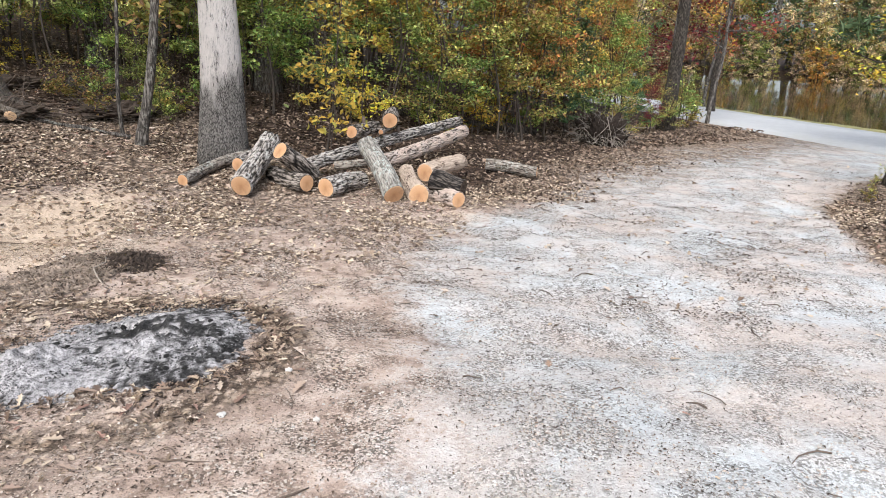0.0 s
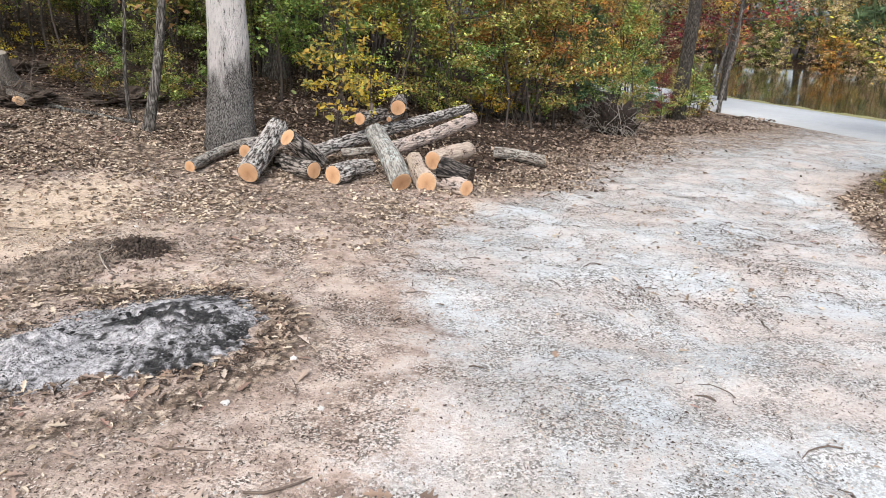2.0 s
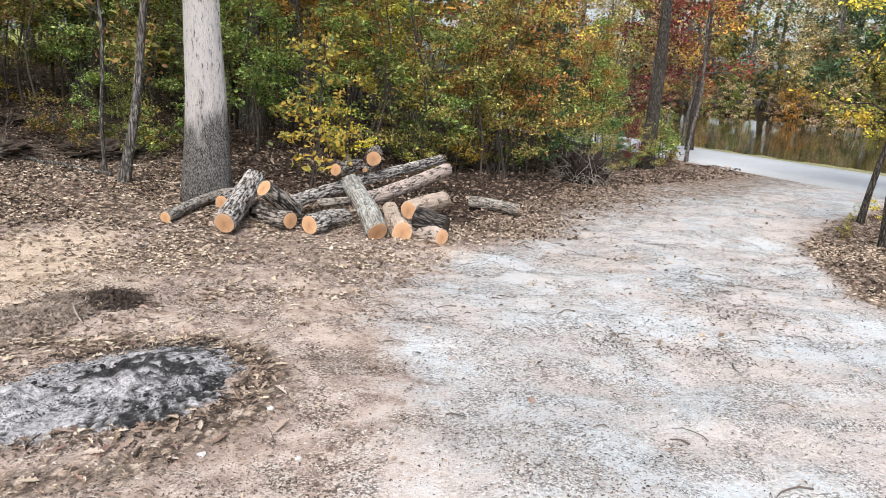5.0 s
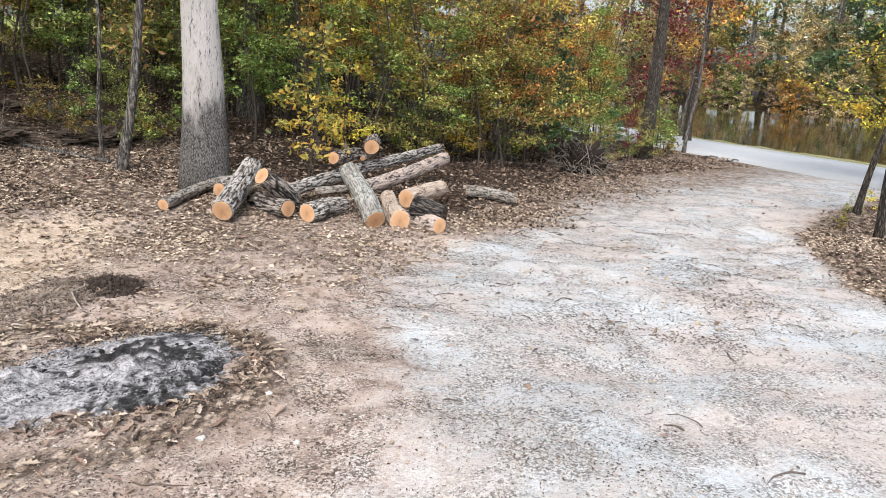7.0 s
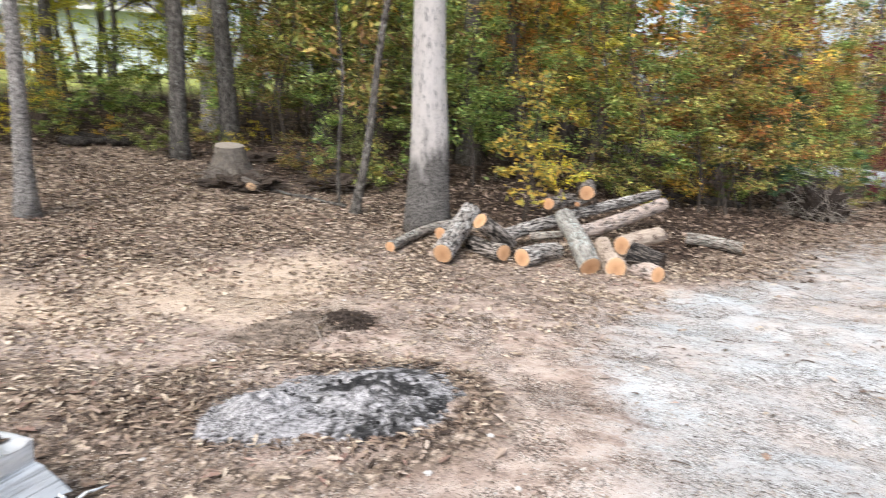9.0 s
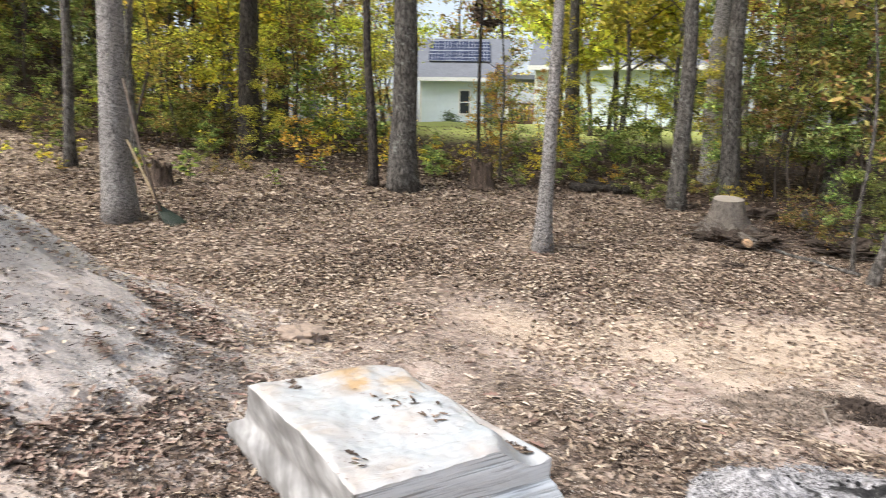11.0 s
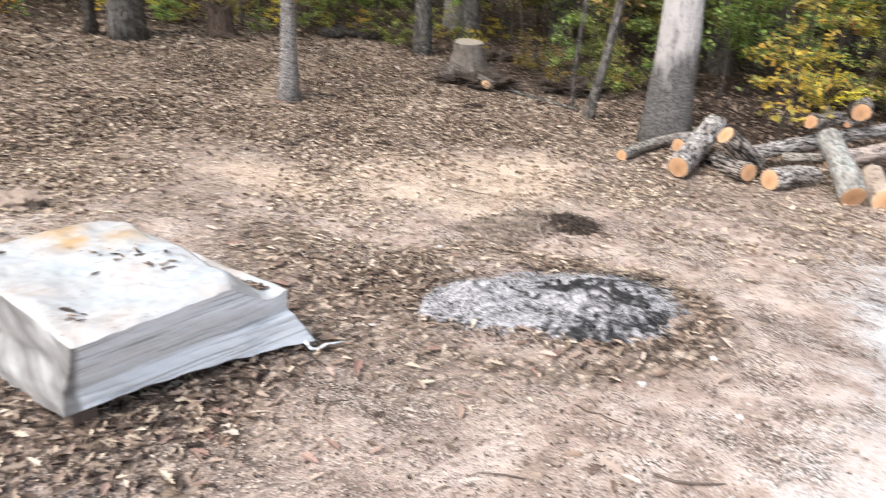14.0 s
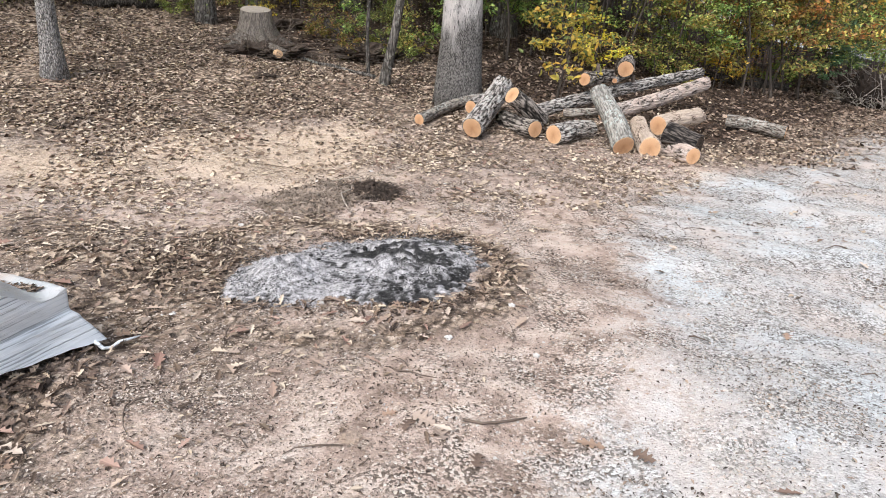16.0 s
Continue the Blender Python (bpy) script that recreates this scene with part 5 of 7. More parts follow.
root_tangle("root_plate", 2.45, 15.1, 0.60, 0.86, 420, (plain("black_soil", (0.028, 0.021, 0.017), 1.0, vary=0.5, scale=25, bumped=0.8), plain("grey_root", (0.22, 0.193, 0.166), 0.9, vary=0.5, scale=30)), "uprooted root plate with tangled grey roots", "root plate", 21, 0.80, 0.013, 0.5, 0.9)
def clod(x, y, rx, ry, turn, tall, soil, rootlet, n, label, cat, seed):
    """A low ragged spread of dug soil: crumbling relief with loose crumbs and thin rootlets lying in it."""
    rng = np.random.default_rng(seed)
    top = new("root_clump")
    top.location = (x, y, 0)
    c_, s_ = math.cos(turn), math.sin(turn)
    half, step = max(rx, ry) * 1.35, 0.013
    ax = np.arange(-half, half, step)
    X, Y = np.meshgrid(ax, ax)
    rad = np.hypot((X * c_ + Y * s_) / rx, (-X * s_ + Y * c_) / ry)
    N = np.array([[(noise.noise(Vector((p * 6, q * 6, seed))), noise.noise(Vector((p * 17, q * 17, seed))), noise.noise(Vector((p * 46, q * 46, seed)))) for p in ax] for q in ax])
    edge = rad + 0.55 * N[:, :, 0] + 0.55 * N[:, :, 1] + 0.34 * N[:, :, 2]
    Z = smooth(1.05, 0.2, edge) * tall * (0.75 + 0.9 * N[:, :, 0] + 0.75 * N[:, :, 1] + 0.5 * N[:, :, 2]) - 0.004 + height(x + X, y + Y) + bumps(x + X, y + Y) + 0.010 * smooth(1.0, 0.9, edge)
    keep = (edge < 1.0) & (N[:, :, 1] + 0.8 * N[:, :, 2] > -0.24 + 0.6 * smooth(0.35, 1.0, edge))
    ids = -np.ones(X.shape, int)
    ids[keep] = np.arange(keep.sum())
    faces = [q for j in range(len(ax) - 1) for i in range(len(ax) - 1) for q in [(ids[j, i], ids[j, i + 1], ids[j + 1, i + 1], ids[j + 1, i])] if min(q) >= 0]
    part("soil", mesh_from("soil", np.stack([X[keep], Y[keep], Z[keep]], 1), faces, soil, False), top, "crumbled dug-up soil")
    pieces = []
    for k in range(n):
        a, r = rng.random() * 6.28, math.sqrt(rng.random()) * 1.15
        px_, py_ = rx * r * math.cos(a), ry * r * math.sin(a)
        px_, py_ = px_ * c_ - py_ * s_, px_ * s_ + py_ * c_
        z = ground_z(x + px_, y + py_) + tall * max(0.0, 1 - r) * (0.4 + 0.7 * rng.random()) + 0.008
        if k % 3:
            az, ln, q = rng.random() * 6.28, 0.03 + 0.10 * rng.random() ** 2, 0.0012 + 0.0022 * rng.random()
            bend = rng.normal() * 0.5
            P = [Vector((px_ + ln * w * math.cos(az + bend * w), py_ + ln * w * math.sin(az + bend * w), z + 0.35 * ln * math.sin(w * 2.6) * rng.random())) for w in (0, .4, .75, 1)]
            pieces.append(tube(P, [q, q, q * .8, q * .5], 3, 0.1, k, False))
        else:
            q = 0.006 + 0.016 * rng.random() ** 2
            pieces.append(tube([Vector((px_, py_, z - q)), Vector((px_ + q * rng.normal() * .5, py_ + q * rng.normal() * .5, z + q * .3)), Vector((px_, py_, z + q))], [q * .8, q, q * .35], 5, 0.5, k))
    part("root_mass", mesh_from("root_mass", *join(pieces), rootlet, False), top, "thin rootlets and crumbs")
    return tagged(top, label, cat)


clod(-2.82, 4.06, 0.40, 0.26, 1.15, 0.035, plain("pale_clump_soil", (0.13, 0.098, 0.078), 1.0, vary=0.75, scale=30, bumped=0.9), plain("dead_grass", (0.25, 0.20, 0.16), 0.95, vary=0.75, scale=9), 2000, "low grey-brown spread of dead grass, soil and rootlets on sand", "dead grass", 22)
clod(-2.49, 4.42, 0.19, 0.155, 0.35, 0.08, M_DARKSOIL, plain("dark_rootlets", (0.060, 0.045, 0.036), 0.95, vary=0.6, scale=9), 800, "dark dug-up clod of soil and rootlets", "soil clod", 23)
for _p, _lab in (([(-2.62, 4.30), (-2.58, 4.22), (-2.60, 4.10), (-2.52, 4.00), (-2.44, 3.93)], "pale bent rootlet lying across dug soil"), ([(-2.86, 4.42), (-2.76, 4.52), (-2.66, 4.50), (-2.60, 4.40)], "pale curved rootlet lying on sand")):
    tagged(new("rootlet", mesh_from("rootlet", *tube([(a, b, ground_z(a, b) + 0.055 + 0.015 * math.sin(9 * a)) for a, b in _p], [0.005] * len(_p), 6, 0.1, 3), M_ROOT, False)), _lab, "root")
root_tangle("root_clump", -5.6, 7.35, 0.13, 0.07, 40, (M_DARKSOIL, M_TWIG), "dark clod of soil among fallen leaves", "soil clod", 24, 1.0, 0.006)


root_tangle("root_clump", -6.42, 8.52, 0.62, 0.27, 300, (M_DARKSOIL, M_TWIG), "dug-out dark soil and roots below the stump", "soil clod", 25, 0.85, 0.010)


root_tangle("brush_pile", -5.35, 9.75, 0.75, 0.30, 110, (M_DARKSOIL, plain("dead_brush", (0.10, 0.08, 0.065), 0.9, vary=0.5)), "low pile of dead brush and soil at the wood's edge", "brush pile", 26, 0.7, 0.009, 0.8, 0.9)
root_tangle("brush_pile", -7.3, 10.2, 0.6, 0.28, 90, (M_DARKSOIL, M_TWIG), "low pile of dead brush behind the stump", "brush pile", 27, 0.7, 0.009, 0.8, 0.9)
# ---- ash of the bonfire ----
def ash_material():
    m, t, b = material("wood_ash", 1.0)
    v = coords(t)
    sep = t.nodes.new("ShaderNodeSeparateXYZ")
    t.links.new(v, sep.inputs[0])
    n1, n2, n3 = noise_(t, v, 5.0, 5, 0.7, 0.5), noise_(t, v, 34.0, 5, 0.8), noise_(t, v, 110.0, 3, 0.75)
    white = ramp(t, n2, [(0.36, (0.085, 0.082, 0.083)), (0.46, (0.36, 0.345, 0.346)), (0.58, (0.66, 0.635, 0.643))])
    black = ramp(t, n2, [(0.4, (0.012, 0.012, 0.013)), (0.62, (0.085, 0.082, 0.08)), (0.78, (0.35, 0.34, 0.33))])
    a = t.nodes.new("ShaderNodeAttribute")
    a.attribute_name = "char"
    f = math_(t, 'MULTIPLY_ADD', math_(t, 'ADD', math_(t, 'SUBTRACT', a.outputs["Fac"], 0.5), math_(t, 'MULTIPLY_ADD', math_(t, 'ADD', math_(t, 'MULTIPLY', n1, 0.5), math_(t, 'MULTIPLY', n2, 0.5)), 2.4, -1.2)), 3.0, 0.5, clamp=True)
    col = mix(t, f, white, black)
    col = mix(t, math_(t, 'MULTIPLY', ramp(t, n3, [(0.525, 0.0), (0.58, 0.92)]), ramp(t, n1, [(0.44, 0.15), (0.56, 1.0)])), col, (0.028, 0.026, 0.026))
    val(t, col, b.inputs["Base Color"])
    bump(t, b, math_(t, 'ADD', n2, math_(t, 'MULTIPLY', n3, 0.5)), 0.9, 0.02)
    return m


ASH_X, ASH_Y = -1.88, 2.98
_ax = np.arange(-0.98, 0.98, 0.014)
AX, AY = np.meshgrid(_ax, _ax)


def ash_radius(x, y):
    """Two merged lobes, about one at the rim; x and y from the heap's middle."""
    a, b = np.hypot((x - 0.18) / 0.58, (y - 0.14) / 0.60), np.hypot((x + 0.24) / 0.33, (y + 0.26) / 0.44)
    return -np.log(np.exp(-7 * a) + np.exp(-7 * b)) / 7


def ash_noise(scale, seed):
    return np.array([[noise.noise(Vector((x * scale, y * scale, seed))) for x in _ax] for y in _ax])


_n3, _n9, _nf, _ng = ash_noise(3.1, 0.3), ash_noise(9.0, 2.3), ash_noise(21.0, 1.3), ash_noise(44.0, 3.3)
_edge = ash_radius(AX, AY) + 0.10 * _n3 + 0.12 * _n9 + 0.15 * _nf + 0.10 * _ng
_hump = smooth(1.02, 0.25, _edge)
_z = _hump * (0.088 + 0.035 * _n3 + 0.034 * _n9 + 0.040 * _nf + 0.026 * _ng) - 0.012 + 0.02 * smooth(1.05, 0.85, _edge)
_keep = _edge < 1.04
_blobs = np.zeros_like(AX)
for bx, by, br, bs in ((-0.25, -0.07, 0.085, 1.0), (-0.10, -0.11, 0.045, 0.9), (-0.02, -0.09, 0.055, 0.9), (-0.06, 0.22, 0.09, 1.0), (0.07, 0.13, 0.13, 1.0), (0.13, 0.23, 0.10, 1.0), (0.36, 0.25, 0.11, 0.9), (0.39, -0.24, 0.15, 0.4), (0.57, -0.04, 0.13, 0.4), (0.62, 0.18, 0.11, 0.45), (0.1, 0.66, 0.16, 0.6), (0.35, 0.55, 0.16, 0.5), (0.12, -0.22, 0.10, 0.45), (-0.16, -0.66, 0.07, 0.8), (-0.62, 0.0, 0.07, 0.6)):
    _blobs += bs * np.exp(-(np.hypot(AX - bx, (AY - by) * 1.25) / br) ** 2)
_char = np.clip(0.10 + 0.24 * smooth(-0.25, 0.6, AX + 0.35 * AY) + 0.22 * smooth(0.75, 1.0, _edge) + 0.74 * np.clip(_blobs, 0, 1.2) * np.clip(0.85 + 0.8 * _nf + 0.6 * _ng, 0.2, 1.4) + 0.42 * _nf + 0.42 * _ng, 0, 1)
_z = _z - 0.03 * np.clip(_blobs, 0, 1) * _hump
_z = _z + height(ASH_X + AX, ASH_Y + AY) + bumps(ASH_X + AX, ASH_Y + AY)
_id = -np.ones(AX.shape, int)
_id[_keep] = np.arange(_keep.sum())
_verts = np.stack([AX[_keep], AY[_keep], _z[_keep]], 1)
_faces = []
for j in range(len(_ax) - 1):
    for i in range(len(_ax) - 1):
        q = (_id[j, i], _id[j, i + 1], _id[j + 1, i + 1], _id[j + 1, i])
        if min(q) >= 0:
            _faces.append(q)
ash_mesh = mesh_from("ash_bed", _verts, _faces, ash_material(), False)
_at = ash_mesh.attributes.new("char", 'FLOAT', 'POINT')
_at.data.foreach_set("value", _char[_keep].astype(np.float32))
ash = tagged(new("ash_bed", ash_mesh), "flat heap of white wood ash with black charcoal patches", "ash bed")
ash.location = (ASH_X, ASH_Y, 0)
M_COAL = plain("charcoal", (0.018, 0.017, 0.017), 0.85, vary=0.6, scale=60, bumped=0.6)
_r = random.Random(31)


def lump_mesh(name, seed, mat, squash=0.6, sub=1):
    bm = bmesh.new()
    bmesh.ops.create_icosphere(bm, subdivisions=sub, radius=1)
    rr = random.Random(seed)
    for v in bm.verts:
        v.co *= rr.uniform(0.7, 1.2)
        v.co.z *= squash
    me = bpy.data.meshes.new(name)
    bm.to_mesh(me)
    bm.free()
    me.materials.append(mat)
    return me


COALS = [lump_mesh("charcoal_lump", 200 + i, M_COAL, 0.55, 2) for i in range(4)]
for i in range(70):
    if i < 45:
        bx, by, br = _r.choice([(-0.25, -0.07, 0.07), (-0.06, 0.22, 0.08), (0.07, 0.13, 0.11), (0.13, 0.23, 0.10), (0.36, 0.25, 0.10), (0.6, 0.1, 0.14), (0.4, -0.24, 0.14)])
        x, y = ASH_X + bx + _r.gauss(0, br * .7), ASH_Y + by + _r.gauss(0, br * .6)
    else:
        a = _r.uniform(0, 6.28)
        x, y = ASH_X + 0.17 + 0.58 * math.cos(a) + _r.gauss(0, .04), ASH_Y + 0.14 + 0.60 * math.sin(a) + _r.gauss(0, .04)
        if ash_radius(x - ASH_X, y - ASH_Y) < 0.75:
            x -= 0.5
    s = _r.uniform(0.006, 0.020) if i < 45 else _r.uniform(0.005, 0.012)
    c = new("charcoal_lump", COALS[i % 4])
    c.matrix_basis = pose(x, y, ground_z(x, y) + 0.012 + 0.055 * float(smooth(1.0, 0.4, ash_radius(x - ASH_X, y - ASH_Y))), _r.uniform(-30, 30), _r.uniform(-30, 30), _r.uniform(0, 360)) @ Matrix.Scale(s, 4)
    tagged(c, "small black lump of charcoal in the ash", "charcoal", "charcoal lumps in the ash")


# ---- the gravel mound ----
MX, MY = -6.04, -1.47


def mound_z(x, y):
    dx, dy = x - MX, y - MY
    q = np.hypot((0.704 * dx - 0.710 * dy) / 1.68, (0.710 * dx + 0.704 * dy) / 2.0)
    apron = np.hypot((x + 4.0) / 2.6, (y + 2.4) / 1.8)
    return 1.27 * np.exp(-q ** 2.4) + 0.25 * np.exp(-apron ** 2)


_mx, _my = np.arange(MX - 6.0, MX + 6.0, 0.07), np.arange(MY - 5.2, MY + 4.2, 0.07)
AX, AY = np.meshgrid(_mx, _my)
_nz = np.array([[0.05 * noise.noise(Vector((x * 0.8, y * 0.8, 4.2))) + 0.05 * noise.noise(Vector((x * 2.7, y * 2.7, 1.0))) + 0.03 * noise.noise(Vector((x * 9, y * 9, 0))) for x in _mx] for y in _my])
_mz = mound_z(AX, AY)
_keep = _mz + 0.2 * _nz > 0.012
_z = height(AX, AY) + bumps(AX, AY) + _mz - 0.05 * (1 - smooth(0, 0.12, _mz)) + _nz * smooth(0, 0.5, _mz) + 0.008
_id = -np.ones(AX.shape, int)
_id[_keep] = np.arange(_keep.sum())
_faces = []
for j in range(len(_my) - 1):
    for i in range(len(_mx) - 1):
        q = (_id[j, i], _id[j, i + 1], _id[j + 1, i + 1], _id[j + 1, i])
        if min(q) >= 0:
            _faces.append(q)
_g = np.clip(0.40 + 0.55 * smooth(0.05, 0.5, _mz) - 1.6 * _nz, 0, 1)
_l = np.clip(0.10 * smooth(0.35, 0.05, _mz) + 0.10, 0, 1)
mound_mesh = mesh_from("gravel_mound", np.stack([AX[_keep], AY[_keep], _z[_keep]], 1), _faces, M_HEAP, False)
ca = mound_mesh.color_attributes.new("zones", 'FLOAT_COLOR', 'POINT')
ca.data.foreach_set("color", np.stack([_g[_keep], 0.42 + 0 * _g[_keep], _l[_keep], np.ones(_keep.sum())], 1).astype(np.float32).ravel())
tagged(new("gravel_mound", mound_mesh), "tall heap of pale gravel strewn with dry leaves", "gravel mound")


# ---- pallet wrapped in plastic film ----
def film_material():
    """Stretch film over the sides, drawn tight in streaks; the south side's colour is darkened against the sun, where
    the grey load also shows through.
    """
    m, t, b = material("stretch_film", 0.28)
    v_east = coords(t, "Object", (3.0, 1.1, 30.0))
    n_streak, n_line = noise_(t, v_east, 1.6, 6, 0.72, 0.35), noise_(t, coords(t, "Object", (4.0, 2.0, 90.0)), 1.3, 4, 0.6, 0.2)
    n_mid = noise_(t, coords(t), 5.0, 4, 0.6)
    f = math_(t, 'ADD', math_(t, 'MULTIPLY', n_streak, 0.28), math_(t, 'ADD', math_(t, 'MULTIPLY', n_line, 0.52), math_(t, 'MULTIPLY', n_mid, 0.2)))
    # East tones lifted in colour, since this side gets little sun.
    col = ramp(t, f, [(0.35, (0.42, 0.435, 0.44)), (0.41, (0.63, 0.66, 0.675)), (0.47, (0.77, 0.80, 0.82)), (0.56, (0.80, 0.82, 0.83))])
    n_thin = noise_(t, coords(t, "Object", (2.0, 1.6, 75.0)), 1.5, 3, 0.55, 0.15)
    col = mix(t, ramp(t, n_thin, [(0.36, 0.75), (0.43, 0.0)]), col, (0.26, 0.275, 0.285))
    col = mix(t, ramp(t, n_thin, [(0.56, 0.0), (0.63, 0.8)]), col, (0.86, 0.88, 0.885))
    sep = t.nodes.new("ShaderNodeSeparateXYZ")
    t.links.new(coords(t), sep.inputs[0])
    # south side: colour darkened to offset the sun; folds fan out from the lower east corner
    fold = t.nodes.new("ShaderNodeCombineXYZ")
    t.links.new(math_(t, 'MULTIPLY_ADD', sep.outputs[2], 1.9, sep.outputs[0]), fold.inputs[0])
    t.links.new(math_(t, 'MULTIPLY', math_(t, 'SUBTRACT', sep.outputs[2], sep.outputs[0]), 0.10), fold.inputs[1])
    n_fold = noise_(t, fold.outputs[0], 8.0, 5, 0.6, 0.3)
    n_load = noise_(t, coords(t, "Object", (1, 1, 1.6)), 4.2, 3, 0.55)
    south_grey = ramp(t, math_(t, 'ADD', math_(t, 'MULTIPLY', n_fold, 0.55), math_(t, 'MULTIPLY', n_load, 0.45)), [(0.36, (0.12, 0.115, 0.108)), (0.48, (0.21, 0.203, 0.195)), (0.56, (0.32, 0.31, 0.30)), (0.66, (0.52, 0.51, 0.50))])
    # Mask of the darkened south side, ragged at its edge.
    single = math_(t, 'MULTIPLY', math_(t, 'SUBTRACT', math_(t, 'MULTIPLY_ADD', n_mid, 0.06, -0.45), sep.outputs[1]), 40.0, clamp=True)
    col = mix(t, single, col, south_grey)
    val(t, col, b.inputs["Base Color"])
    b.inputs["Specular IOR Level"].default_value = 0.5
    bump(t, b, mix(t, single, math_(t, 'ADD', math_(t, 'MULTIPLY', f, 0.5), math_(t, 'MULTIPLY', n_thin, 0.5)), n_fold), 0.45, 0.016)
    return m


def sheet_material():
    """The film over the top: white, faintly blue in random patches, stained rust-tan towards the west end."""
    m, t, b = material("top_sheet", 0.32)
    v = coords(t)
    n1, n2, n3 = noise_(t, v, 3.4, 4, 0.55), noise_(t, v, 13.0, 5, 0.7), noise_(t, v, 48.0, 4, 0.7)
    crease = noise_(t, coords(t, "Object", (5.0, 1.2, 1)), 3.0, 5, 0.7, 0.9)
    col = ramp(t, n1, [(0.34, (0.45, 0.475, 0.485)), (0.48, (0.48, 0.475, 0.47)), (0.64, (0.46, 0.41, 0.375))])
    col = mix(t, ramp(t, crease, [(0.55, 0.0), (0.63, 0.8)]), col, (0.54, 0.545, 0.545))

    def near(x, y, r, soft=0.30):
        d = t.nodes.new("ShaderNodeVectorMath")
        d.operation = 'DISTANCE'
        t.links.new(coords(t, "Object", (1, 1, 0)), d.inputs[0])
        d.inputs[1].default_value = (x, y, 0)
        return math_(t, 'SUBTRACT', 1.0, math_(t, 'DIVIDE', math_(t, 'MULTIPLY_ADD', n2, soft, math_(t, 'SUBTRACT', d.outputs["Value"], soft / 2)), r), clamp=True)
    stain = math_(t, 'MAXIMUM', near(-0.46, 0.02, 0.17), math_(t, 'MAXIMUM', near(-0.20, 0.18, 0.15), near(-0.30, -0.02, 0.10)))
    col = mix(t, math_(t, 'MULTIPLY', math_(t, 'MULTIPLY', stain, ramp(t, n1, [(0.35, 0.5), (0.55, 1.0)])), 1.4, clamp=True), col, (0.46, 0.315, 0.175))
    grime = math_(t, 'MULTIPLY', ramp(t, n3, [(0.57, 0.0), (0.63, 0.75)]), ramp(t, n2, [(0.50, 0.0), (0.60, 1.0)]))
    col = mix(t, grime, col, (0.20, 0.15, 0.12))
    val(t, col, b.inputs["Base Color"])
    b.inputs["Specular IOR Level"].default_value = 0.5
    bump(t, b, math_(t, 'ADD', crease, math_(t, 'MULTIPLY', n2, 0.3)), 0.7, 0.016)
    return m


M_SHEET = sheet_material()
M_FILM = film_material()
M_PALLET = plain("pallet_wood", (0.12, 0.09, 0.07), 0.9, vary=0.3)
pal = new("wrapped_pallet")
PX, PY, PZ = -2.95, 1.05, -0.06
pal.location = (PX, PY, PZ)
_bf = [(0, 1, 3, 2), (4, 6, 7, 5), (0, 4, 5, 1), (2, 3, 7, 6), (0, 2, 6, 4), (1, 5, 7, 3)]
for y0 in (-0.46, -0.02, 0.43):
    part("runner", mesh_from("runner", [(x, y, z) for x in (-0.60, 0.52) for y in (y0, y0 + 0.09) for z in (-0.14, 0.065)], _bf, M_PALLET), pal, "weathered wooden pallet runner")
for k in range(6):
    x0 = -0.60 + k * 0.205
    part("deck_board", mesh_from("deck_board", [(x, y, z) for x in (x0, x0 + 0.095) for y in (-0.46, 0.50) for z in (0.067, 0.087)], _bf, M_PALLET), pal)


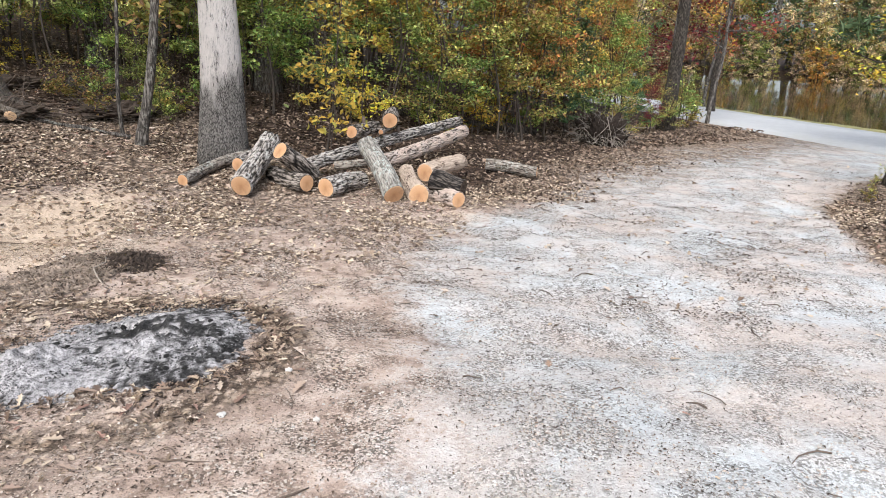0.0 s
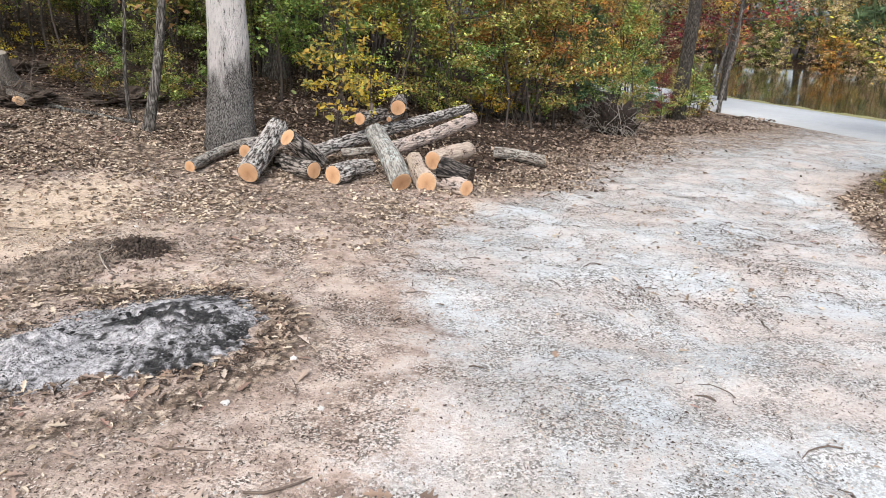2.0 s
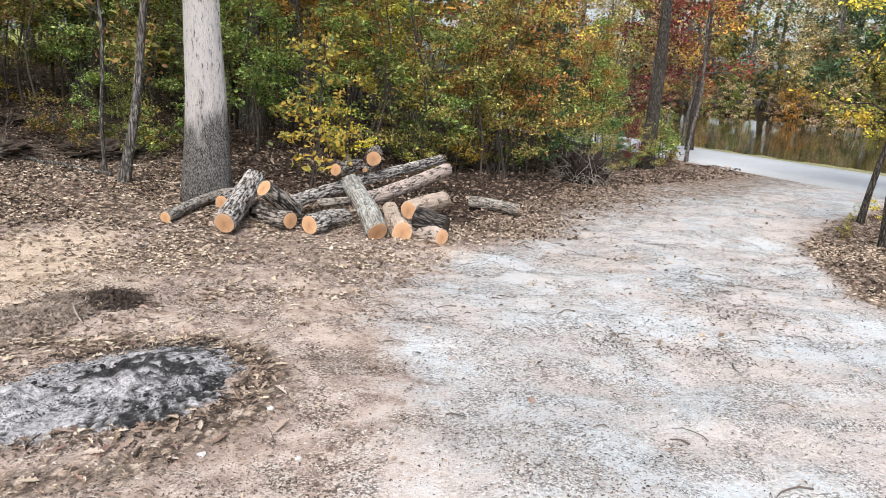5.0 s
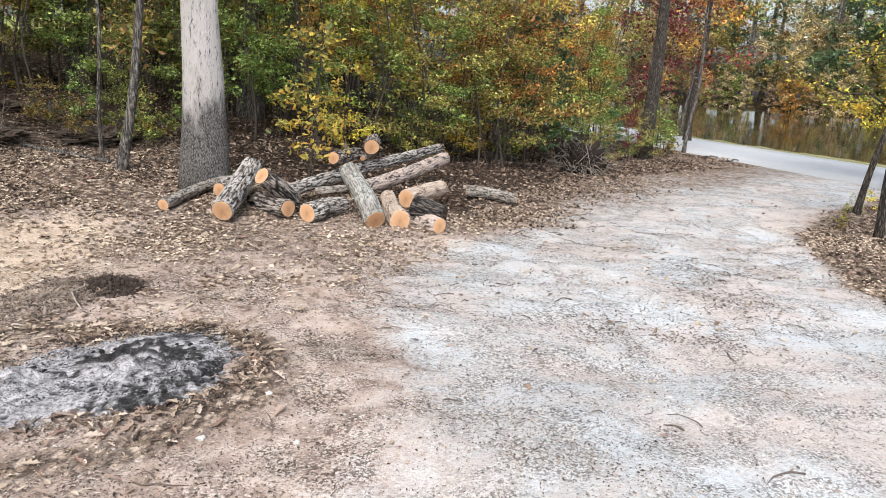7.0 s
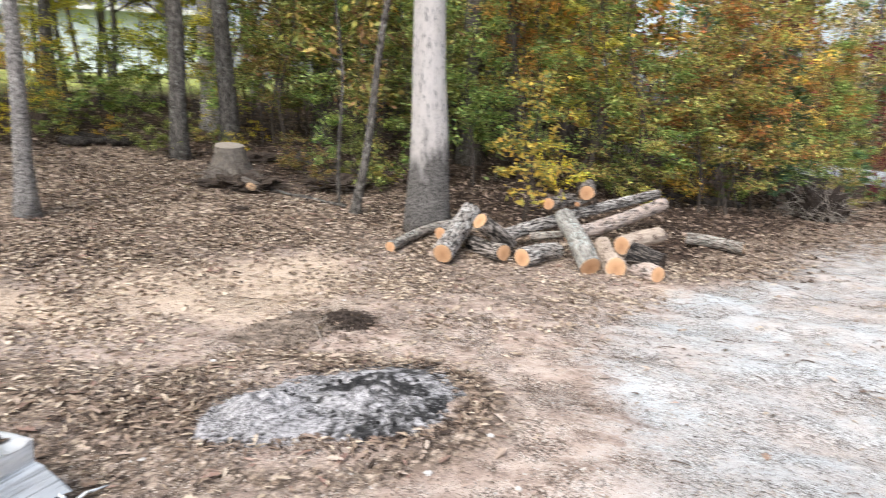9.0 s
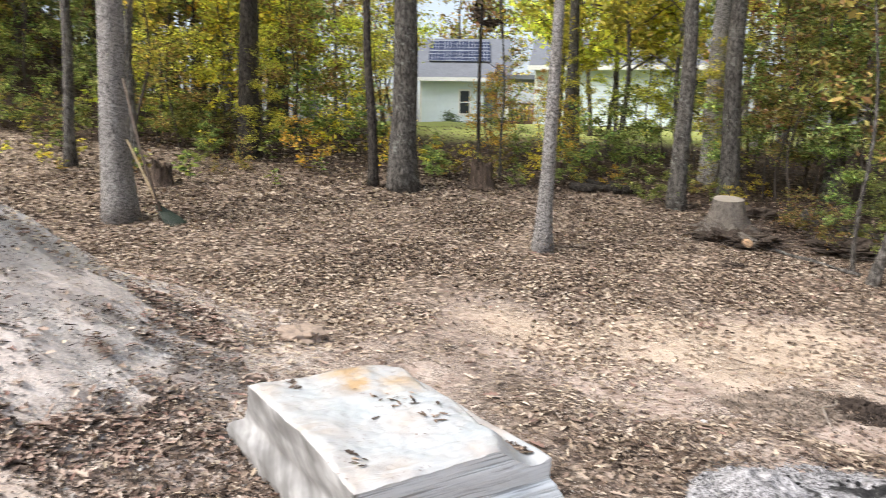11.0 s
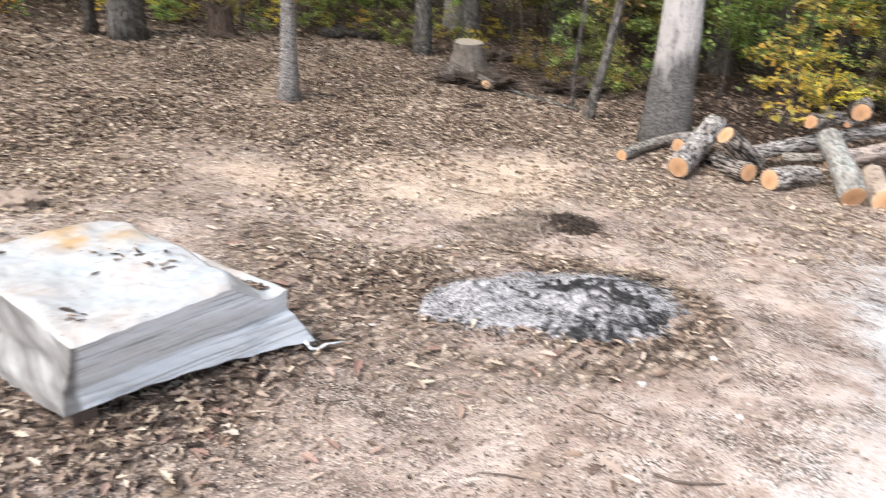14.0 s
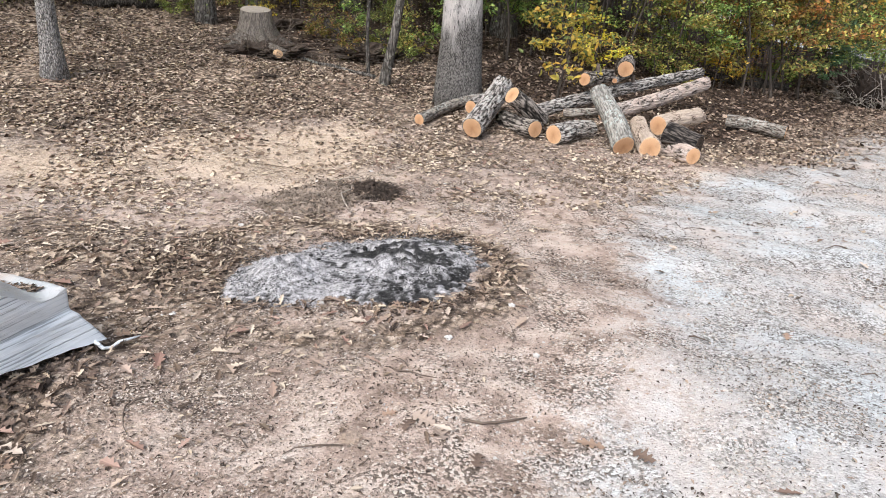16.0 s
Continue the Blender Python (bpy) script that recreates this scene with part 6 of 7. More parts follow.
def film_load():
    """The wrapped load: a high block, a lower shelf along its north side, and film drawn out over tiers to the pallet."""
    def tier(z):
        """Corners (south-east, north-east, north-west, south-west) of the wrapped outline at a height."""
        rows = [(-0.04, (0.53, -0.49), (0.65, 0.58), (-0.58, 0.56), (-0.72, -0.55)), (0.055, (0.525, -0.49), (0.615, 0.535), (-0.58, 0.54), (-0.72, -0.55)), (0.10, (0.525, -0.49), (0.600, 0.508), (-0.58, 0.52), (-0.70, -0.555)),
                (0.120, (0.52, -0.485), (0.598, 0.500), (-0.575, 0.51), (-0.695, -0.55)), (0.145, (0.52, -0.475), (0.575, 0.480), (-0.57, 0.51), (-0.69, -0.545)), (0.165, (0.535, -0.475), (0.575, 0.478), (-0.56, 0.50), (-0.66, -0.52)),
                (0.195, (0.54, -0.465), (0.580, 0.476), (-0.55, 0.47), (-0.59, -0.49)), (0.25, (0.56, -0.455), (0.585, 0.475), (-0.53, 0.44), (-0.575, -0.48)), (0.42, (0.60, -0.44), (0.60, 0.45), (-0.52, 0.40), (-0.565, -0.47))]
        for (z0, *c0), (z1, *c1) in zip(rows, rows[1:]):
            if z <= z1 or z1 == 0.42:
                w = min(max((z - z0) / (z1 - z0), 0), 1)
                return [(a[0] + (b[0] - a[0]) * w, a[1] + (b[1] - a[1]) * w) for a, b in zip(c0, c1)]

    def at(z, u, v):
        a, b, c, d = tier(z)
        return ((a[0] * (1 - v) + b[0] * v) * u + (d[0] * (1 - v) + c[0] * v) * (1 - u), (a[1] * (1 - v) + b[1] * v) * u + (d[1] * (1 - v) + c[1] * v) * (1 - u))

    def top_z(u, v):
        x, y = at(0.30, u, v)
        z = 0.380 - 0.025 * float(smooth(-0.1, 0.6, x)) + 0.020 * noise.noise(Vector((x * 3.1, y * 3.1, 3.0))) + 0.010 * noise.noise(Vector((x * 9, y * 9, 1.0))) + 0.005 * noise.noise(Vector((x * 24, y * 24, 5.0)))
        z += 0.030 * math.exp(-((x + 0.44) / 0.10) ** 2 - ((y - 0.06) / 0.16) ** 2) + 0.018 * math.exp(-((x + 0.22) / 0.09) ** 2 - ((y - 0.20) / 0.10) ** 2)
        z -= 0.022 * math.exp(-((x - 0.22) / 0.22) ** 2 - ((y + 0.16) / 0.16) ** 2)
        brink = 0.275 - 0.13 * float(smooth(0.40, 0.62, x)) - 0.22 * float(smooth(-0.38, -0.60, x)) + 0.015 * math.sin(x * 13)
        low = float(smooth(brink, brink + 0.085 + 0.13 * float(smooth(0.32, 0.58, x)), y))
        shelf = 0.245 + 0.012 * noise.noise(Vector((x * 7, y * 7, 2.0))) + 0.02 * float(smooth(0.2, -0.4, x)) + 0.018 * float(smooth(0.40, 0.47, y))
        return z * (1 - low) + shelf * low
    nu, nv, nt = 90, 76, 34
    verts, faces, grid = [], [], {}
    for i in range(nu + 1):
        for j in range(nv + 1):
            u, v = i / nu, j / nv
            z = top_z(u, v)
            e = min(u, 1 - u, v, 1 - v)
            x, y = at(z, u, v)
            grid[i, j] = len(verts)
            verts.append((x, y, z - 0.014 * math.exp(-e * 55)))
    for i in range(nu):
        for j in range(nv):
            faces.append((grid[i, j], grid[i + 1, j], grid[i + 1, j + 1], grid[i, j + 1]))
    top_mesh = mesh_from("top_sheet", verts, faces, M_SHEET, False)
    ring = [(i / nu, 0.0) for i in range(nu)] + [(1.0, j / nv) for j in range(nv)] + [(1 - i / nu, 1.0) for i in range(nu)] + [(0.0, 1 - j / nv) for j in range(nv)]
    verts = [verts[grid[round(u * nu), round(v * nv)]] for u, v in ring]
    faces, prev, m_ = [], list(range(len(ring))), len(ring)
    for k in range(1, nt + 1):
        w = k / nt
        cur = []
        for u, v in ring:
            zt = top_z(u, v) - 0.014
            hem = 0.050 - 0.07 * u * v ** 4 + 0.012 * math.sin(u * 7 + v * 5) + 0.008 * noise.noise(Vector((u * 12, v * 12, 0)))
            z = zt * (1 - w) + hem * w
            x, y = at(z, u, v)
            ex = (1 if u == 1.0 else -1 if u == 0.0 else 0)
            ey = (1 if v == 1.0 else -1 if v == 0.0 else 0)
            corner = min(min(u, 1 - u) + min(v, 1 - v), 0.12) / 0.12
            slack = 0.011 * noise.noise(Vector((u * 5, v * 5, z * 11))) + 0.0035 * noise.noise(Vector((u * 4, v * 4, z * 70))) + 0.002 * noise.noise(Vector(((u + v) * 26 + z * 40, z * 14, 3)))
            hollow = -0.022 * math.exp(-((z - 0.20) / 0.05) ** 2) * (ey == -1)
            out = min(1.0, w * 6) * corner * (0.004 + slack + hollow)
            cur.append(len(verts))
            verts.append((x + ex * out, y + ey * out, z))
        for q in range(m_):
            q2 = (q + 1) % m_
            faces.append((prev[q], cur[q], cur[q2], prev[q2]))
        prev = cur
    return mesh_from("plastic_wrap", verts, faces, M_FILM, False), top_mesh, top_z, at


_wrap, _sheet, _top_z, _top_at = film_load()
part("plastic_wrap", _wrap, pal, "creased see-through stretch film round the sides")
part("top_sheet", _sheet, pal, "white plastic top sheet stained tan by leaf water")
part("loose_tail", mesh_from("loose_tail", *tube([(0.63, 0.52, -0.01), (0.66, 0.53, -0.045), (0.67, 0.56, -0.055), (0.68, 0.60, -0.045), (0.68, 0.65, -0.058), (0.70, 0.70, -0.06)], [0.010, 0.008, 0.007, 0.008, 0.006, 0.003], 6, 0.1, 3), M_FILM, False), pal, "twisted loose tail of film")
_pr = np.random.default_rng(8)
_lp = []
for k in range(120):
    if k < 44:
        cu, cv, su = [(0.56, 0.60, 0.06), (0.68, 0.64, 0.035), (0.50, 0.58, 0.05), (0.10, 0.20, 0.03), (0.62, 0.52, 0.09), (0.40, 0.50, 0.05), (0.80, 0.12, 0.04)][k % 7]
        u_, v_ = cu + _pr.normal() * su, cv + _pr.normal() * su * 0.7
    else:
        u_, v_ = 0.50 + 0.44 * _pr.random() ** 0.7, 0.87 + 0.08 * _pr.random()
    u_, v_ = min(max(u_, 0.03), 0.97), min(max(v_, 0.03), 0.96)
    _lp.append((*_top_at(0.30, u_, v_), _top_z(u_, v_) + 0.006))
part("trapped_leaf_litter", leaf_mesh("trapped_leaf_litter", _lp, 0.050, L_DARK, _pr, flat=0.95, lobed=True, curl=0.3), pal, "dark wet leaves caught in the film")["kind"] = "stuff"
tagged(pal, "low pallet load wrapped in creased white plastic film", "wrapped pallet")


# ---- rake leaning on the tree ----
rake = new("leaf_rake")
rake.matrix_basis = pose(-10.08, 1.38, ground_z(-10.08, 1.38), 0, 0, 0) @ Matrix.Scale(0.86, 4)
_h0, _h1 = Vector((0.0, 0.0, 0.30)), Vector((-0.40, -0.34, 1.30))
part("handle", mesh_from("handle", *tube([_h0, _h0.lerp(_h1, .5), _h1], [0.016, 0.015, 0.014], 8), plain("ash_handle", (0.46, 0.36, 0.22), 0.6)), rake, "long pale wooden handle")
M_TINE = plain("green_plastic", (0.03, 0.042, 0.028), 0.55, vary=0.2)
_dn = (_h0 - _h1).normalized()
_sd = Vector((0.35, -0.94, 0)).normalized()
for k in range(15):
    w = (k - 7) / 7
    e = _h0 + _dn * 0.40 + Vector((0.13, 0.1, 0)) + _sd * (0.19 * w)
    e.z = max(e.z, 0.015)
    part("tine", mesh_from("tine", *tube([_h0 + _sd * 0.02 * w, _h0.lerp(e, .6) + _sd * 0.03 * w, e, e + Vector((0.02, 0.0, -0.01))], [0.011, 0.010, 0.008, 0.005], 5), M_TINE), rake)
v, f = tube([_h0 + Vector((0, 0, 0.06)), _h0 - Vector((0, 0, 0.06))], [0.03, 0.045], 8)
part("socket", mesh_from("socket", v, f, M_TINE), rake, "green plastic rake socket")
tagged(rake, "green plastic leaf rake leaning against a grey tree", "rake")
tagged(new("stick", mesh_from("stick", *tube([(-9.95, 1.42, ground_z(-9.95, 1.42)), (-10.22, 1.22, ground_z(-10, 1.3) + 0.95), (-10.42, 1.08, ground_z(-10, 1.3) + 1.9)], [0.02, 0.018, 0.012], 7, 0.1, 5), M_TWIG, False)), "long thin stick leaning against a grey tree", "stick")


# ---- house beyond the woods ----
M_SIDING = plain("mint_siding", (0.68, 0.76, 0.80), 0.7, vary=0.05, scale=4, bumped=0.05)
M_TRIM = plain("white_trim", (0.78, 0.78, 0.76), 0.6, vary=0.05)
M_ROOF = plain("grey_shingle", (0.17, 0.18, 0.20), 0.9, vary=0.2, scale=8)
M_PANEL = plain("solar_glass", (0.035, 0.045, 0.085), 0.15, vary=0.2, scale=2, bumped=0.0)
M_FRAME = plain("panel_frame", (0.45, 0.46, 0.48), 0.4, 0.6)
M_PANE = plain("window_glass", (0.03, 0.035, 0.04), 0.08, vary=0.2, bumped=0.0)
M_DOOR = plain("dark_door", (0.12, 0.14, 0.15), 0.5)
M_BLOCK = plain("foundation_block", (0.36, 0.34, 0.31), 0.95, vary=0.2, scale=9)
M_BROWN = plain("brown_lattice", (0.12, 0.075, 0.05), 0.9, vary=0.3)


def box(x0, x1, y0, y1, z0, z1):
    v = [(x, y, z) for x in (x0, x1) for y in (y0, y1) for z in (z0, z1)]
    return v, [(0, 1, 3, 2), (4, 6, 7, 5), (0, 4, 5, 1), (2, 3, 7, 6), (0, 2, 6, 4), (1, 5, 7, 3)]


def house_block(top, w, d, h, pitch_h, siding_rows, roof=True, found=0.5):
    part("foundation", mesh_from("foundation", *box(0.03, w - 0.03, 0.03, d - 0.03, -1.2, found), M_BLOCK), top)
    part("wall", mesh_from("wall", *box(0, w, 0, d, found, h), M_SIDING), top)
    lap = (h - found) / siding_rows
    for k in range(siding_rows):
        v = [(0, 0, found + k * lap), (w, 0, found + k * lap), (w, 0, found + (k + 1) * lap), (0, 0, found + (k + 1) * lap),
             (0, -0.035, found + k * lap), (w, -0.035, found + k * lap), (w, -0.008, found + (k + 1) * lap), (0, -0.008, found + (k + 1) * lap)]
        part("siding_board", mesh_from("siding_board", v, [(4, 5, 6, 7), (0, 4, 7, 3), (1, 2, 6, 5), (0, 1, 5, 4), (3, 7, 6, 2)], M_SIDING), top)
    for x in (-0.03, w - 0.09):
        part("corner_board", mesh_from("corner_board", *box(x, x + 0.12, -0.05, 0.02, found, h), M_TRIM), top)
    if roof:
        v = [(-0.35, -0.45, h), (w + 0.35, -0.45, h), (w + 0.35, d / 2, h + pitch_h), (-0.35, d / 2, h + pitch_h), (w + 0.35, d + 0.45, h), (-0.35, d + 0.45, h)]
        v += [(x, y, z - 0.14) for x, y, z in v]
        fc = [(0, 1, 2, 3), (3, 2, 4, 5), (6, 9, 8, 7), (9, 11, 10, 8), (0, 6, 7, 1), (5, 4, 10, 11), (0, 3, 9, 6), (3, 5, 11, 9), (1, 7, 8, 2), (2, 8, 10, 4)]
        part("roof", mesh_from("roof", v, fc, M_ROOF), top)
        part("fascia", mesh_from("fascia", *box(-0.36, w + 0.36, -0.49, -0.455, h - 0.2, h + 0.02), M_TRIM), top)


def window(top, x, z, w, h, y=-0.03):
    fr = part("window", mesh_from("window", *box(x - 0.09, x + w + 0.09, y - 0.03, y + 0.02, z - 0.09, z + h + 0.09), M_TRIM), top, "white-framed sash window")
    for k in (0, 1):
        part("pane", mesh_from("pane", *box(x, x + w, y - 0.036, y - 0.032, z + k * h / 2 + 0.03, z + (k + 1) * h / 2 - 0.03), M_PANE), fr)


HX, HY, HZ = -36.45, 20.93, 2.11
_dir = Vector((-33.49 + 36.45, 25.28 - 20.93))
_turn = math.degrees(math.atan2(_dir.y, _dir.x))
house = new("house")
house.matrix_basis = pose(HX, HY, HZ - 0.45, 0, 0, _turn)
house_block(house, 5.05, 7.0, 3.1, 2.7, 14, True, 0.45)
window(house, 2.35, 1.05, 0.55, 1.35)
part("door", mesh_from("door", *box(3.75, 4.55, -0.07, 0.0, 0.5, 2.5), M_DOOR), house, "dark glazed back door")
part("step", mesh_from("step", *box(3.3, 5.0, -1.4, -0.05, 0.1, 0.42), M_BLOCK), house, "concrete back step")
for r_ in range(2):
    for k in range(5):
        x0 = 0.42 + k * 0.74
        y0 = 0.95 + r_ * 1.05
        pv = []
        for x in (x0, x0 + 0.72):
            for y in (y0, y0 + 1.0):
                for dz in (0.09, 0.14):
                    pv.append((x, y, 3.1 + 2.7 * (y + 0.45) / 3.95 + dz))
        p_ = part("solar_panel", mesh_from("solar_panel", pv, box(0, 1, 0, 1, 0, 1)[1], M_PANEL), house, "dark blue solar panel")
        for c_ in range(1, 4):
            xx = x0 + 0.72 * c_ / 4
            gv = [(x, y, 3.1 + 2.7 * (y + 0.45) / 3.95 + dz) for x in (xx - 0.012, xx + 0.012) for y in (y0, y0 + 1.0) for dz in (0.13, 0.147)]
            part("grid_line", mesh_from("grid_line", gv, box(0, 1, 0, 1, 0, 1)[1], M_FRAME), p_)
        for c_ in range(0, 4):
            yy = y0 + 1.0 * c_ / 3 - 0.01
            gv = [(x, y, 3.1 + 2.7 * (y + 0.45) / 3.95 + dz) for x in (x0, x0 + 0.72) for y in (yy, yy + 0.025) for dz in (0.13, 0.149)]
            part("grid_line", mesh_from("grid_line", gv, box(0, 1, 0, 1, 0, 1)[1], M_FRAME), p_)
tagged(house, "pale mint house with grey roof and solar panels", "house")
wing = new("house_wing")
wing.matrix_basis = pose(-28.3, 22.9, 0.75, 0, 0, math.degrees(math.atan2(5.75, 5.56)))
house_block(wing, 9.0, 6.0, 4.2, 1.7, 16, True, 1.3)
window(wing, 7.6, 2.3, 0.9, 1.3)
window(wing, 1.6, 0.1, 0.8, 0.7, -0.01)
tagged(wing, "mint-sided house wing on a block foundation", "house")
porch = new("porch")
porch.matrix_basis = pose(-31.1, 23.2, 1.2, 0, 0, _turn)
for x in (0.0, 2.3):
    part("post", mesh_from("post", *box(x, x + 0.14, -0.07, 0.07, 0, 3.3), M_TRIM), porch, "white porch post")
part("porch_floor", mesh_from("porch_floor", *box(-0.2, 2.6, -0.2, 2.0, 0.95, 1.1), M_BROWN), porch)
for k in range(9):
    part("lattice_slat", mesh_from("lattice_slat", *box(k * 0.28, k * 0.28 + 0.13, -0.14, -0.1, 0.0, 0.95), M_BROWN), porch)
for k in range(11):
    part("baluster", mesh_from("baluster", *box(k * 0.22 + 0.15, k * 0.22 + 0.19, -0.02, 0.02, 1.1, 1.95), M_BROWN), porch)
part("rail", mesh_from("rail", *box(0.0, 2.44, -0.04, 0.04, 1.95, 2.03), M_BROWN), porch)
part("porch_roof", mesh_from("porch_roof", *box(-0.4, 2.9, -0.4, 2.2, 3.3, 3.5), M_ROOF), porch)
tagged(porch, "small dark porch with white posts beside the house", "porch")
unit = new("air_conditioner", mesh_from("air_conditioner", *box(0, 0.7, 0, 0.7, 0, 0.75), plain("ac_grey", (0.42, 0.43, 0.42), 0.5, 0.3)))
unit.matrix_basis = pose(-35.5, 21.0, ground_z(-35.5, 21.0), 0, 0, _turn)
for k in range(7):
    part("louvre", mesh_from("louvre", *box(0.02, 0.68, -0.02, 0.0, 0.08 + k * 0.09, 0.12 + k * 0.09), M_DOOR), unit)
tagged(unit, "grey air conditioning unit by the house wall", "air conditioner")
bush = grow(90, 1.15, 0.05, 0.02, 24, 0.55, 1600, 0.09, (M_TWIG, L_PINE), (0, 0), 6, spread=0.35)
tree("round_shrub", bush, -34.6, 22.0, 0, 1.2, "dark rounded evergreen shrub by the house wall")


# ---- undergrowth seen before the house ----
for x, y, key, s in ((5.7, 20.6, "green2", 0.5), (3.3, 17.6, "green2", 0.8), (4.3, 18.8, "red", 0.35), (3.3, 19.0, "green", 0.8), (5.2, 19.5, "low_green", 1.0), (5.9, 21.6, "low_olive", 1.0), (4.9, 20.3, "red", 0.6), (1.9, 16.8, "green2", 0.8), (3.2, 16.6, "low_green", 0.5), (-17.8, 4.4, "lime", 1.2), (-18.6, 6.4, "lime", 1.3), (-16.6, 2.6, "lime", 1.1), (-19.4, 5.4, "yellow", 1.5), (-5.0, 10.1, "low_olive", 0.6), (-6.1, 9.9, "low_olive", 0.55), (-4.6, 9.5, "low_green", 0.45), (-0.9, 12.9, "tall_green", 1.0), (-1.9, 12.4, "tall_lime", 0.8), (0.2, 13.8, "tall_orange", 1.0), (0.9, 14.4, "tall_orange", 0.9), (-13.2, 6.6, "low_yellow", 0.8), (-12.8, 7.3, "low_green", 0.5), (-13.6, 3.6, "low_olive", 0.5), (-14.2, 2.9, "low_green", 0.4), (-13.0, 4.6, "low_yellow", 0.9),
                     (-12.4, 8.8, "low_olive", 0.55), (-13.2, 9.9, "low_green", 0.6), (-11.4, 10.2, "low_green", 1.0), (-10.4, 10.6, "green2", 0.6),
                     (-13.9, 8.0, "low_yellow", 0.5), (-13.2, 2.4, "low_green", 0.3), (-13.8, 1.6, "low_green", 0.35), (-14.8, 4.4, "lime", 0.5), (-13.4, 3.0, "low_olive", 0.3), (-15.5, 6.4, "low_yellow", 1.2), (-16.0, 7.6, "yellow", 0.5), (-14.8, 6.9, "low_green", 1.0), (-12.2, 9.9, "low_yellow", 0.7), (-17.5, 12.6, "low_green", 1.2), (-15.6, 13.0, "yellow", 0.55), (-13.4, 12.0, "lime", 0.45),
                     (-15.0, 16.8, "low_green", 1.3), (-18.0, 14.6, "orange", 0.5), (-12.4, 13.4, "lime", 0.8), (-22.0, 19.5, "low_yellow", 1.3)):
    put_under(key, x, y, s)
# weeds and saplings before the lawn and the house wing
for k in range(20):
    w, d = k / 19, woods.uniform(12.8, 15.4)
    a = radians(148 - 25 * w)
    put_under(woods.choice(["low_green", "low_olive", "low_yellow", "low_green"]), -0.3 + d * math.cos(a), -0.45 + d * math.sin(a), woods.uniform(0.30, 0.58))
WEED = [grow(440 + i, 0.42, 0.006, 0.15, 7, 0.26, 70, 0.075, (M_STEM, fol), (0.05, 0.0), 5, twigs=1, spread=0.2, oval=True) for i, fol in enumerate((L_GREEN, L_OLIVE, L_LIME))]
for k in range(150):
    x, y = woods.uniform(-27, -11.5), woods.uniform(-8, 7.5)
    if -0.75 * x + 0.66 * y > 9.8:
        tree("weed", WEED[k % 3], x, y, woods.uniform(0, 360), woods.uniform(0.6, 1.5), "low broad-leaved weed growing through fallen leaves", "weeds under the trees")["category"] = "weed"
for x, y, key, s in ((-10.4, 13.3, "lime", 0.8), (-9.3, 11.9, "lime", 0.6), (-11.9, 13.9, "tall_lime", 0.8), (-10.0, 12.2, "tall_green", 0.75), (-12.9, 14.6, "lime", 0.9), (-8.6, 11.6, "green2", 0.9), (-9.6, 13.6, "tall_lime", 0.9), (-12.8, 12.4, "tall_lime", 0.6), (-13.6, 12.0, "tall_lime", 0.7),
                     (-11.0, 9.2, "yellow", 0.5), (-12.0, 10.2, "tall_lime", 0.6), (-8.0, 11.6, "olive", 0.7), (-7.4, 12.2, "green", 0.8), (-10.8, 11.0, "low_green", 0.9), (-13.8, 9.6, "orange", 0.5), (-14.2, 10.6, "tall_olive", 0.6),
                     (-2.5, 12.4, "green2", 0.8), (-1.7, 12.0, "tall_green", 0.75), (-1.1, 12.6, "olive2", 1.0), (-0.5, 12.9, "green2", 0.85), (0.2, 12.9, "tall_olive", 0.7), (0.7, 13.4, "olive2", 1.0), (-7.2, 11.2, "tall_green", 0.8), (-6.4, 11.9, "green", 0.7), (-5.7, 12.0, "tall_olive", 0.8), (-5.0, 12.3, "green", 0.75), (-6.9, 12.6, "tall_green", 0.9), (-4.4, 12.6, "olive", 0.7), (-3.3, 11.8, "green2", 0.75), (-4.3, 11.6, "tall_green", 0.7), (1.2, 14.2, "tall_orange", 0.75), (2.2, 16.9, "pine", 0.7), (1.7, 15.8, "pine", 0.5),
                     (5.5, 9.8, "low_olive", 0.20), (5.9, 10.6, "low_olive", 0.22), (6.5, 11.4, "low_olive", 0.25), (7.1, 12.1, "low_yellow", 0.3)):
    put_under(key, x, y, s)


for x, y, key, s in ((-15.13, 1.89, "tall_lime", 1.1), (-21.5, 10.8, "lime", 1.4), (-24.0, 12.4, "lime", 1.7), (-22.6, 11.2, "tall_lime", 1.5), (-13.0, 9.0, "yellow", 0.62), (-16.3, 7.9, "tall_lime", 0.9),
                     (-5.5, 9.5, "low_olive", 0.5), (-5.2, 9.9, "low_green", 0.55), (-4.7, 9.9, "low_olive", 0.6), (-5.9, 10.2, "low_green", 0.5), (-4.4, 10.3, "low_green", 0.7), (-6.4, 9.9, "low_olive", 0.5), (-5.6, 10.7, "green2", 0.5),
                     (3.5, 17.2, "pine", 0.45), (4.1, 18.2, "low_green", 0.5), (4.0, 17.4, "red", 0.4), (3.0, 16.2, "olive2", 0.6), (5.6, 19.6, "low_olive", 0.6), (4.6, 18.6, "olive2", 0.5)):
    put_under(key, x, y, s)
tree("forest_tree", pole, -14.6, 1.80, 80, 1.1, label="slim grey tree behind the raked one")


# ---- loose cover: fallen leaves, pebbles, twigs ----
rng = np.random.default_rng(77)


def litter_density(x, y):
    g, sand, lit, grass = zones(x, y)
    return np.clip(0.05 + 1.0 * lit - 0.5 * g, 0.012, 1) * (1 - grass)


def patches(x, y):
    return 0.5 + 0.5 * np.sin(2.1 * x + 1.3 * y + 1.5 * np.sin(1.7 * y)) * np.sin(1.5 * x - 2.4 * y + 1.5 * np.sin(1.3 * x))


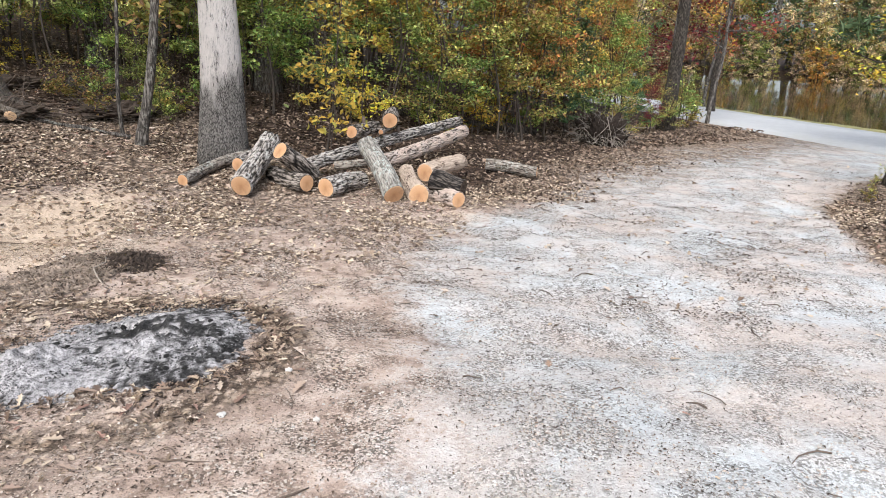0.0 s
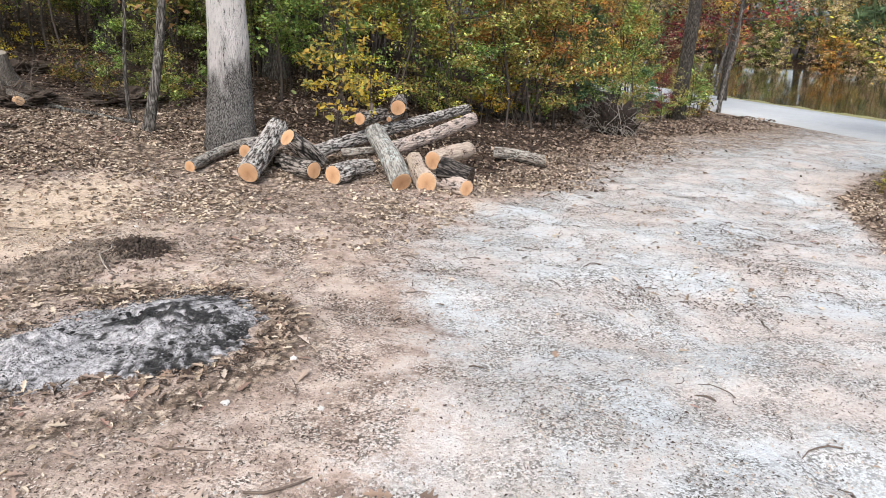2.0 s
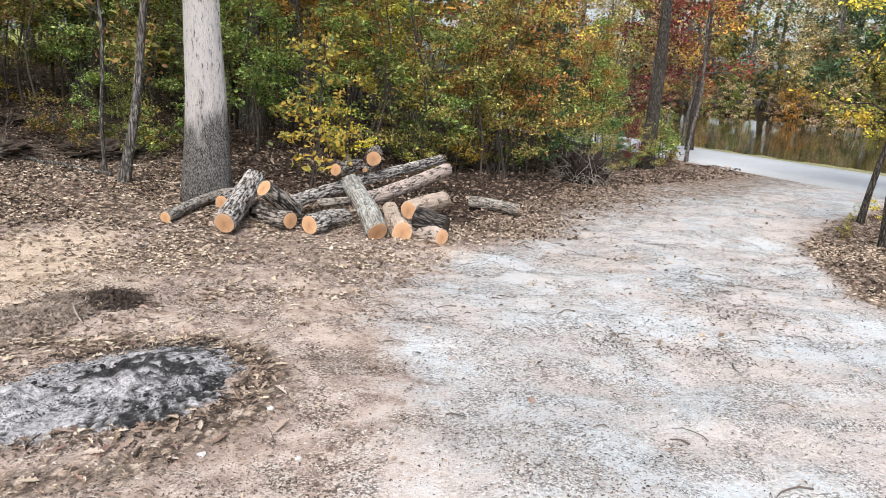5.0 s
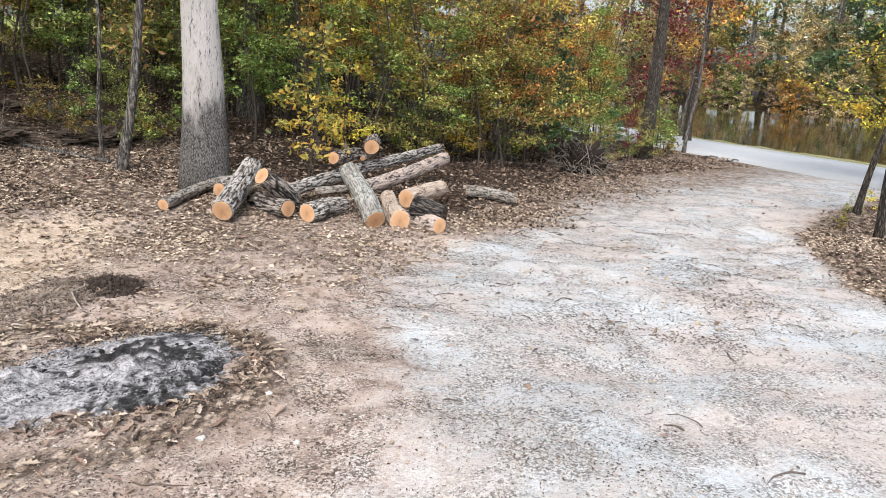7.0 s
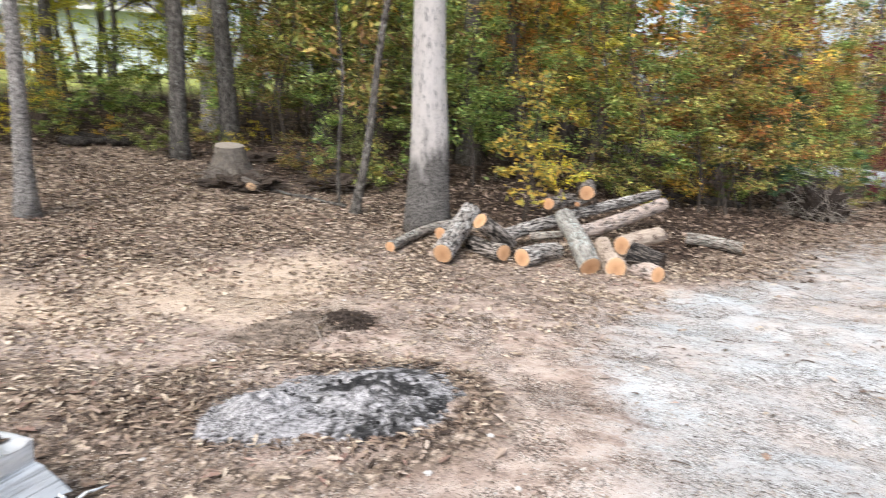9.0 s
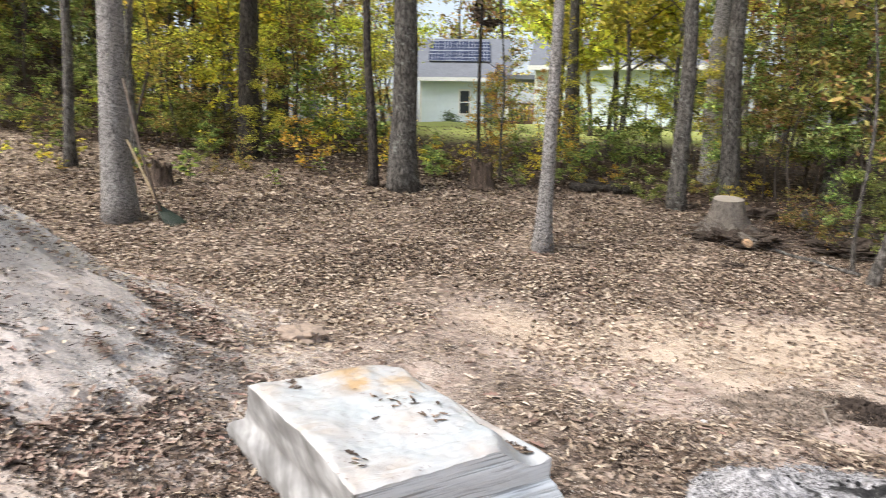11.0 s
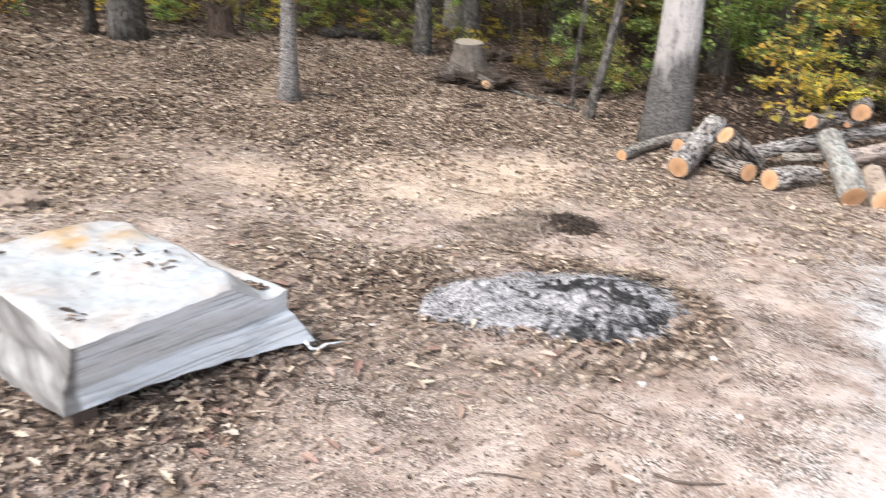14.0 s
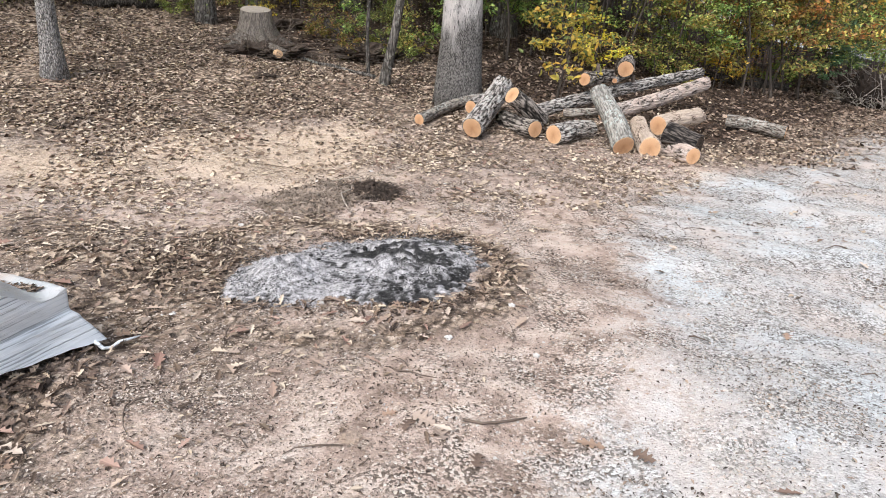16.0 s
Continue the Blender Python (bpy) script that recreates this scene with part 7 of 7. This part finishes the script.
def scatter(n, x0, x1, y0, y1, dens):
    out = []
    while len(out) < n:
        x, y = rng.uniform(x0, x1, 4 * n), rng.uniform(y0, y1, 4 * n)
        k = rng.random(4 * n) < dens(x, y)
        out += list(zip(x[k], y[k]))
    return np.array(out[:n])


def surface(x, y):
    z = height(x, y) + bumps(x, y)
    m = mound_z(x, y)
    return z + np.maximum(0, m - 0.05 * (1 - smooth(0, 0.12, m)) + 0.012)


def on_ground(P, lift=0.012):
    return np.column_stack([P, surface(P[:, 0], P[:, 1]) + lift])


def drifts(x, y, scale, seed):
    return np.array([noise.noise(Vector((a * scale, b * scale, seed))) + 0.5 * noise.noise(Vector((a * scale * 2.7, b * scale * 2.7, seed))) for a, b in zip(x, y)])


P1 = scatter(128000, -14, 9, -1.5, 14, lambda x, y: litter_density(x, y) * np.clip(0.55 + 1.5 * drifts(x, y, 0.75, 1.0), 0.10, 1) * np.exp(-np.maximum(0, np.hypot(x + 2, y - 4) - 5) / 7) * (1 - 0.85 * deep_woods(x, y)) * (0.10 + 0.90 * smooth(2.5, 6.0, np.hypot(x, y))))
_near = np.hypot(P1[:, 0] + 0.2, P1[:, 1]) < 5.0
_pf = P1[~_near]
# Share of dark leaves, growing towards the woods and the north.
_dark = rng.random(len(_pf)) < np.maximum(0.52 * smooth(5.6, 8.4, -.75 * _pf[:, 0] + .66 * _pf[:, 1]), 0.75 * smooth(9.6, 11.5, _pf[:, 1]))
tagged(new("fallen_leaves", leaf_mesh("fallen_leaves", on_ground(_pf[~_dark]), 0.041, L_DRY, rng, flat=0.74, curl=1.1, aspect=0.75)), "carpet of dry tan fallen leaves", "fallen leaves", kind="stuff")
tagged(new("damp_leaves", leaf_mesh("damp_leaves", on_ground(_pf[_dark]), 0.043, L_DARK, rng, flat=0.70, curl=1.1, aspect=0.75)), "dark leaves among the fallen ones", "fallen leaves", kind="stuff")
_pn = P1[_near]
tagged(new("fallen_leaves", leaf_mesh("fallen_leaves", on_ground(_pn[::3]), 0.055, L_DRY, rng, flat=0.88, lobed=True, curl=0.8)), "curled dry oak leaves on bare dirt", "fallen leaves", kind="stuff")
tagged(new("fallen_leaves", leaf_mesh("fallen_leaves", on_ground(np.delete(_pn, np.s_[::3], 0)), 0.030, L_DRY, rng, flat=0.86, oval=True, curl=0.9, aspect=0.5)), "small curled dry leaves on bare dirt", "fallen leaves", kind="stuff")
# Leaves on the woods floor, with the shade put into their dark colour.
P7 = scatter(30000, -22, 8, 0, 24, lambda x, y: deep_woods(x, y) * np.exp(-np.maximum(0, np.hypot(x, y) - 9) / 7))
tagged(new("damp_leaves", leaf_mesh("damp_leaves", on_ground(P7), 0.075, L_DARK, rng, flat=0.6)), "darkened brown leaves on the floor of the woods", "fallen leaves", kind="stuff")
P12 = scatter(15000, -27, -10, -7, 9, lambda x, y: smooth(7.5, 10.0, -.75 * x + .66 * y) * np.exp(-np.maximum(0, np.hypot(x, y) - 12) / 7))
tagged(new("damp_leaves", leaf_mesh("damp_leaves", on_ground(P12[::2]), 0.085, L_DARK, rng, flat=0.6)), "brown leaves on the slope under the trees", "fallen leaves", kind="stuff")
tagged(new("fallen_leaves", leaf_mesh("fallen_leaves", on_ground(P12[1::2]), 0.080, L_DRY, rng, flat=0.6)), "tan leaves on the slope under the trees", "fallen leaves", kind="stuff")
P2 = scatter(3800, -10, 6, 0.2, 10, lambda x, y: np.clip(litter_density(x, y) + 0.03, 0, 1) * (1 - 0.9 * deep_woods(x, y)))
tagged(new("oak_leaves", leaf_mesh("oak_leaves", on_ground(P2, 0.014), 0.075, L_FRESH, rng, flat=0.86, lobed=True, curl=0.8)), "scattered tan lobed oak leaves", "fallen leaves", kind="stuff")
def by_ash(x, y):
    """Leaves drifted against the ash heap, thickest at its west and east ends, and along the pallet."""
    r = ash_radius(x - ASH_X, y - ASH_Y)
    rim = np.exp(-((r - 1.08) / 0.16) ** 2) * np.clip(0.12 + smooth(-2.3, -2.6, x) + smooth(-1.6, -1.25, x) + 0.9 * smooth(3.25, 3.5, y) + 0.3 * smooth(2.75, 2.5, y), 0, 1)
    west = np.exp(-(((x + 2.85) / 0.30) ** 2 + ((y - 2.6) / 0.45) ** 2))
    pallet = np.exp(-(((x + 2.35) / 0.30) ** 2 + ((y - 0.9) / 0.6) ** 2)) + 0.7 * np.exp(-(((x + 3.0) / 0.9) ** 2 + ((y - 0.35) / 0.25) ** 2))
    return np.clip(rim + 0.8 * west + pallet, 0, 1) * smooth(0.92, 1.02, r)


P5 = scatter(5000, -4.2, -0.7, -0.6, 4.2, by_ash)
tagged(new("oak_leaves", leaf_mesh("oak_leaves", on_ground(P5[:2300], 0.012), 0.048, L_DARK, rng, flat=0.66, lobed=True, curl=1.3)), "drifted dark oak leaves by the ash and pallet", "fallen leaves", kind="stuff")
tagged(new("oak_leaves", leaf_mesh("oak_leaves", on_ground(P5[2300:3100], 0.020), 0.050, L_DRY, rng, flat=0.60, lobed=True, curl=1.4)), "drifted tan oak leaves by the ash and pallet", "fallen leaves", kind="stuff")
tagged(new("leaf_crumbs", leaf_mesh("leaf_crumbs", on_ground(P5[3100:], 0.008), 0.028, L_CRUMB, rng, flat=0.7, aspect=0.5, tail=2)), "dark leaf crumbs drifted by the ash and pallet", "leaf crumbs", kind="stuff")
PC = np.array([(-2.80, 4.10), (-2.46, 4.42)])[(np.arange(520) % 4 == 0).astype(int)] + rng.normal(size=(520, 2)) * np.where(np.arange(520) % 4 == 0, 0.13, 0.24)[:, None]
tagged(new("leaf_crumbs", leaf_mesh("leaf_crumbs", on_ground(PC, 0.030), 0.030, L_DARK, rng, flat=0.6, aspect=0.5, tail=1.6, curl=1.3)), "brown leaf scraps lying over the dug soil", "leaf crumbs", kind="stuff")
P13 = scatter(9000, 0.5, 10.0, 13.0, 22.0, lambda x, y: smooth(0.1, 0.8, -poly_side(x, y, DRIVE)) * (across(x, y) < -0.1) * np.exp(-np.maximum(0, np.hypot(x - 4, y - 16.5) - 2) / 2.5))
tagged(new("damp_leaves", leaf_mesh("damp_leaves", on_ground(P13), 0.085, L_DARK, rng, flat=0.6)), "dark rust-brown leaves banked beside the road", "fallen leaves", kind="stuff")
P6 = scatter(12500, -7.5, -1.0, -3.2, 1.0, lambda x, y: smooth(-0.95, -1.6, x) * smooth(-3.1, -2.3, y) * np.where(mound_z(x, y) > 0.02, 1.0, 0) * np.clip(3.0 * drifts(x, y, 1.5, 3.0) - 0.30 + 0.35 * smooth(0.5, 0.15, mound_z(x, y)), 0.03, 1) * np.where(mound_z(x, y) < 0.5, 1.0, 0.10))
tagged(new("oak_leaves", leaf_mesh("oak_leaves", on_ground(P6[::2], 0.014), 0.062, L_FRESH, rng, flat=0.82, lobed=True, curl=1.0)), "tan dry leaves strewn over the gravel mound", "fallen leaves", kind="stuff")
tagged(new("oak_leaves", leaf_mesh("oak_leaves", on_ground(P6[1::2], 0.010), 0.058, L_DARK, rng, flat=0.82, lobed=True, curl=0.8)), "dark dry leaves strewn over the gravel mound", "fallen leaves", kind="stuff")


P3 = scatter(8000, -6.0, 7.0, 0.8, 15.0, lambda x, y: np.clip(0.45 + 0.55 * zones(x, y)[0], 0, 1) * np.exp(-np.maximum(0, np.hypot(x, y) - 2.5) / 4.0))
tagged(new("leaf_crumbs", leaf_mesh("leaf_crumbs", on_ground(P3, 0.006), 0.017, L_CRUMB, rng, flat=0.8, aspect=0.4, tail=4)), "dark crumbled leaves and bark on the ground", "leaf crumbs", kind="stuff")
_cc = scatter(5200, -3.0, 7.0, 1.0, 16.0, lambda x, y: np.clip(0.35 + 2.2 * drifts(x, y, 1.1, 9.0), 0.04, 1) * np.exp(-np.maximum(0, np.hypot(x, y) - 2.5) / 5.5))
P8 = np.repeat(_cc, 16, 0) + rng.normal(size=(83200, 2)) * np.repeat(0.04 + 0.16 * rng.random(5200), 16)[:, None]
_close = np.hypot(P8[:, 0], P8[:, 1]) < 4.5
for _p8, _size in ((P8[_close], 0.0135), (P8[~_close], 0.022)):
    tagged(new("leaf_crumbs", leaf_mesh("leaf_crumbs", on_ground(_p8, 0.006), _size, L_CRUMB, rng, flat=0.82, aspect=0.35, tail=3)), "clusters of dark bark crumbs and twig bits", "leaf crumbs", kind="stuff")
P9 = scatter(33000, -7.5, -0.9, -3.0, 1.2, lambda x, y: smooth(-0.95, -1.6, x) * smooth(-3.1, -2.3, y) * np.where(mound_z(x, y) > 0.02, 1.0, 0) * np.exp(-np.maximum(0, np.hypot(x, y) - 2) / 3) * np.clip(1.6 * drifts(x * 0.6 + y * 0.8, y * 0.6 - x * 0.8, 2.2, 7.0) + 0.35, 0.12, 1))
tagged(new("leaf_crumbs", leaf_mesh("leaf_crumbs", on_ground(P9, 0.010), 0.026, L_CRUMB, rng, flat=0.8, aspect=0.5, tail=2)), "dark leaf crumbs strewn over the gravel mound", "leaf crumbs", kind="stuff")
P4 = scatter(26000, -6.5, 3.0, 0.8, 8.0, lambda x, y: np.clip(1 - zones(x, y)[0], 0.05, 1) * np.exp(-np.maximum(0, np.hypot(x + 1, y - 2) - 2) / 3.0))
tagged(new("leaf_crumbs", leaf_mesh("leaf_crumbs", on_ground(P4, 0.006), 0.016, L_DARK, rng, flat=0.8, aspect=0.5, tail=4)), "brown crumbled leaves and chips on the dirt", "leaf crumbs", kind="stuff")


P10 = scatter(34000, -5.0, 2.0, 0.7, 5.5, lambda x, y: np.clip(1.0 - 0.85 * zones(x, y)[0], 0.05, 1) * (0.12 + 0.88 * smooth(-0.7, -1.7, x + 0.35 * (y - 1.5))) * np.clip(0.5 + 1.3 * drifts(x, y, 1.6, 4.0), 0.08, 1) * np.exp(-np.maximum(0, np.hypot(x + 1, y - 1.5) - 1.2) / 1.6) * smooth(0.85, 1.0, ash_radius(x - ASH_X, y - ASH_Y)))
tagged(new("leaf_chips", leaf_mesh("leaf_chips", on_ground(P10, 0.006), 0.0125, L_CHIP, rng, flat=0.80, aspect=0.55, tail=2.5)), "small tan and brown leaf chips on the dirt", "leaf crumbs", kind="stuff")
P11 = scatter(5200, 3.0, 9.0, 4.5, 14.0, lambda x, y: smooth(0.0, 0.5, -poly_side(x, y, DRIVE)) * np.exp(-np.maximum(0, np.hypot(x - 4.5, y - 8) - 2) / 2))
tagged(new("damp_leaves", leaf_mesh("damp_leaves", on_ground(P11), 0.070, L_DARK, rng, flat=0.6, lobed=True)), "brown leaves banked beside the drive", "fallen leaves", kind="stuff")


def pebbles(name, P, size, mat, label):
    N = len(P)
    base = np.array([(1, 0, 0), (-.5, .87, 0), (-.5, -.87, 0), (.45, .2, .75), (-.4, .1, .65), (.1, -.5, .7)], float)
    fc = np.array([(0, 1, 3), (1, 4, 3), (1, 2, 4), (2, 5, 4), (2, 0, 5), (0, 3, 5), (3, 4, 5)])
    V = base[None] * (0.7 + 0.6 * rng.random((N, 6, 1)))
    a = rng.random(N) * 6.28
    c, s = np.cos(a), np.sin(a)
    x = V[:, :, 0] * c[:, None] * 1.25 - V[:, :, 1] * s[:, None]
    y = V[:, :, 0] * s[:, None] * 1.25 + V[:, :, 1] * c[:, None]
    S = (size * (0.4 + 1.2 * rng.random(N) ** 2))[:, None]
    pos = on_ground(P, -0.001)
    X = np.stack([x * S + pos[:, :1], y * S + pos[:, 1:2], V[:, :, 2] * S + pos[:, 2:]], 2).reshape(-1, 3)
    F = (np.arange(N)[:, None, None] * 6 + fc[None]).reshape(-1, 3)
    me = mesh_from(name, X.tolist(), F.tolist(), mat)
    return tagged(new(name, me), label, "pebbles", kind="stuff")


M_PEB, _t3, _b3 = material("pebble", 0.9)
val(_t3, mix(_t3, math_(_t3, 'MULTIPLY', noise_(_t3, coords(_t3), 60.0, 3), 0.4), ramp(_t3, island_random(_t3), [(0.0, (0.20, 0.18, 0.16)), (0.2, (0.40, 0.38, 0.355)), (0.5, (0.54, 0.52, 0.49)), (0.75, (0.48, 0.39, 0.325)), (1.0, (0.66, 0.65, 0.63))]), (0.3, 0.27, 0.24)), _b3.inputs["Base Color"])
PG = scatter(36000, -4.5, 5.0, 0.6, 8.0, lambda x, y: np.clip(0.15 + 0.6 * zones(x, y)[0] - 0.5 * zones(x, y)[2], 0.03, 1) * np.clip(1.7 * patches(1.9 * x + 1, 1.9 * y) - 0.35, 0.04, 1) * np.exp(-np.maximum(0, np.hypot(x, y) - 2) / 2.2))
pebbles("pebbles", PG, 0.0056, M_PEB, "loose grey and tan gravel stones")
PM = scatter(7000, -9, -1.2, -3.5, 1.2, lambda x, y: np.where(mound_z(x, y) > 0.02, 1.0, 0) * np.exp(-np.maximum(0, np.hypot(x, y) - 2) / 3))
pebbles("pebbles", PM, 0.010, M_PEB, "loose stones on the gravel mound")

M_ASHBIT, _t4, _b4 = material("ash_crumb", 1.0)
val(_t4, ramp(_t4, island_random(_t4), [(0.0, (0.02, 0.02, 0.02)), (0.55, (0.07, 0.068, 0.066)), (0.7, (0.14, 0.137, 0.135)), (1.0, (0.27, 0.265, 0.27))]), _b4.inputs["Base Color"])
PA_ = scatter(4200, -2.8, -1.0, 2.1, 3.9, lambda x, y: smooth(1.0, 0.75, ash_radius(x - ASH_X, y - ASH_Y)))
ash_bits = pebbles("ash_crumbs", PA_, 0.0045, M_ASHBIT, "crumbs of white ash and black charcoal on the heap")
ash_bits.location.z = 0.06
STONES = [lump_mesh("stone", 300 + i, M_PEB, 0.55, 2) for i in range(4)]
_r = random.Random(12)
M_CLAY = plain("clay_lump", (0.33, 0.255, 0.20), 0.95, vary=0.3, scale=8, bumped=0.6)
CLAY = lump_mesh("stone", 333, M_CLAY, 0.42, 3)
for i in range(30):
    x, y = _r.uniform(-3.2, 3.2), 1.3 + 4.2 * _r.random() ** 1.5
    s = _r.uniform(0.010, 0.022)
    if i == 0:
        x, y, s = -1.09, 1.55, 0.038
    if i == 1:
        x, y, s = -5.45, 1.58, 0.21
    c = new("stone", CLAY if i < 2 else STONES[i % 4])
    c.matrix_basis = pose(x, y, ground_z(x, y) + s * 0.15, 0, 0, _r.uniform(0, 360)) @ Matrix.Scale(s, 4)
    tagged(c, "large half-buried tan stone" if i == 1 else "small pale stone lying on the dirt", "stone", "stones on the ground")


def twig(x, y, ln, az, r, seed):
    rr = random.Random(seed)
    P = []
    for k in range(5):
        w = k / 4
        px_, py_ = x + ln * w * math.cos(az + 0.5 * w), y + ln * w * math.sin(az + 0.5 * w)
        P.append((px_ + rr.uniform(-.01, .01), py_ + rr.uniform(-.01, .01), float(surface(np.array([px_]), np.array([py_]))[0]) + r + 0.012 * math.sin(w * 3.1)))
    v, f = tube(P, [r, r * .95, r * .85, r * .7, r * .4], 6, 0.15, seed)
    return tagged(new("twig", mesh_from("twig", v, f, M_TWIG, False)), "thin dark twig lying on the ground", "twig", "twigs on the ground")


twig(-0.75, 1.81, 0.26, 0.1, 0.006, 1)
for i in range(110):
    x, y = _r.uniform(-4.5, 4.0), 1.3 + 7.0 * _r.random() ** 1.4
    if math.hypot((x + 1.9) / .9, (y - 2.95) / .6) < 1 or (-3.9 < x < -2.3 and 0.3 < y < 1.7):
        continue
    twig(x, y, _r.uniform(0.05, 0.22), _r.uniform(0, 6.28), _r.uniform(0.002, 0.005), i + 10)


# single large oak leaves
def oak_leaf(x, y, size, turn, tilt, mat, label, seed):
    """One deep-lobed leaf, arched along its midrib, with a stalk."""
    rr = random.Random(seed)
    half = [(-0.42, 0.02), (-0.34, 0.11), (-0.26, 0.21), (-0.20, 0.20), (-0.16, 0.08), (-0.09, 0.11), (0.0, 0.33), (0.07, 0.32), (0.09, 0.12), (0.15, 0.10), (0.25, 0.26), (0.31, 0.24), (0.33, 0.09), (0.39, 0.13), (0.46, 0.09)]
    arch, curl = rr.uniform(0.10, 0.25), rr.uniform(0.3, 0.9)

    def at(a, b):
        return (a * size, b * size, size * (arch * (0.25 - a * a) + curl * b * b * (1 + a)))
    mid = [at(a, 0) for a, _ in half]
    verts = mid + [at(a + rr.uniform(-.015, .015), b * rr.uniform(0.75, 1.15)) for a, b in half] + [at(a + rr.uniform(-.015, .015), -b * rr.uniform(0.75, 1.15)) for a, b in half] + [at(0.5, 0), at(-0.5, 0)]
    n, faces = len(half), []
    for k in range(n - 1):
        faces += [(k, k + 1, n + k + 1, n + k), (k + 1, k, 2 * n + k, 2 * n + k + 1)]
    faces += [(n - 1, 3 * n, 2 * n - 1), (n - 1, 3 * n - 1, 3 * n)]
    top = new("oak_leaf", mesh_from("oak_leaf", verts, faces, mat))
    top.matrix_basis = pose(x, y, float(surface(np.array([x]), np.array([y]))[0]) + 0.006 + 0.25 * size * abs(math.sin(radians(tilt))), tilt, rr.uniform(-12, 12), turn)
    part("stalk", mesh_from("stalk", *tube([(-0.40 * size, 0, size * arch * 0.09), (-0.55 * size, 0, 0), (-0.72 * size, 0.04 * size, 0.0)], [0.0016, 0.0014, 0.0010], 5), M_TWIG), top)
    return tagged(top, label, "oak leaf", "large oak leaves on the ground")


L_PALE = leaf_material("oak_leaf_pale", [(0.40, 0.315, 0.255), (0.47, 0.39, 0.325), (0.34, 0.255, 0.20)], 0.12, 0.7, False)
L_RUST = leaf_material("oak_leaf_rust", [(0.37, 0.235, 0.16), (0.30, 0.18, 0.125), (0.40, 0.275, 0.195)], 0.12, 0.7, False)
L_BROWN = leaf_material("oak_leaf_brown", [(0.19, 0.125, 0.095), (0.27, 0.19, 0.145), (0.14, 0.095, 0.072)], 0.12, 0.7, False)
for k, (x, y, size, tilt, mat) in enumerate([
        (-0.89, 1.74, 0.105, 28, L_PALE), (-0.80, 1.69, 0.10, 14, L_PALE), (-0.93, 1.70, 0.09, 6, L_BROWN), (-1.03, 1.74, 0.075, 5, L_RUST), (-0.28, 1.88, 0.115, 8, L_RUST), (-0.10, 1.86, 0.10, 22, L_BROWN), (-0.63, 1.62, 0.10, 10, L_BROWN),
        (-1.14, 2.33, 0.085, 30, L_BROWN), (-1.86, 1.86, 0.085, 4, L_PALE), (-2.28, 2.06, 0.09, 8, L_PALE), (-2.40, 1.93, 0.085, 3, L_PALE), (-2.36, 1.76, 0.09, 5, L_RUST), (-2.20, 1.70, 0.085, 3, L_PALE), (-2.62, 2.15, 0.08, 6, L_PALE),
        (-2.15, 1.40, 0.08, 9, L_BROWN), (-2.05, 1.18, 0.085, 6, L_PALE), (-2.20, 1.05, 0.09, 10, L_BROWN), (-2.02, 0.92, 0.085, 5, L_RUST), (-1.55, 3.02, 0.10, 6, L_RUST), (-1.42, 2.62, 0.09, 5, L_RUST), (-1.20, 2.66, 0.09, 8, L_PALE), (-1.12, 3.00, 0.085, 12, L_PALE),
        (-1.70, 2.55, 0.07, 8, L_BROWN), (0.45, 3.3, 0.08, 5, L_RUST), (1.15, 4.6, 0.085, 10, L_BROWN), (-0.45, 4.1, 0.08, 6, L_PALE), (-3.2, 2.35, 0.09, 8, L_PALE), (-3.0, 2.0, 0.085, 6, L_BROWN), (-1.45, -0.35, 0.10, 8, L_PALE), (-1.75, -0.15, 0.10, 12, L_RUST), (-2.1, -0.45, 0.11, 6, L_BROWN), (-2.5, -0.2, 0.10, 4, L_PALE), (-3.0, -0.6, 0.09, 8, L_PALE)]):
    oak_leaf(x, y, size, (k * 137) % 360, tilt, mat, {L_PALE: "large pale tan oak leaf lying on the ground", L_RUST: "large rust-brown oak leaf lying on the ground", L_BROWN: "large dark brown oak leaf lying on the ground"}[mat], k)
